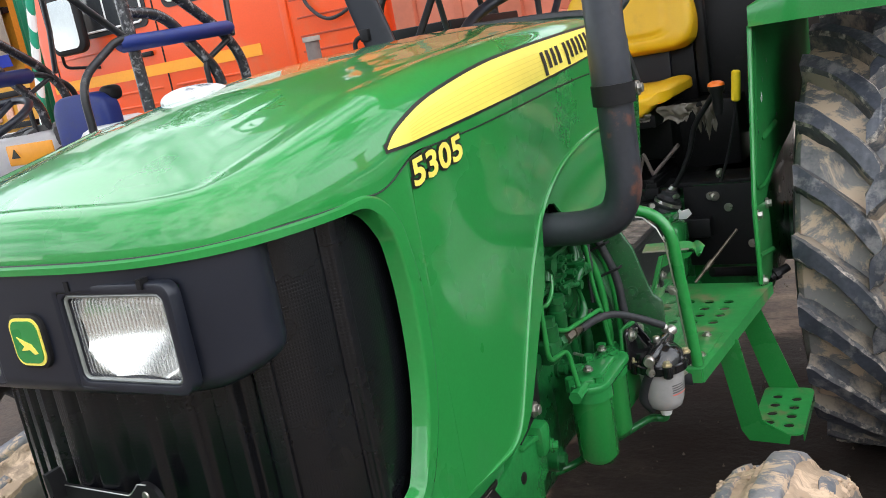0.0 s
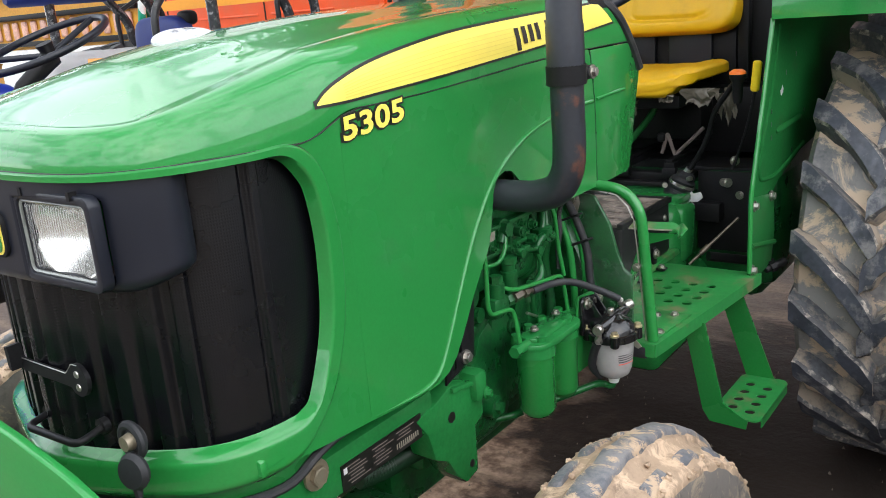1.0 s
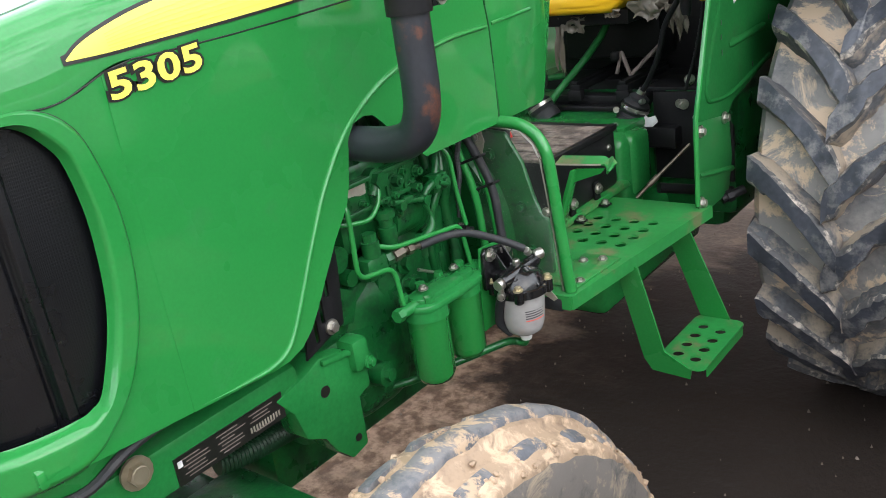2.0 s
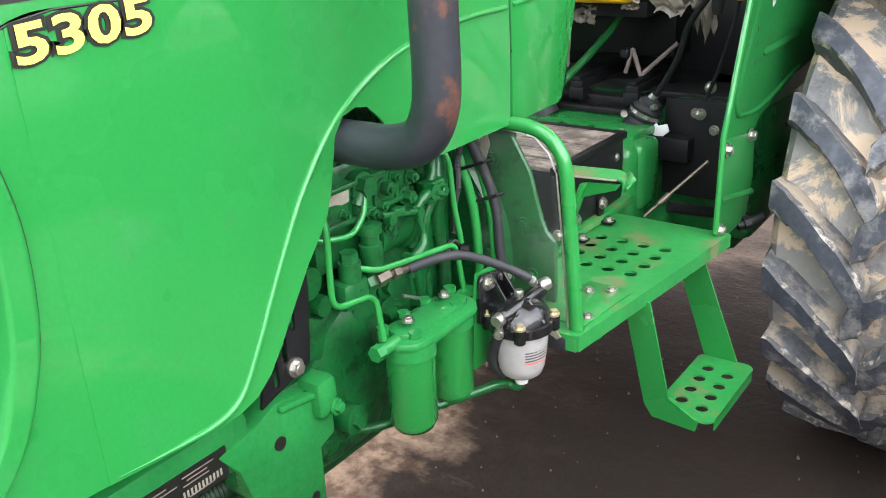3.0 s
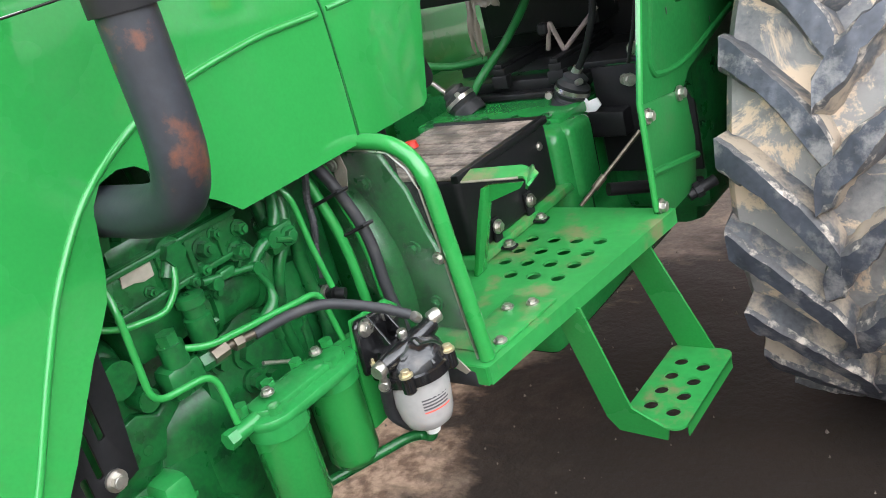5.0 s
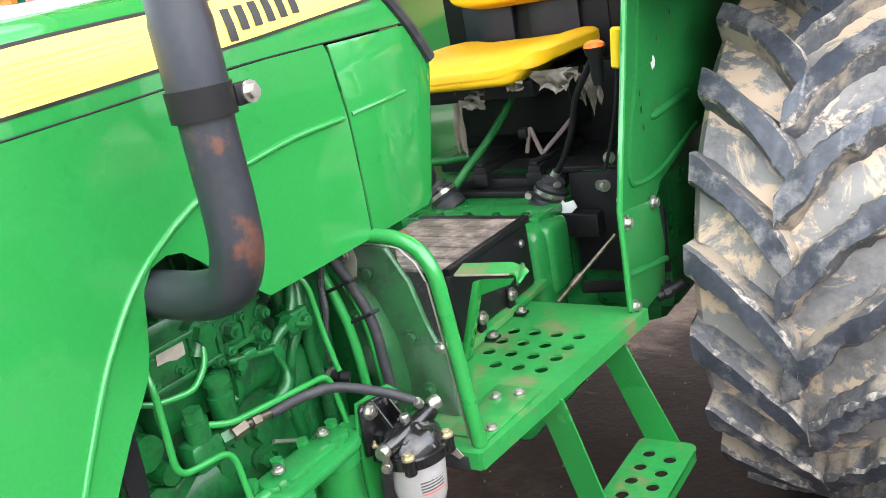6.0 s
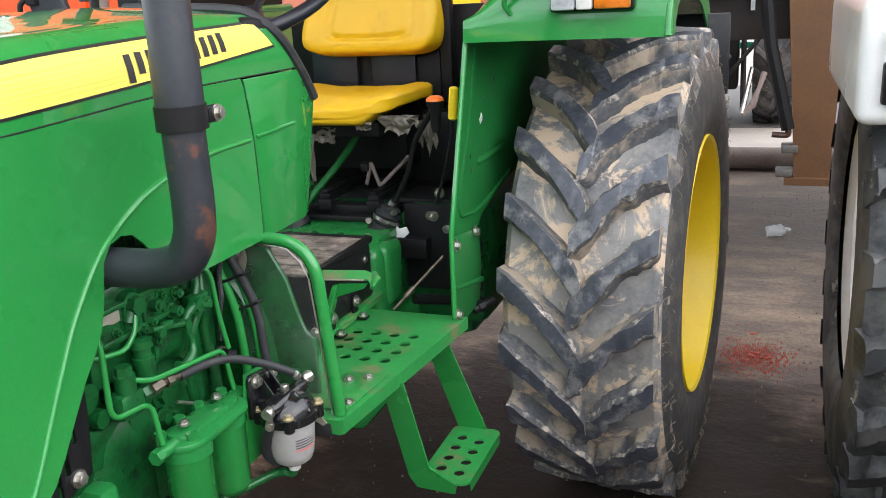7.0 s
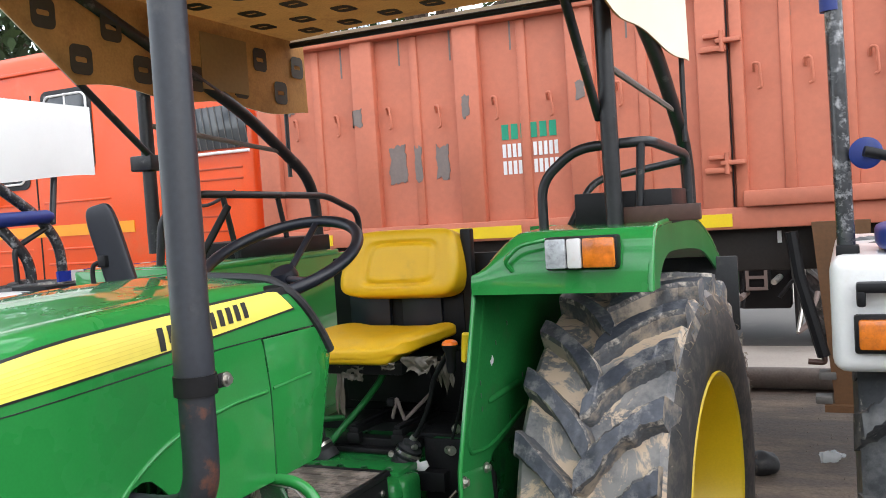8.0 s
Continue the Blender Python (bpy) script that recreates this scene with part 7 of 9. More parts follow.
# mirror on the far side of the hood
mirror = part("mirror", cushion_shape((-0.038, -0.014, -0.136), (0.038, 0.014, 0.136), 5), PLASTIC, tractor, "black rear-view mirror on a wire stalk", 50)
mirror.data.transform(pose(-0.358, 1.36, 1.495, 0, -14, 25))
part("stalk", tube(bend([(-0.385, 1.33, 1.385), (-0.404, 1.33, 1.435), (-0.402, 1.33, 1.478), (-0.372, 1.345, 1.487)], 0.015), 0.006, 8), BLACK, mirror, "black bent stalk")
part("stalk_clamp", box((-0.385, 1.330, 1.470), (-0.360, 1.346, 1.500), 0.003), BLACK, mirror)


# ---- canopy ----
canopy = node("canopy", tractor, (0, 0, 0))
CX0, CX1, CY0, CY1, ROOF, HEM = -0.72, 0.86, 1.22, 2.74, 2.30, 2.00


def roof_sheet(drop):
    def fn(u, v):
        x, y = CX0 + (CX1 - CX0) * u, CY0 + (CY1 - CY0) * v
        sag = 0.012 * math.sin(u * math.pi * 3) * math.sin(v * math.pi * 2)
        return (x, y, ROOF - drop + sag + 0.02 * math.sin(u * math.pi))
    return grid(24, 24, fn)


part("roof_cloth", roof_sheet(0), CREAM, canopy, "cream outer canopy cloth", 80)
part("roof_lining", roof_sheet(0.006), LINING, canopy, "brown printed canopy lining", 80)


def valance(side, off, mat, name):
    x = CX0 + off if side < 0 else CX1 - off
    def fn(u, v):
        y0 = CY0 + (0.40 if side < 0 else 0.0) * v
        y = y0 + (CY1 + (0.09 if side < 0 else 0.0) - y0) * u
        return (x + 0.01 * math.sin(u * 9) * v, y, ROOF - 0.004 - (ROOF - HEM) * v + 0.012 * math.sin(u * 14) * v)
    return part(name, grid(30, 6, fn), mat, canopy, "", 80)


valance(-1, 0.0, CREAM, "valance")
valance(-1, 0.005, LINING, "valance_lining")
valance(1, 0.0, CREAM_LIT, "valance")
valance(1, 0.005, LINING, "valance_lining")


def rear_valance(off, mat, name):
    def fn(u, v):
        return (CX0 + (CX1 - CX0) * u, CY1 - off, ROOF - (0.03 + 0.02 * (1 - min(1, 6 * (1 - u))) ) * v)
    return part(name, grid(20, 2, fn), mat, canopy, "", 80)


rear_valance(0.0, CREAM, "rear_hem")
# dark printed marks on the lining, plain shapes with a pale middle
def printed_mark(x, y):
    u, v = (x - CX0) / (CX1 - CX0), (y - CY0) / (CY1 - CY0)
    z = ROOF - 0.011 + 0.012 * math.sin(u * math.pi * 3) * math.sin(v * math.pi * 2) + 0.02 * math.sin(u * math.pi)
    part("printed_mark", slab(rounded((x - 0.040, y - 0.044), (x + 0.040, y + 0.044), 0.020, 4), "z", z, z + 0.001, 0, holes=[rounded((x - 0.022, y - 0.008), (x + 0.020, y + 0.006), 0.006, 3)]), PRINT_DARK, canopy)


for i in range(9):
    for j in range(8):
        x, y = CX0 + 0.10 + 0.175 * i + (0.0875 if j % 2 else 0), CY0 + 0.10 + 0.185 * j
        if x < CX1 - 0.06 and y < CY1 - 0.06:
            printed_mark(x, y)
for j in range(12):
    y, z = CY0 + 0.16 + 0.125 * j, 2.070 + 0.115 * (j % 2)
    if z > 2.12 or y > CY0 + 0.36:
        part("printed_mark", slab(rounded((y - 0.042, z - 0.044), (y + 0.042, z + 0.044), 0.020, 4), "x", CX0 + 0.018, CX0 + 0.019, 0, holes=[rounded((y - 0.022, z - 0.008), (y + 0.022, z + 0.008), 0.006, 3)]), PRINT_DARK, canopy)
part("patch", box((CX0 + 0.02, 2.16, 2.04), (CX0 + 0.022, 2.42, 2.24)), PATCH, canopy, "sewn brown cloth patch")
# tube frame
for sign in (1, -1):
    xa = 0.785 if sign > 0 else 2 * C - 0.775
    xb = 0.823 if sign > 0 else -0.72
    part("post", tube([(xa, 1.92, 1.48), (xa - sign * 0.005, 1.91, ROOF - 0.02)], 0.022, 14), FRAME_BLACK, canopy, "black tube post with worn paint")
    part("rear_post", tube(bend([(xb, 2.86, 1.42), (xb, 2.85, 1.72), (xb, 2.40, 1.98), (xb, 1.60, 2.28)], 0.14), 0.023, 14), FRAME_BLACK, canopy, "bent black tube post")
    part("strut", tube([(xa - sign * 0.03, 1.93, 1.77), (xa + sign * 0.0, 1.30, ROOF - 0.02)], 0.012, 10), FRAME_BLACK, canopy)
    if sign < 0:
        part("strut_lug", box((xa - 0.045, 1.88, 1.75), (xa + 0.045, 1.95, 1.80), 0.006), FRAME_BLACK, canopy)
    part("brace", tube([(xa, 1.93, 1.90), (xb, 2.62, 1.84)], 0.009, 6), PRIMER, canopy)
    part("roof_bar", tube([(xa, CY0 + 0.02, ROOF - 0.03), (xa, CY1 - 0.02, ROOF - 0.03)], 0.012, 10), FRAME_BLACK, canopy)
    part("hanger", tube([(xb + sign * 0.02, 2.71, ROOF - 0.03), (xb + sign * 0.02, 2.71, 1.74)], 0.009, 8), FRAME_BLACK, canopy)
for y in (CY0 + 0.02, CY1 - 0.02):
    part("roof_bar", tube([(CX0 + 0.02, y, ROOF - 0.03), (CX1 - 0.02, y, ROOF - 0.03)], 0.012, 10), FRAME_BLACK, canopy)


def fender_rail(sign, x_in, x_out, y0, y1):
    pts = [(x_in, y0, 1.47), (x_in, y0, 1.62), (x_in + sign * 0.10, y0, 1.70), (x_out, y0 + 0.02, 1.705), (x_out + sign * 0.03, y1, 1.68), (x_out + sign * 0.03, y1, 1.46)]
    r = part("fender_rail", tube(bend(pts, 0.05), 0.0135, 12), FRAME_BLACK, tractor, "bent black tube rail on the mudguard")
    part("rail_bar", tube([(x_out - sign * 0.02, y0 + 0.02, 1.70), (x_out - sign * 0.035, y0 + 0.02, 1.48)], 0.011, 10), FRAME_BLACK, r)
    part("rail_bar", tube(bend([(x_in, y0 + 0.2, 1.47), (x_in + sign * 0.06, y0 + 0.3, 1.62), (x_out + sign * 0.03, y1, 1.665)], 0.05), 0.011, 10), FRAME_BLACK, r)


fender_rail(1, 0.585, 0.87, 1.95, 2.36)
part("tool_tray", box((0.665, 1.975, 1.49), (0.92, 2.20, 1.58), 0.004), BLACK, tractor, "black metal tool tray on the mudguard")
part("board", box((0.805, 1.93, 1.497), (0.995, 1.955, 1.538), 0.003), RUST_STEEL, tractor, "reddish brown steel strip")
far_rail = part("fender_rail", tube(bend([(-0.52, 2.86, 1.44), (-0.52, 2.86, 1.58), (-0.52, 2.62, 1.65), (-0.52, 1.86, 1.66), (-0.60, 1.80, 1.60), (-0.62, 1.80, 1.43)], 0.06), 0.0125, 12), FRAME_BLACK, tractor, "bent black tube rail on the far mudguard")
for y in (2.0, 2.3):
    part("rail_bar", tube([(-0.52, y, 1.655), (-0.52, y + 0.06, 1.44)], 0.010, 10), FRAME_BLACK, far_rail)
part("far_arm", join(tube([(-0.55, 1.9, 1.45), (-0.50, 2.0, 1.62)], 0.012, 10), box((-0.75, 2.05, 1.44), (-0.50, 2.6, 1.50), 0.006)), BLACK, tractor)

# glossy white dome on the hood; its dark reflections are put in the colour
cover_w = tagged(part("glossy_dome", cushion_shape((-0.080, 0.322, 1.404), (0.005, 0.425, 1.441), 2.2), WHITE_GLOSS), "glossy white dome on the green hood, dark reflections painted as streaks", "plastic cover")

CONCRETE = material("worn_concrete", (0.40, 0.355, 0.31), 0.85, vary=0.2, scale=1.5, fine=60, bump=0.3, stain=(0.2, 0.16, 0.13), amount=0.6, stain_scale=1.2)
BOUNCE_WALL = material("bounce_wall", (0.48, 0.45, 0.40), 0.9, vary=0.15, scale=0.8, fine=30, bump=0.3, stain=(0.26, 0.24, 0.19), amount=0.5, stain_scale=0.7)


# ---- tipper truck behind ----
TR_Y = 4.3


def truck():
    tr = thing("tipper_truck", (-1.0, 5.6, 0), "tipper truck with orange cab and faded salmon steel body", "truck")
    zb, zt = 1.47, 2.66
    body = part("body_side", box((-2.07, TR_Y + 0.05, zb), (3.4, TR_Y + 0.10, zt)), SALMON, tr, "faded salmon steel side wall")
    part("top_rail", box((-2.09, TR_Y - 0.03, zt - 0.06), (3.4, TR_Y + 0.12, zt + 0.02), 0.012), SALMON, body)
    part("bottom_rail", box((-2.09, TR_Y - 0.01, zb - 0.09), (3.4, TR_Y + 0.10, zb + 0.02), 0.008), SALMON, body)
    xs = [-1.99, -1.28, -0.605, 0.055, 0.735, 1.62, 2.30, 3.0]
    for x in xs:
        part("stake", box((x - 0.075, TR_Y, zb), (x + 0.075, TR_Y + 0.06, zt - 0.04), 0.012), SALMON, body)
    part("door_edge", box((0.822, TR_Y + 0.01, zb), (0.885, TR_Y + 0.06, zt - 0.04), 0.010), SALMON, body)
    for x in (-1.63, -0.95, -0.28, 0.38, 1.08, 1.36, 1.9):
        part("crease", box((x - 0.028, TR_Y + 0.034, zb + 0.02), (x + 0.028, TR_Y + 0.06, zt - 0.06), 0.012), SALMON, body)
    for x, z in ((-1.77, 2.13), (-1.47, 2.13), (-1.11, 2.14), (-0.79, 2.12), (-0.435, 2.13), (-0.114, 2.12), (0.268, 2.13), (0.958, 2.14), (1.195, 2.14), (1.479, 2.15)):
        part("hook", tube(bend([(x - 0.03, TR_Y + 0.045, z + 0.02), (x - 0.028, TR_Y + 0.02, z + 0.06), (x, TR_Y + 0.01, z + 0.055), (x + 0.006, TR_Y + 0.015, z - 0.065), (x - 0.012, TR_Y + 0.02, z - 0.07)], 0.018), 0.0075, 8), SALMON, body)
    for x, z, w, h in ((-1.09, 1.85, 0.125, 0.24), (-0.95, 1.86, 0.05, 0.22), (-0.80, 1.845, 0.09, 0.21), (-0.615, 2.15, 0.05, 0.13), (-1.325, 2.155, 0.07, 0.11), (0.053, 2.167, 0.055, 0.10), (-1.83, 2.3, 0.05, 0.15)):
        part("patch", slab([(x + w / 2 * max(-0.8, min(0.8, 1.25 * math.cos(t))) * (1.1 + 0.35 * noise.noise((x * 9, math.cos(t) * 2, math.sin(t) * 2)) + 0.16 * noise.noise((x * 9, math.cos(t) * 9, math.sin(t) * 9))), z + h / 2 * max(-0.85, min(0.85, 1.2 * math.sin(t))) * (1.1 + 0.35 * noise.noise((x * 9 + 5, math.cos(t) * 2, math.sin(t) * 2)) + 0.16 * noise.noise((x * 9 + 3, math.cos(t) * 9, math.sin(t) * 9)))) for t in (math.tau * k / 60 for k in range(60))], "y", {-0.95: TR_Y + 0.030, -1.09: TR_Y + 0.044, -0.80: TR_Y + 0.044, -1.83: TR_Y + 0.044}.get(x, TR_Y - 0.004), TR_Y + 0.0515), PRIMER, body, "rough patch of grey primer")
    # painted writing, kept as plain bars
    for k, (mat, z, h) in enumerate(((SIGN_GREEN, 1.985, 0.085), (WHITE_PAINT, 1.88, 0.075), (WHITE_PAINT, 1.785, 0.075))):
        for i in range(6 if k == 0 else 11):
            step_x, wide = (0.056, 0.040) if k == 0 else (0.0305, 0.020)
            if k and i == 5:
                continue
            part("painted_bar", box((-0.425 + i * step_x, TR_Y + 0.046, z - h / 2), (-0.425 + i * step_x + wide, TR_Y + 0.049, z + h / 2)), mat, body, "painted bar")
    for x0, x1 in ((-2.2, -1.55), (-0.80, -0.32), (0.62, 0.80)):
        part("reflector_strip", box((x0, TR_Y - 0.016, zb - 0.075), (x1, TR_Y - 0.008, zb - 0.01)), YELLOW, body, "yellow reflective strip")
    for x in (-1.45, -1.05, -0.72, -0.35, 0.3, 1.1, 1.4):
        part("rust_run", box((x, TR_Y + 0.047, 2.44 - 0.06 * abs(math.sin(9 * x))), (x + 0.010, TR_Y + 0.0505, 2.60)), PRIMER, body)
    # tail door hinges
    for z in (1.715, 2.32):
        part("hinge", join(box((0.68, TR_Y - 0.03, z - 0.05), (0.81, TR_Y, z - 0.022), 0.006), box((0.70, TR_Y - 0.03, z + 0.018), (0.80, TR_Y, z + 0.040), 0.006), box((0.76, TR_Y - 0.04, z - 0.012), (0.88, TR_Y, z + 0.012), 0.005), rod((0.79, TR_Y - 0.03, z - 0.055), (0.79, TR_Y - 0.03, z + 0.05), 0.012)), SALMON, body)
    part("door_gap", box((0.8110, TR_Y - 0.001, zb), (0.8145, TR_Y + 0.02, zt)), BLACK, body)
    part("door_sill", box((0.86, TR_Y - 0.05, zb + 0.02), (3.4, TR_Y, zb + 0.10), 0.01), SALMON, body)
    part("floor", box((-2.07, TR_Y + 0.1, zb - 0.05), (3.4, TR_Y + 2.3, zb)), SALMON, tr)
    part("far_side", box((-2.07, TR_Y + 2.3, zb), (3.4, TR_Y + 2.36, zt)), SALMON, tr)
    part("chassis", join(box((-4.5, TR_Y + 0.7, 1.15), (3.4, TR_Y + 0.8, 1.40)), box((-4.5, TR_Y + 1.5, 1.15), (3.4, TR_Y + 1.6, 1.40))), BLACK, tr, "black chassis rails")
    # Dark box added for the band of shade under the truck body.
    part("under_shade_box", box((-1.9, TR_Y + 0.12, 1.16), (3.4, TR_Y + 0.24, 1.41), 0.01), UNDER_SHADE, tr, "dark box for the shade under the body")
    part("lamp_stub", box((1.0, TR_Y + 0.08, 1.30), (1.02, TR_Y + 0.10, 1.36)), WHITE_PAINT, tr)
    leg = bmesh.new()
    f = leg.faces.new([leg.verts.new(p) for p in ((1.165, TR_Y - 0.1, 1.40), (1.42, TR_Y - 0.1, 1.40), (1.385, TR_Y - 0.1, 0.53), (1.235, TR_Y - 0.1, 0.53))])
    g = bmesh.ops.extrude_face_region(leg, geom=[f])["geom"]
    bmesh.ops.translate(leg, vec=(0, 0.2, 0), verts=[v for v in g if isinstance(v, bmesh.types.BMVert)])
    stand = part("support_leg", join(leg, box((1.19, TR_Y - 0.14, 0.50), (1.43, TR_Y + 0.14, 0.532))), LEG_RUST, tr, "rusty brown steel support leg")
    for x, z in ((1.17, 0.65), (1.15, 0.534)):
        part("lug", box((x, TR_Y - 0.12, z), (x + 0.075, TR_Y - 0.02, z + 0.035), 0.006), GREY_STEEL, stand)
    part("strap", tube([(1.075, TR_Y - 0.1, 1.36), (1.10, TR_Y - 0.1, 1.15), (1.195, TR_Y - 0.1, 0.76)], 0.03, 8), BLACK, tr, "black hanging strap")
    part("strap_hook", tube(bend([(1.195, TR_Y - 0.1, 0.77), (1.20, TR_Y - 0.1, 0.73), (1.125, TR_Y - 0.1, 0.735)], 0.02), 0.014, 8), RUST_STEEL, tr)
    # cab
    cab = part("cab", cab_shell(), ORANGE, tr, "bright orange cab")
    for x0, x1, z0, z1 in ((-3.93, -3.50, 2.04, 2.58), (-4.95, -4.16, 1.95, 2.50)):
        win = part("cab_window", box((x0, TR_Y - 0.012, z0), (x1, TR_Y + 0.01, z1), 0.01), DARK_GLASS, cab, "dark cab window")
        part("window_rubber", slab(rounded((x0 - 0.03, z0 - 0.03), (x1 + 0.03, z1 + 0.03), 0.06), "y", TR_Y - 0.008, TR_Y + 0.006, 0, holes=[rounded((x0, z0), (x1, z1), 0.05)]), RUBBER, win)
        part("window_trim", tube([(x, TR_Y - 0.014, z) for x, z in rounded((x0 + 0.012, z0 + 0.012), (x1 - 0.012, z1 - 0.012), 0.05)], 0.009, 6, closed=True), WHITE_PAINT, win, "pale inner trim")
        part("slider_bar", box(((x0 + x1) / 2 - 0.008, TR_Y - 0.016, z0), ((x0 + x1) / 2 + 0.008, TR_Y - 0.006, z1), 0.003), WHITE_PAINT, win)
    part("cab_stripe", box((-5.33, TR_Y - 0.006, 1.56), (-3.15, TR_Y + 0.004, 1.64)), ORANGE_STRIPE, cab, "yellow stripe along the cab")
    for x in (-4.07, -5.25):
        part("door_gap", box((x, TR_Y - 0.004, 1.2), (x + 0.012, TR_Y + 0.004, 2.6)), BLACK, cab)
    part("door_handle", box((-4.27, TR_Y - 0.03, 1.705), (-4.16, TR_Y, 1.74), 0.008), BLACK, cab)
    for z in (1.35, 1.46, 1.80):
        for x0, x1 in ((-4.0, -3.35), (-5.2, -4.15)):
            part("pressed_line", box((x0, TR_Y - 0.009, z), (x1, TR_Y + 0.004, z + 0.016), 0.004), ORANGE, cab)
    for z in (1.52, 1.62, 1.74):
        part("groove", box((-2.80, TR_Y - 0.005, z), (-2.35, TR_Y + 0.004, z + 0.012), 0.002), GROOVE, cab)
    part("panel_edge", box((-2.92, TR_Y - 0.022, 1.0), (-2.86, TR_Y + 0.01, 2.6), 0.010), ORANGE, cab)
    part("roof_rail", box((-5.4, TR_Y - 0.02, 2.755), (-2.2, TR_Y + 0.02, 2.78), 0.006), ORANGE, cab)
    part("cab_cable", tube(curve([(-2.72, TR_Y - 0.02, 1.93), (-2.66, TR_Y - 0.04, 1.80), (-2.5, TR_Y - 0.05, 1.70), (-2.25, TR_Y - 0.03, 1.78)], 6), 0.012, 8), RUBBER, cab, "black cable")
    air = part("air_pipe", tube([(-2.50, 4.0, 1.15), (-2.50, 4.0, 1.58)], 0.045, 14), PRIMER, cab, "grey pipe with a pale cap")
    part("cap", tube([(-2.50, 4.0, 1.575), (-2.50, 4.0, 1.605)], 0.056, 14), CONCRETE, air)
    mir = part("wing_mirror", slab(rounded((-4.97, 1.82), (-4.60, 2.26), 0.08), "y", TR_Y - 0.22, TR_Y - 0.16, 0.02), BLACK, cab, "black wing mirror")
    part("mirror_glass", slab(rounded((-4.93, 1.86), (-4.64, 2.22), 0.06), "y", TR_Y - 0.226, TR_Y - 0.219), MIRROR, mir, "silvered glass")
    part("mirror_arm", tube(bend([(-4.9, TR_Y - 0.18, 2.2), (-4.92, TR_Y - 0.16, 2.4), (-5.05, TR_Y, 2.52)], 0.05), 0.014, 8), BLACK, mir)
    part("mirror_arm", tube(bend([(-4.93, TR_Y - 0.18, 1.88), (-4.98, TR_Y - 0.14, 1.74), (-4.75, TR_Y, 1.70)], 0.05), 0.012, 8), BLACK, mir)
    part("window_trim", tube(bend([(-2.62, TR_Y - 0.024, 2.035), (-2.12, TR_Y - 0.024, 2.035)], 0.01), 0.011, 8), WHITE_PAINT, cab, "pale window trim")
    for k in range(9):
        part("guard_wire", tube([(-2.60 + 0.055 * k, TR_Y - 0.026, 2.34), (-2.56 + 0.055 * k, TR_Y - 0.026, 2.06)], 0.003, 5), GREY_STEEL, cab)
    for z in (1.93, 1.86, 1.40):
        part("groove", box((-2.84, TR_Y - 0.005, z), (-2.20, TR_Y + 0.004, z + 0.012), 0.002), GROOVE, cab)
    part("rear_window", box((-2.60, TR_Y - 0.02, 2.06), (-2.14, TR_Y + 0.0, 2.34), 0.01), DARK_GLASS, cab, "dark meshed window")
    for x in (-4.9, -1.6, 2.2):
        wheel = part("wheel", lathe([(0.26, -0.13), (0.48, -0.14), (0.5, -0.1), (0.5, 0.1), (0.48, 0.14), (0.26, 0.13), (0.22, 0.05), (0, 0.05)], 40, Matrix.Translation((x, TR_Y + 0.5, 0.5)) @ pose(0, 0, 0, 90)), TYRE, tr, "dusty truck tyre")
    return tr


def cab_shell():
    bm = box((-5.45, TR_Y, 0.95), (-2.12, TR_Y + 2.3, 2.92), 0.10, 4)
    return bm


MIRROR = material("mirror_glass", (0.75, 0.76, 0.78), 0.05, metal=1.0, vary=0.05, bump=0)
GREY_STEEL = material("grey_steel", (0.10, 0.092, 0.085), 0.6, vary=0.2, scale=12, bump=0.2)
UNDER_SHADE = material("under_body_shade", (0.022, 0.016, 0.013), 0.6, vary=0.3, scale=6, bump=0.3, stain=(0.05, 0.03, 0.02), amount=0.5, stain_scale=4)
LEG_RUST = material("rusty_leg_steel", (0.115, 0.052, 0.018), 0.65, vary=0.25, scale=8, bump=0.3, stain=(0.12, 0.055, 0.03), amount=0.6, stain_scale=6)
SIGN_GREEN = material("green_sign_paint", (0.01, 0.28, 0.16), 0.5, vary=0.1, bump=0)
ORANGE_STRIPE = material("cab_stripe_paint", (0.85, 0.34, 0.015), 0.4, vary=0.06, bump=0)
# Darker cab orange: the grooves' shade painted onto thin strips.
GROOVE = material("groove_shadow_paint", (0.42, 0.05, 0.012), 0.5, vary=0.1, bump=0.05)
DARK_GLASS = material("dark_window_glass", (0.045, 0.05, 0.055), 0.06, vary=0.2, scale=2, bump=0, coat=0.5)
truck()


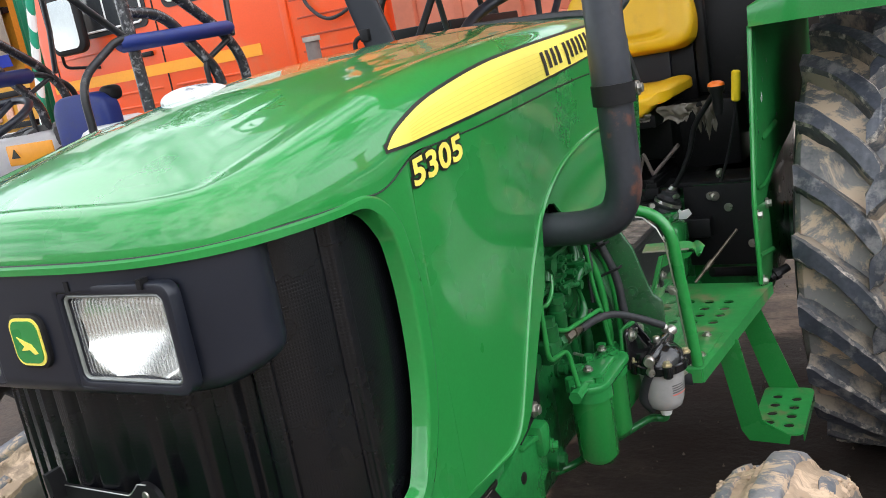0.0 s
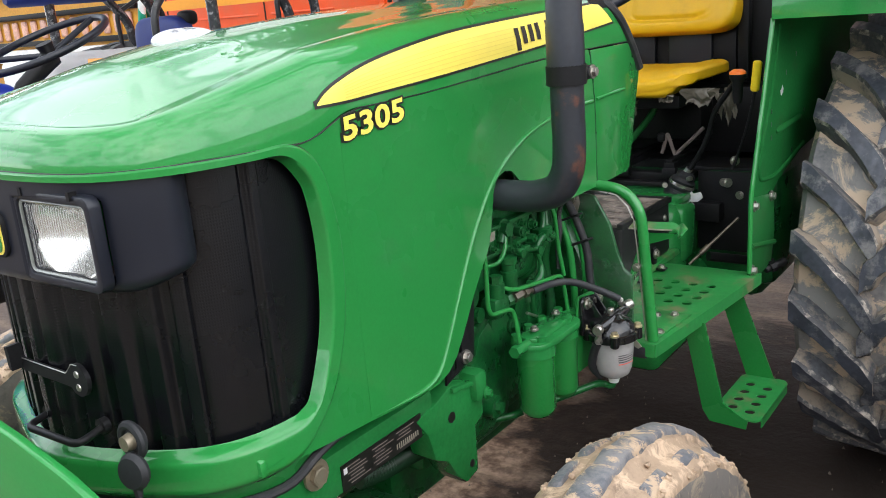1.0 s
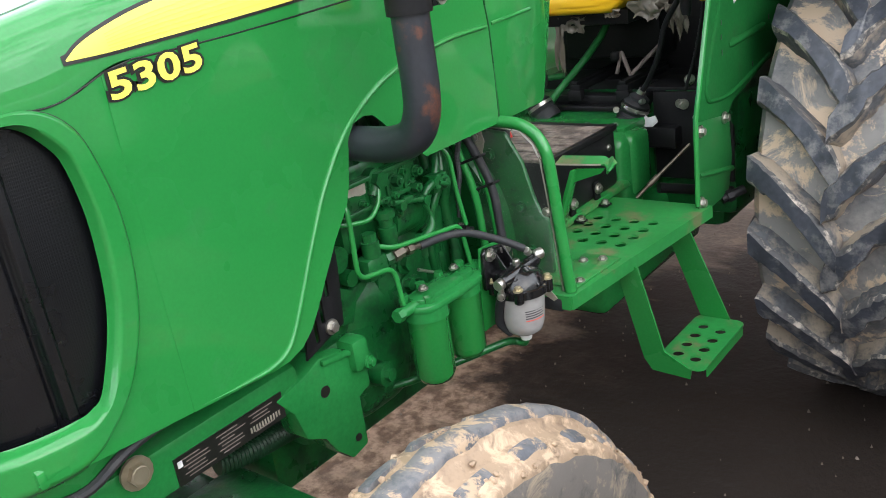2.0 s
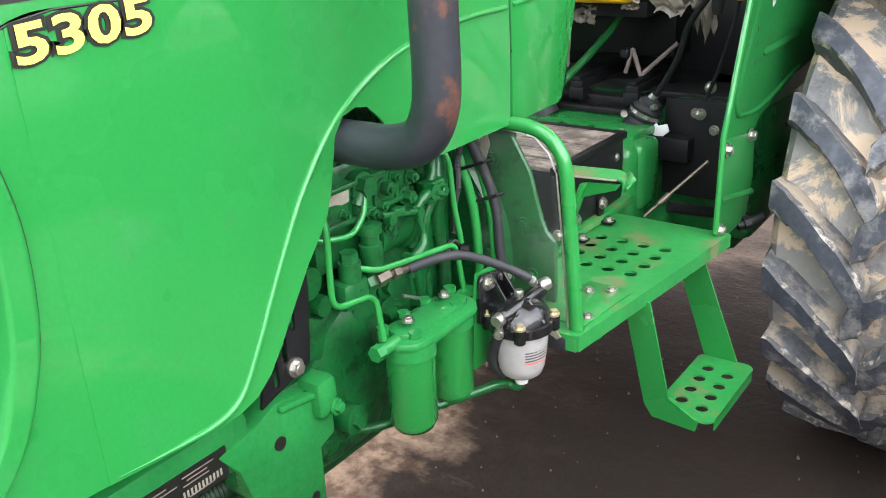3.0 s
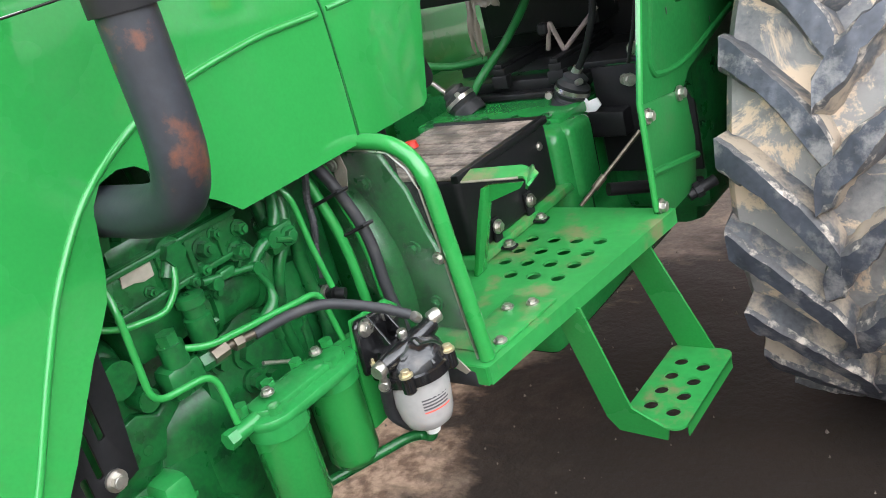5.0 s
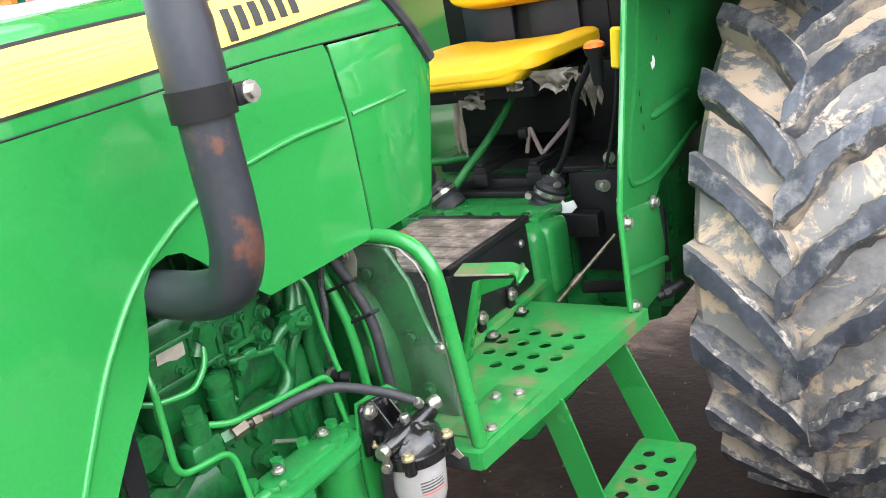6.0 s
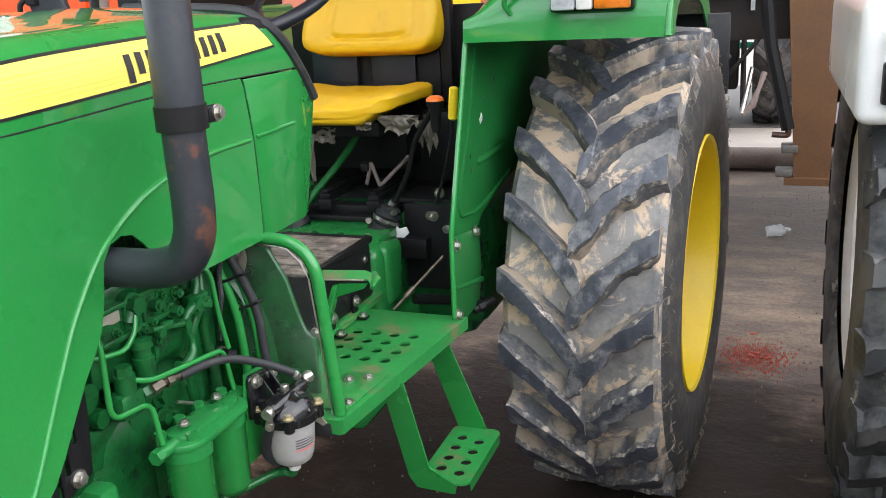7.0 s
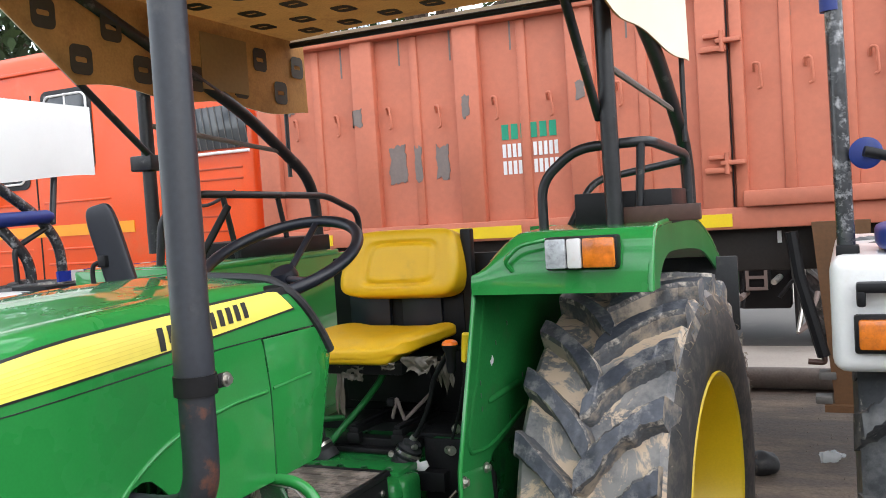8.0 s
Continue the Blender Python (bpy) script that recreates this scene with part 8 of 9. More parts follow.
# ---- white tractor alongside ----
def tractor_rest(tr, cx, y0, paint, rim_paint):
    """Hood, gearbox, front axle and front wheels of a parked tractor."""
    part("hood", box((cx - 0.27, y0, 0.86), (cx + 0.27, y0 + 1.35, 1.32), 0.07, 4), paint, tr, "", 40)
    part("grille", box((cx - 0.20, y0 - 0.012, 0.92), (cx + 0.20, y0 + 0.02, 1.24), 0.01), BLACK, tr)
    part("chassis", box((cx - 0.16, y0 + 0.05, 0.52), (cx + 0.16, y0 + 2.7, 0.90), 0.05, 3), BLACK, tr)
    part("rear_axle", rod((cx - 0.58, y0 + 2.45, 0.70), (cx + 0.58, y0 + 2.45, 0.70), 0.09), BLACK, tr)
    part("front_axle", box((cx - 0.6, y0 + 0.38, 0.40), (cx + 0.6, y0 + 0.48, 0.50), 0.02), BLACK, tr)
    for sign in (1, -1):
        m = wheel_pose(cx + sign * 0.66, y0 + 0.43, 0.41, sign < 0)
        part("front_tyre", moved(lathe([(0.25, 0.06), (0.32, 0.08), (0.38, 0.078), (0.405, 0.06), (0.41, 0.0), (0.405, -0.06), (0.38, -0.078), (0.32, -0.08), (0.25, -0.06)], 40), m), TYRE_WHITE, tr, "", 40)
        part("front_rim", moved(lathe([(0.255, 0.06), (0.24, 0.05), (0.22, 0.01), (0.12, 0.03), (0.07, 0.08), (0, 0.085)], 32), m), rim_paint, tr, "", 40)


def white_tractor():
    tr = thing("white_tractor", (2.1, 2.4, 0), "white tractor with black tyres and an orange indicator, parked alongside", "tractor")
    m = wheel_pose(1.532, 2.45, 0.70, True, 3)
    part("rear_tyre", moved(tractor_tyre(0.715, 0.214, 0.195, 22, 0.045, tr, m, (LUG_DARK, TYRE_WHITE, TYRE_WHITE)), m), TYRE_WHITE, tr, "dusty black bar-tread tyre", 30)
    part("rim", moved(lathe([(0.392, -0.172), (0.398, -0.180), (0.392, -0.186), (0.380, -0.178), (0.365, -0.11), (0.345, -0.06), (0.345, 0.15), (0.39, 0.172)], 48), m), WHITE_PAINT, tr, "white rim", 40)
    bm = box((1.280, 1.84, 1.137), (1.74, 2.9, 1.40), 0.032, 4)
    fender = part("fender", bm, WHITE_PAINT, tr, "white rear mudguard")
    lamp = part("indicator", box((1.326, 1.815, 1.186), (1.48, 1.842, 1.272), 0.006), BLACK, fender, "orange indicator lamp")
    part("lens", box((1.335, 1.803, 1.196), (1.403, 1.818, 1.263), 0.006), ORANGE_LENS, lamp, "orange lens")
    part("clear_lens", box((1.405, 1.803, 1.196), (1.472, 1.818, 1.263), 0.006), CLEAR_LENS, lamp, "clear lens")
    part("bracket", join(box((1.333, 1.79, 1.322), (1.48, 1.835, 1.345), 0.006), box((1.333, 1.79, 1.292), (1.352, 1.835, 1.33), 0.006)), BLACK, fender)
    part("seat", cushion_shape((1.38, 1.84, 1.40), (1.78, 2.2, 1.47), 5), BLUE, tr, "blue vinyl seat")
    part("post_foot", box((1.295, 1.925, 1.385), (1.345, 1.975, 1.42), 0.005), BLACK, tr)
    post = part("canopy_post", tube([(1.318, 1.95, 1.38), (1.305, 1.95, 2.6)], 0.020, 12), FRAME_FILM, tr, "black canopy post wrapped in clear film")
    part("blue_wrap", tube([(1.306, 1.95, 1.96), (1.303, 1.95, 2.6)], 0.024, 12), BLUE, post, "blue cloth wrap")
    disc = lathe([(0, 0.0), (0.016, 0.001), (0.030, 0.004), (0.035, 0.009), (0.036, 0.014), (0.030, 0.018), (0, 0.019)], 40)
    for v in disc.verts:
        if 0.014 < v.co.xy.length < 0.034 and v.co.z < 0.008:
            v.co.z -= 0.0015 * math.cos(20 * math.atan2(v.co.y, v.co.x))
    work = part("work_lamp", moved(disc, pose(1.369, 1.935, 1.628, 90, 0, -12)), BLUE, tr, "round ribbed blue lamp back on a black arm")
    part("arm", tube(bend([(1.362, 1.905, 1.632), (1.41, 1.915, 1.618), (1.47, 1.94, 1.595)], 0.02), 0.012, 12), BLACK, work)
    part("clamp", box((1.335, 1.925, 1.615), (1.350, 1.955, 1.640), 0.003), STEEL, work)
    tractor_rest(tr, 2.14, 0.0, WHITE_PAINT, WHITE_PAINT)
    part("fender", box((2.55, 1.84, 1.137), (3.0, 2.9, 1.43), 0.05, 4), WHITE_PAINT, tr, "white rear mudguard")
    part("rear_tyre", moved(tractor_tyre(0.70, 0.214, 0.195, 22, 0.038), wheel_pose(2.75, 2.45, 0.70)), TYRE_WHITE, tr, "dusty black bar-tread tyre", 30)
    return tr


# Pale patches stand for the wrinkled film and its highlights, put in the colour.
FRAME_FILM = material("film_wrapped_tube", (0.035, 0.037, 0.042), 0.25, vary=0.5, scale=22, fine=60, bump=0.7, stain=(0.46, 0.46, 0.48), amount=0.8, stain_scale=26, edge=0.53, coat=0.3)
LUG_DARK = material("dark_lug_rubber", (0.032, 0.034, 0.038), 0.55, vary=0.35, scale=10, fine=80, bump=0.4, stain=(0.12, 0.12, 0.118), amount=0.6, stain_scale=9, edge=0.5)
TYRE_WHITE = layered_rubber("dusty_tyre_rubber", (0.028, 0.030, 0.034), (0.14, 0.14, 0.138), (0.30, 0.275, 0.24), 0.44, 0.60, 5.0)
white_tractor()


# ---- blue tractor on the other side ----
def blue_tractor():
    tr = thing("blue_tractor", (-2.15, 1.9, 0), "blue tractor with white canopy and film-wrapped black tube rails", "tractor")
    tractor_rest(tr, -2.15, -0.3, BLUE_PAINT, WHITE_PAINT)
    part("seat_back", cushion_shape((-2.22, 1.80, 1.16), (-1.90, 1.90, 1.485), 5), BLUE, tr, "dark blue vinyl backrest")
    part("seat_cushion", cushion_shape((-2.26, 1.45, 1.05), (-1.84, 1.88, 1.16), 5), BLUE, tr, "dark blue vinyl cushion")
    ring = [(0.225 * math.cos(math.tau * k / 40), 0.225 * math.sin(math.tau * k / 40), 0) for k in range(40)]
    m = pose(-1.87, 1.20, 1.415, 21, 0, 0)
    wheel = part("steering_wheel", moved(tube(ring, 0.013, 10, closed=True), m), PLASTIC, tr, "black steering wheel")
    for a in (90, 210, 330):
        part("spoke", moved(rod((0, 0, -0.04), (0.22 * math.cos(radians(a)), 0.22 * math.sin(radians(a)), 0), 0.011), m), PLASTIC, wheel)
    part("column", tube([m @ Vector((0, 0, 0.005)), m @ Vector((0, 0, -0.05)), (-1.88, 1.10, 1.28), (-1.89, 1.06, 1.20)], [0.03, 0.035, 0.028, 0.03], 14), BLACK, tr, "black steering column")
    part("dash", box((-2.30, 0.88, 1.02), (-1.90, 1.12, 1.30), 0.06, 4), BLUE_PAINT, tr, "blue dashboard cowl", 40)
    part("fender", box((-1.80, 1.55, 1.05), (-1.40, 2.6, 1.36), 0.05, 3), WHITE_PAINT, tr, "white mudguard")
    part("fender", box((-2.90, 1.55, 1.05), (-2.5, 2.6, 1.36), 0.05, 3), WHITE_PAINT, tr, "white mudguard")
    for x in (-1.60, -2.70):
        part("rear_tyre", moved(tractor_tyre(0.70, 0.21, 0.19, 22, 0.038), wheel_pose(x, 2.15, 0.69, x < -2)), TYRE_WHITE, tr, "dusty bar-tread tyre", 30)
        part("post", tube([(x, 1.742, 1.33), (x, 1.738, 1.62), (x - 0.01, 1.735, 2.05)], 0.022, 12), FRAME_FILM, tr, "black post wrapped in clear film")
        part("bent_rail", tube(bend([(x, 2.142, 1.34), (x, 2.138, 1.475), (x - 0.01, 1.92, 1.715), (x - 0.01, 1.745, 1.728)], 0.09), 0.021, 12), FRAME_FILM, tr)
        part("bent_rail", tube(bend([(x, 2.295, 1.34), (x, 2.288, 1.525), (x - 0.01, 2.21, 1.635), (x - 0.02, 1.86, 1.88)], 0.10), 0.021, 12), FRAME_FILM, tr)
        part("strut", tube([(x + 0.01, 1.71, 1.635), (x - 0.02, 1.28, 1.99)], 0.013, 10), FRAME_BLACK, tr)
        part("brace", tube(bend([(x, 2.242, 1.60), (x, 2.073, 1.519), (x, 2.078, 1.34)], 0.03), 0.011, 10), FRAME_BLACK, tr)
        part("rear_post", tube([(x, 2.262, 1.61), (x - 0.05, 2.33, 1.80), (x - 0.06, 2.35, 2.05)], 0.013, 10), FRAME_BLACK, tr)
    part("grab_rail", tube(bend([(-1.55, 1.437, 1.33), (-1.55, 1.435, 1.515), (-1.57, 1.64, 1.632), (-1.58, 1.72, 1.635)], 0.08), 0.014, 10), FRAME_BLACK, tr)
    part("grab_rail", tube(bend([(-2.70, 2.345, 1.34), (-2.70, 2.335, 1.535), (-2.70, 2.19, 1.612), (-2.70, 2.09, 1.614)], 0.06), 0.014, 10), FRAME_BLACK, tr)
    part("blue_pad", tube([(-1.58, 1.655, 1.616), (-1.58, 1.675, 1.618), (-1.58, 2.22, 1.638), (-1.58, 2.245, 1.639)], [0.018, 0.029, 0.028, 0.016], 14), BLUE, tr, "blue padded bar")
    part("blue_pad", tube([(-2.70, 2.135, 1.612), (-2.70, 2.115, 1.612), (-2.70, 1.56, 1.605), (-2.70, 1.54, 1.604)], [0.018, 0.034, 0.034, 0.018], 14), BLUE, tr, "blue padded bar")
    part("seat_lever", join(box((-1.965, 1.86, 1.30), (-1.925, 1.90, 1.47), 0.012), cushion_shape((-1.98, 1.85, 1.44), (-1.90, 1.92, 1.50), 3)), BLACK, tr, "black lever beside the backrest")
    part("canopy", sheet_thick(grid(10, 10, lambda u, v: (-2.85 + 1.25 * u, 1.15 + 1.35 * v, 2.10 + 0.03 * math.sin(u * math.pi))), 0.004), WHITE_CLOTH, tr, "white canopy cloth", 80)
    part("canopy_side", grid(24, 6, lambda u, v: (-1.60 + 0.012 * math.sin(u * 13) * (1 - v), 1.15 + 1.35 * u, 1.79 + 0.31 * v + 0.02 * math.sin(u * 8) * (1 - v))), WHITE_CLOTH, tr, "white canopy side cloth", 80)
    warn = part("warning_plate", box((-2.26, 1.60, 1.262), (-1.99, 1.61, 1.340), 0.004), ORANGE_STRIPE, tr, "yellow plate with a black warning triangle")
    part("triangle", slab([(-2.235, 1.29), (-2.185, 1.29), (-2.21, 1.325)], "y", 1.597, 1.601), BLACK_DECAL, warn)
    part("dark_tray", box((-1.75, 2.0, 1.33), (-1.36, 3.1, 1.375), 0.005), BLACK, tr)
    for k in range(14):
        part("striped_cloth", box((-1.37, 2.06 + 0.06 * k, 1.385), (-1.36, 2.12 + 0.06 * k, 1.425)), WHITE_PAINT if k % 2 else BLUE_PAINT, tr)
    return tr


BLUE_PAINT = material("blue_paint", (0.012, 0.035, 0.34), 0.3, vary=0.1, scale=4, bump=0.03, coat=0.3)
WHITE_CLOTH = material("white_canvas", (0.86, 0.86, 0.86), 0.8, vary=0.04, scale=6, fine=300, bump=0.2)
blue_tractor()


def yellow_lorry():
    tr = thing("yellow_lorry", (-7.5, 4.6, 0), "yellow lorry body with painted panels and dark rails", "lorry")
    part("side", box((-10.0, 4.50, 0.9), (-5.9, 4.56, 2.5)), LORRY_YELLOW, tr, "yellow boarded side")
    for z in (1.35, 1.62, 1.95, 2.3):
        part("rail", box((-10.0, 4.44, z), (-5.9, 4.50, z + 0.05), 0.006), BLACK, tr)
    for k in range(22):
        x = -9.9 + k * 0.18
        part("painted_panel", box((x, 4.47, 1.42), (x + 0.10, 4.50, 1.60), 0.02), LORRY_PINK, tr, "small pink and white painted panel")
    part("tarpaulin", sheet_thick(grid(60, 6, lambda u, v: (-10.0 + 4.08 * u, 4.40 + 0.012 * math.sin(u * 90) - 0.02 * v, 1.86 + 0.10 * v + 0.006 * math.sin(u * 40))), 0.004), BLUE_PAINT, tr, "blue tarpaulin edge", 60)
    part("load_cover", sheet_thick(grid(40, 8, lambda u, v: (-10.0 + 4.18 * u, 4.38 + 0.02 * math.sin(u * 60 + v * 3) + 0.5 * max(0, v - 0.6), 1.955 + 0.75 * v)), 0.004), CANVAS, tr, "dull brown canvas over the load", 60)
    part("bed", box((-10.0, 4.3, 1.2), (-5.9, 4.5, 1.32)), WHITE_PAINT, tr)
    for x in (-9.0, -6.8):
        part("wheel", lathe([(0.26, -0.13), (0.48, -0.14), (0.5, -0.1), (0.5, 0.1), (0.48, 0.14), (0.26, 0.13), (0, 0.1)], 32, Matrix.Translation((x, 4.7, 0.5)) @ pose(0, 0, 0, 90)), TYRE, tr)
    pole = thing("striped_pole", (-4.77, 3.43, 0), "leaning metal pole with slanting green and white bands", "pole")
    def band(k):
        def fn(u, v):
            a = math.tau * u
            x, y = 0.028 * math.cos(a), 0.028 * math.sin(a)
            z = max(0.0, 0.105 * (k + v) - 1.5 * x)
            return (-4.77 + 0.247 * z + x, 3.43 + y, z)
        return grid(14, 1, fn)
    for k in range(28):
        part("band", band(k), (WHITE_PAINT if k % 2 else SIGN_GREEN), pole)


CANVAS = material("brown_canvas", (0.24, 0.19, 0.15), 0.8, vary=0.2, scale=4, fine=80, bump=0.3)
LORRY_YELLOW = material("lorry_yellow", (0.62, 0.30, 0.03), 0.55, vary=0.2, scale=3, fine=40, bump=0.2, stain=(0.35, 0.12, 0.05), amount=0.6, stain_scale=6)
LORRY_PINK = material("lorry_pink", (0.62, 0.36, 0.28), 0.6, vary=0.35, scale=14, bump=0.1)
yellow_lorry()
tagged(part("green_sheet", sheet_thick(grid(60, 2, lambda u, v: (-6.75 + 1.0 * u, 5.02 + 0.012 * math.sin(u * math.tau * 12), 2.7 * v)), 0.003), SIGN_GREEN), "corrugated green sheet standing behind the striped pole", "metal sheet")


# ---- far side of the yard ----
def far_tractor():
    tr = thing("far_tractor", (0.9, 9.2, 0), "far tractor seen from behind with black hitch and tyres", "tractor")
    part("body", box((0.05, 9.0, 0.55), (0.75, 10.6, 1.25), 0.05), CAST, tr)
    part("hitch", join(box((0.32, 8.75, 0.42), (0.80, 9.05, 1.0), 0.03), box((0.40, 8.62, 0.62), (0.62, 8.78, 0.85), 0.02), box((0.36, 8.66, 0.86), (0.55, 8.76, 0.98), 0.02), rod((0.36, 8.6, 0.45), (0.42, 8.8, 1.05), 0.025), rod((0.86, 8.6, 0.24), (0.84, 8.8, 1.05), 0.025), rod((0.70, 8.6, 0.55), (0.98, 8.7, 0.9), 0.02), box((0.2, 8.9, 0.88), (1.1, 9.0, 0.98), 0.01)), BLACK, tr, "black three-point hitch")
    part("hitch_frame", slab([(0.40, 0.62), (0.60, 0.62), (0.60, 0.86), (0.40, 0.86)], "y", 8.60, 8.62, 0, holes=[[(0.43, 0.65), (0.57, 0.65), (0.57, 0.73), (0.43, 0.73)], [(0.43, 0.76), (0.57, 0.76), (0.57, 0.83), (0.43, 0.83)]]), PRIMER, tr, "worn grey steel frame")
    for x, z in ((0.30, 1.0), (0.52, 1.02), (0.70, 0.98), (0.88, 1.0), (0.66, 0.7), (0.35, 0.55)):
        part("hose_end", tube([(x, 8.55, z), (x + 0.05, 8.7, z + 0.04)], 0.03, 8), PRIMER if x < 0.6 else STEEL, tr)
    part("green_bar", box((0.78, 8.85, 0.80), (1.02, 8.9, 0.86), 0.01), SIGN_GREEN, tr)
    part("check_chain", tube([(0.86, 8.5, 0.22), (0.95, 8.55, 0.30), (1.0, 8.6, 0.45), (1.04, 8.7, 0.58)], [0.02, 0.035, 0.02, 0.03], 8), PRIMER, tr)
    part("link_arm", tube([(0.86, 8.5, 0.22), (0.93, 8.8, 0.62)], 0.025, 8), STEEL, tr)
    part("red_lamp", box((0.30, 8.85, 1.05), (0.46, 8.92, 1.15), 0.01), RED_PLASTIC, tr)
    for x in (-0.30, 1.13):
        place = wheel_pose(x, 9.4, 0.70, x < 0.5)
        wheel = part("rear_wheel", moved(lathe([(0.0, -0.05), (0.20, -0.05), (0.36, -0.12), (0.37, 0.12), (0.20, 0.05), (0.0, 0.05)], 28), place), RUST_STEEL, tr, "dull wheel rim")
        part("rear_tyre", moved(tractor_tyre(0.70, 0.20, 0.18, 20, 0.04, wheel, place, TYRE_WHITE), place), TYRE_WHITE, wheel, "dark bar-tread tyre", 30)


far_tractor()
GREY_PIPE = material("grey_brown_pipe", (0.17, 0.14, 0.12), 0.8, vary=0.3, scale=5, fine=60, bump=0.4, stain=(0.09, 0.07, 0.06), amount=0.6, stain_scale=4)
ASPHALT = material("dusty_asphalt", (0.11, 0.102, 0.095), 0.85, vary=0.2, scale=1.2, fine=80, bump=0.3, stain=(0.20, 0.18, 0.16), amount=0.5, stain_scale=0.9)
tagged(part("road", box((-12, 8.9, -0.05), (14, 12.6, 0.034)), ASPHALT), "dusty grey asphalt lane between concrete strips", "road", kind="structure")
clod = cushion_shape((-0.085, -0.085, 0), (0.085, 0.085, 0.13), 2.3)
for v in clod.verts:
    v.co += noise.noise_vector(v.co * 18) * 0.012
tagged(part("rubber_lump", moved(clod, pose(0.845, 4.78, -0.01)), RUBBER), "dark round lump of rubber on the bare ground", "lump")
tagged(part("kerb", box((-12, 7.15, -0.05), (14, 7.5, 0.10), 0.03), CONCRETE), "low worn concrete kerb", "kerb", kind="structure")
tagged(part("pavement", box((-12, 7.5, -0.05), (14, 30, 0.03)), CONCRETE), "pale concrete apron behind the yard", "pavement", kind="structure")
tagged(part("steel_pipe", tube([(-3, 7.0, 0.085), (4.5, 7.06, 0.085)], 0.085, 16), GREY_PIPE), "dull grey-brown concrete pipe lying on the ground", "pipe")


def rubble():
    for k in range(26):
        d = abs(random.gauss(0, 0.13))
        a = random.uniform(0, math.tau)
        x, y, s = 1.09 + 0.85 * d * math.cos(a), 3.26 + 1.1 * d * math.sin(a), random.uniform(0.006, 0.012)
        bm = bmesh.new()
        bmesh.ops.create_icosphere(bm, subdivisions=1, radius=s)
        for v in bm.verts:
            v.co *= random.uniform(0.6, 1.2)
            v.co.z *= 0.6
        moved(bm, pose(x, y, s * 0.3, 0, 0, random.uniform(0, 360)))
        tagged(part("brick_chip", bm, BRICK_RED, sharp=20), "small chip of broken red brick on earth", "brick chip", "brick chips on the ground")
    bm = bmesh.new()
    crumbs(bm, 900, lambda: (1.09 + random.gauss(0, 0.07), 3.26 + random.gauss(0, 0.10)), 0.0015, 0.005)
    tagged(part("brick_crumbs", bm, BRICK_RED, sharp=20), "fine crushed red brick crumbs on earth", "brick crumbs", kind="stuff")


def crumbs(bm, count, place, lo, hi):
    """Flat six-sided crumbs scattered by place()."""
    for k in range(count):
        x, y = place()
        s, z = random.uniform(lo, hi), 0.0
        top = bm.verts.new((x, y, z + s * 0.7))
        ring = [bm.verts.new((x + s * random.uniform(0.7, 1.3) * math.cos(a), y + s * random.uniform(0.7, 1.3) * math.sin(a), z - 0.008)) for a in (math.tau * i / 5 for i in range(5))]
        for i in range(5):
            bm.faces.new((ring[i - 1], ring[i], top))


BRICK_RED = material("red_brick", (0.36, 0.075, 0.05), 0.85, vary=0.25, scale=30, bump=0.3)
rubble()


def stones():
    bm = bmesh.new()
    crumbs(bm, 1500, lambda: (random.uniform(-1.5, 3.0), random.uniform(0.0, 6.5)), 0.002, 0.007)
    tagged(part("gravel", bm, EARTH_STONE, sharp=20), "scattered small stones on earth", "gravel", kind="stuff")


EARTH_STONE = material("earth_stone", (0.20, 0.16, 0.13), 0.9, vary=0.4, scale=3, bump=0.2)
stones()
def crushed_bottle():
    bm = lathe([(0, 0), (0.032, 0.002), (0.034, 0.02), (0.034, 0.04), (0.033, 0.06), (0.034, 0.08), (0.03, 0.10), (0.013, 0.12), (0.013, 0.135), (0, 0.135)], 16)
    for v in bm.verts:
        v.co += noise.noise_vector(v.co * 45) * 0.012
    return moved(bm, pose(1.13, 5.05, 0.030, 0, 90, 25))


bottle = part("bottle", crushed_bottle(), glass_material("crushed_bottle", (0.8, 0.85, 0.87), 0.35, 0.1))
tagged(bottle, "crushed clear plastic bottle lying on earth", "bottle")


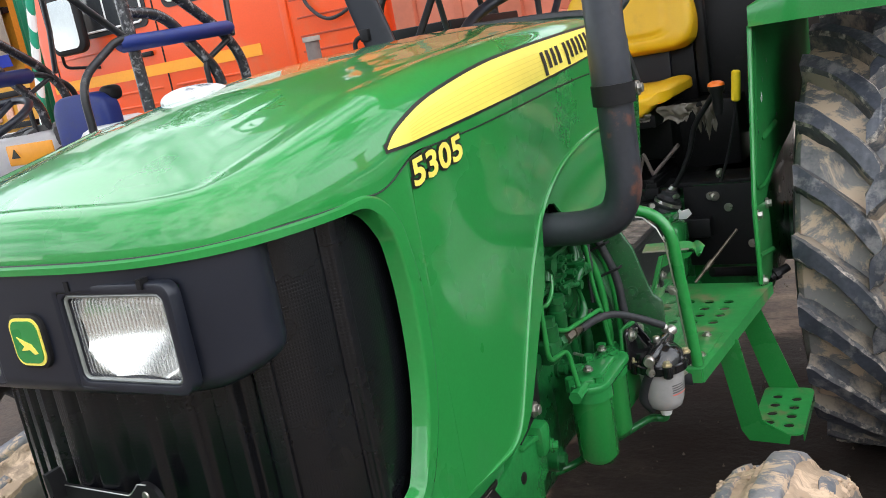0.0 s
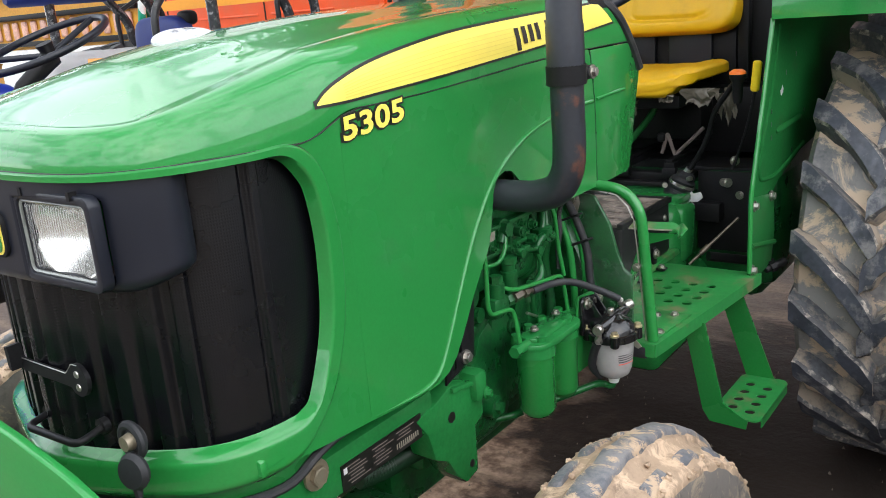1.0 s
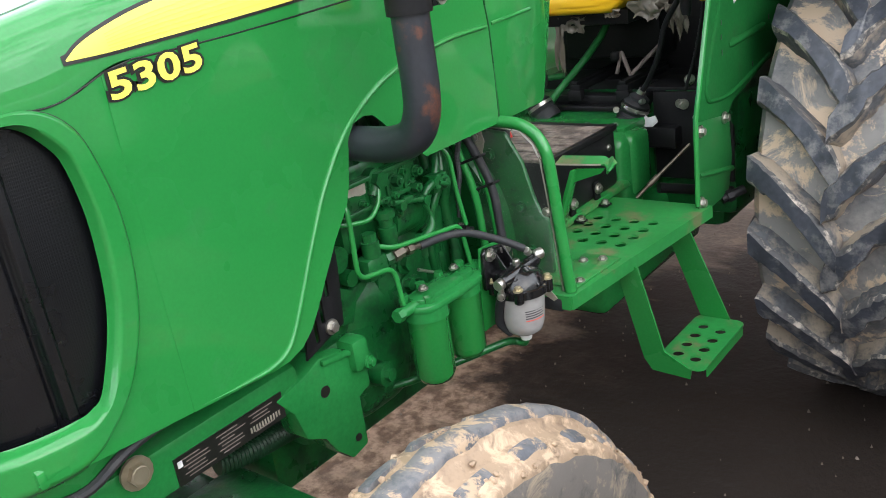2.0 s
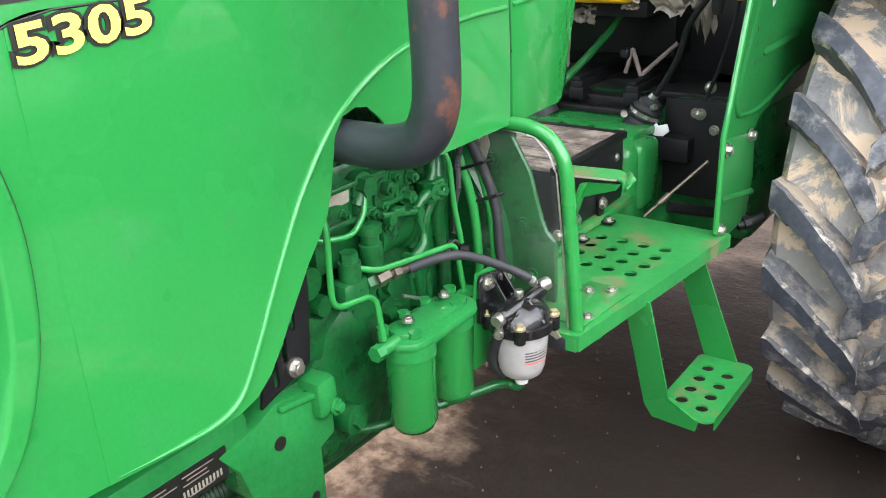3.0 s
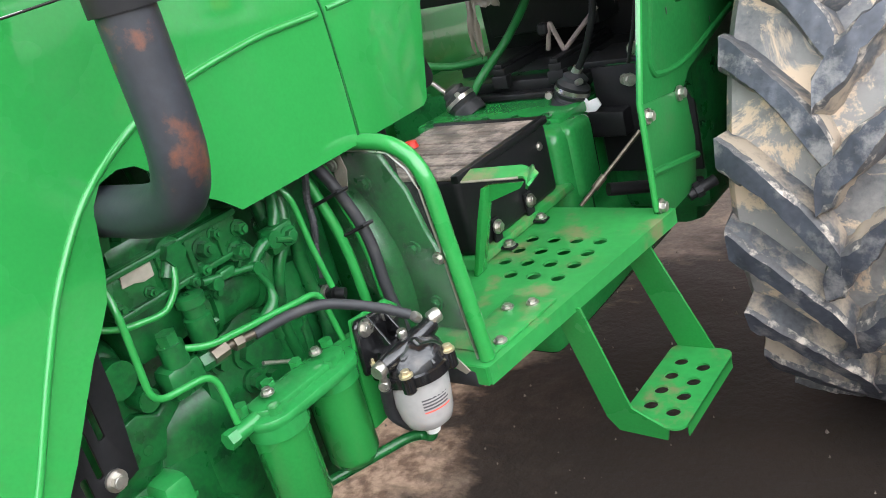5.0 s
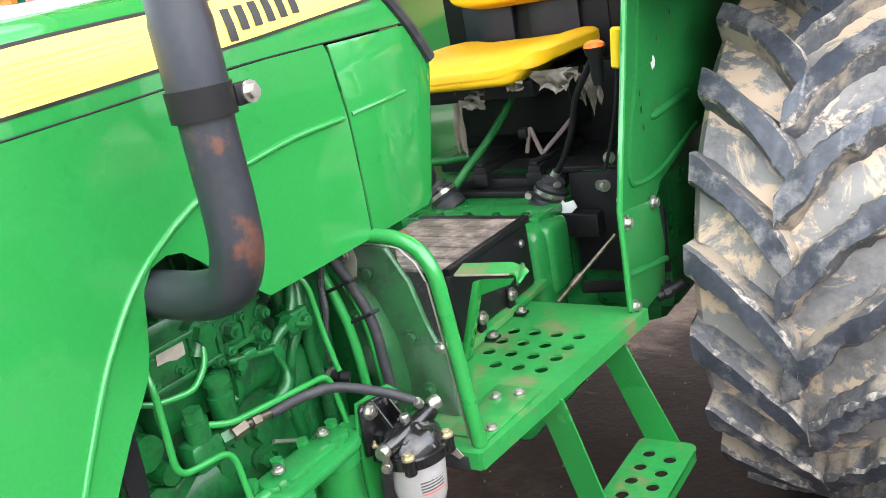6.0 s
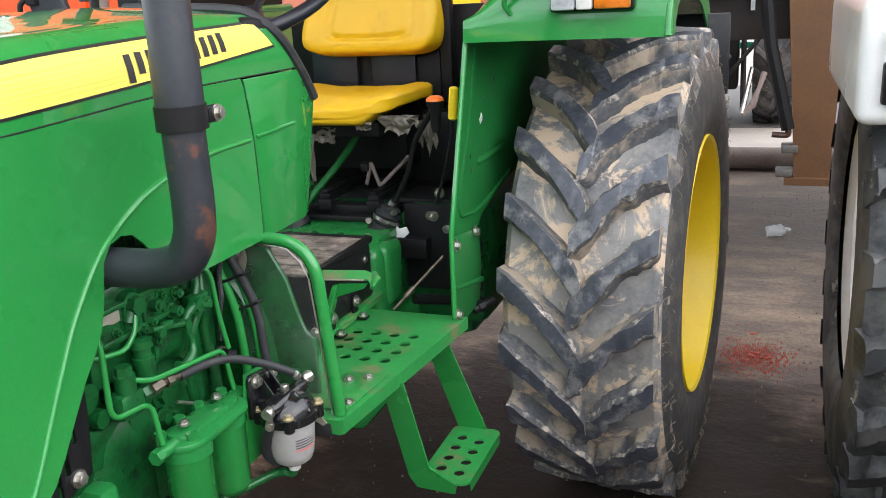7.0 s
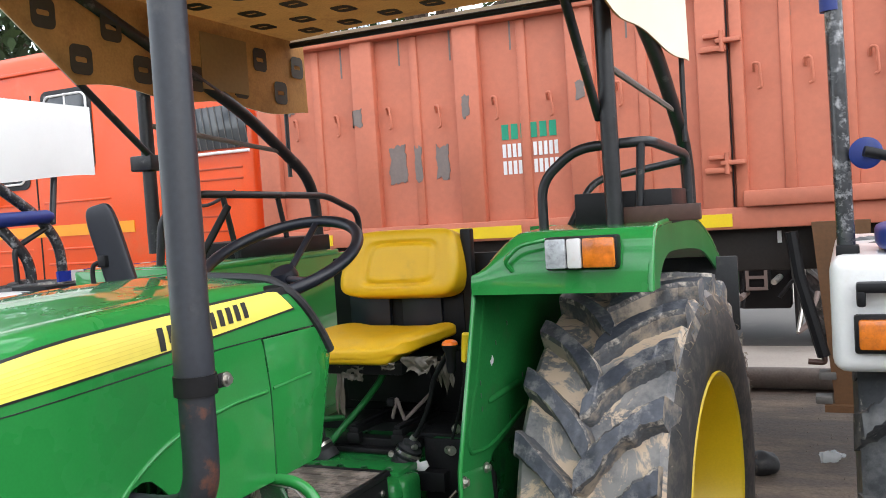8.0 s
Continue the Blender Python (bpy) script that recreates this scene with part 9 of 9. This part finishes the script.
def tree(x, y, h, spread, seed):
    rnd = random.Random(seed)
    tr = thing("tree", (x, y, 0), "broad leafy tree behind the truck", "tree")
    trunk = tube([(x, y, 0), (x + 0.1, y, h * 0.25), (x - 0.1, y + 0.1, h * 0.5), (x, y, h * 0.75)], [0.28, 0.22, 0.15, 0.06], 10)
    tips = []
    for k in range(20):
        a, z0 = rnd.uniform(0, math.tau), h * rnd.uniform(0.35, 0.65)
        e = Vector((x + spread * rnd.uniform(0.4, 0.9) * math.cos(a), y + spread * rnd.uniform(0.4, 0.9) * math.sin(a), z0 + h * rnd.uniform(0.1, 0.35)))
        tube([(x, y, z0), Vector((x, y, z0)).lerp(e, 0.5) + Vector((0, 0, 0.2)), e], [0.09, 0.05, 0.02], 6, bm=trunk)
        tips.append(e)
    part("trunk", trunk, BARK, tr)
    crown = bmesh.new()
    for k in range(5200):
        c = rnd.choice(tips)
        p = c + Vector((rnd.gauss(0, 0.6), rnd.gauss(0, 0.6), rnd.gauss(0, 0.45)))
        m = Matrix.Translation(p) @ pose(0, 0, 0, rnd.uniform(0, 360), rnd.uniform(0, 360), rnd.uniform(0, 360))
        s = rnd.uniform(0.09, 0.18)
        crown.faces.new([crown.verts.new(m @ Vector(q)) for q in ((-s, 0, 0), (0, -s * 0.45, 0.01), (s, 0, 0), (0, s * 0.45, 0.01))])
    part("crown", crown, LEAF, tr, "dark green leaves")


BARK = material("bark", (0.10, 0.075, 0.055), 0.9, vary=0.3, scale=9, bump=0.5)
LEAF = material("leaves", (0.045, 0.085, 0.025), 0.6, vary=0.4, scale=2, bump=0)
tree(-9.5, 9.5, 8.0, 3.2, 3)
tree(-14.0, 11.5, 9.0, 3.8, 5)
# These two are out of view, added to darken the sky mirrored in the hood.
tree(-5.0, 13.0, 10.0, 4.2, 8)
tree(-20.0, 10.0, 10.0, 4.4, 11)

# plain walls added to close the yard, pale to bounce light and fill reflections
tagged(part("wall_east", box((11.0, -12, -0.1), (11.3, 30, 3.6)), BOUNCE_WALL), "plain pale wall added to close the yard and bounce light", "wall", kind="structure")
tagged(part("wall_south", box((-16, -12.3, -0.1), (11.3, -12, 3.6)), BOUNCE_WALL), "plain pale wall added to close the yard and bounce light", "wall", kind="structure")
tagged(part("wall_north", box((-30, 30, -0.1), (20, 30.3, 4.0)), BOUNCE_WALL), "plain pale wall added to close the yard and bounce light", "wall", kind="structure")
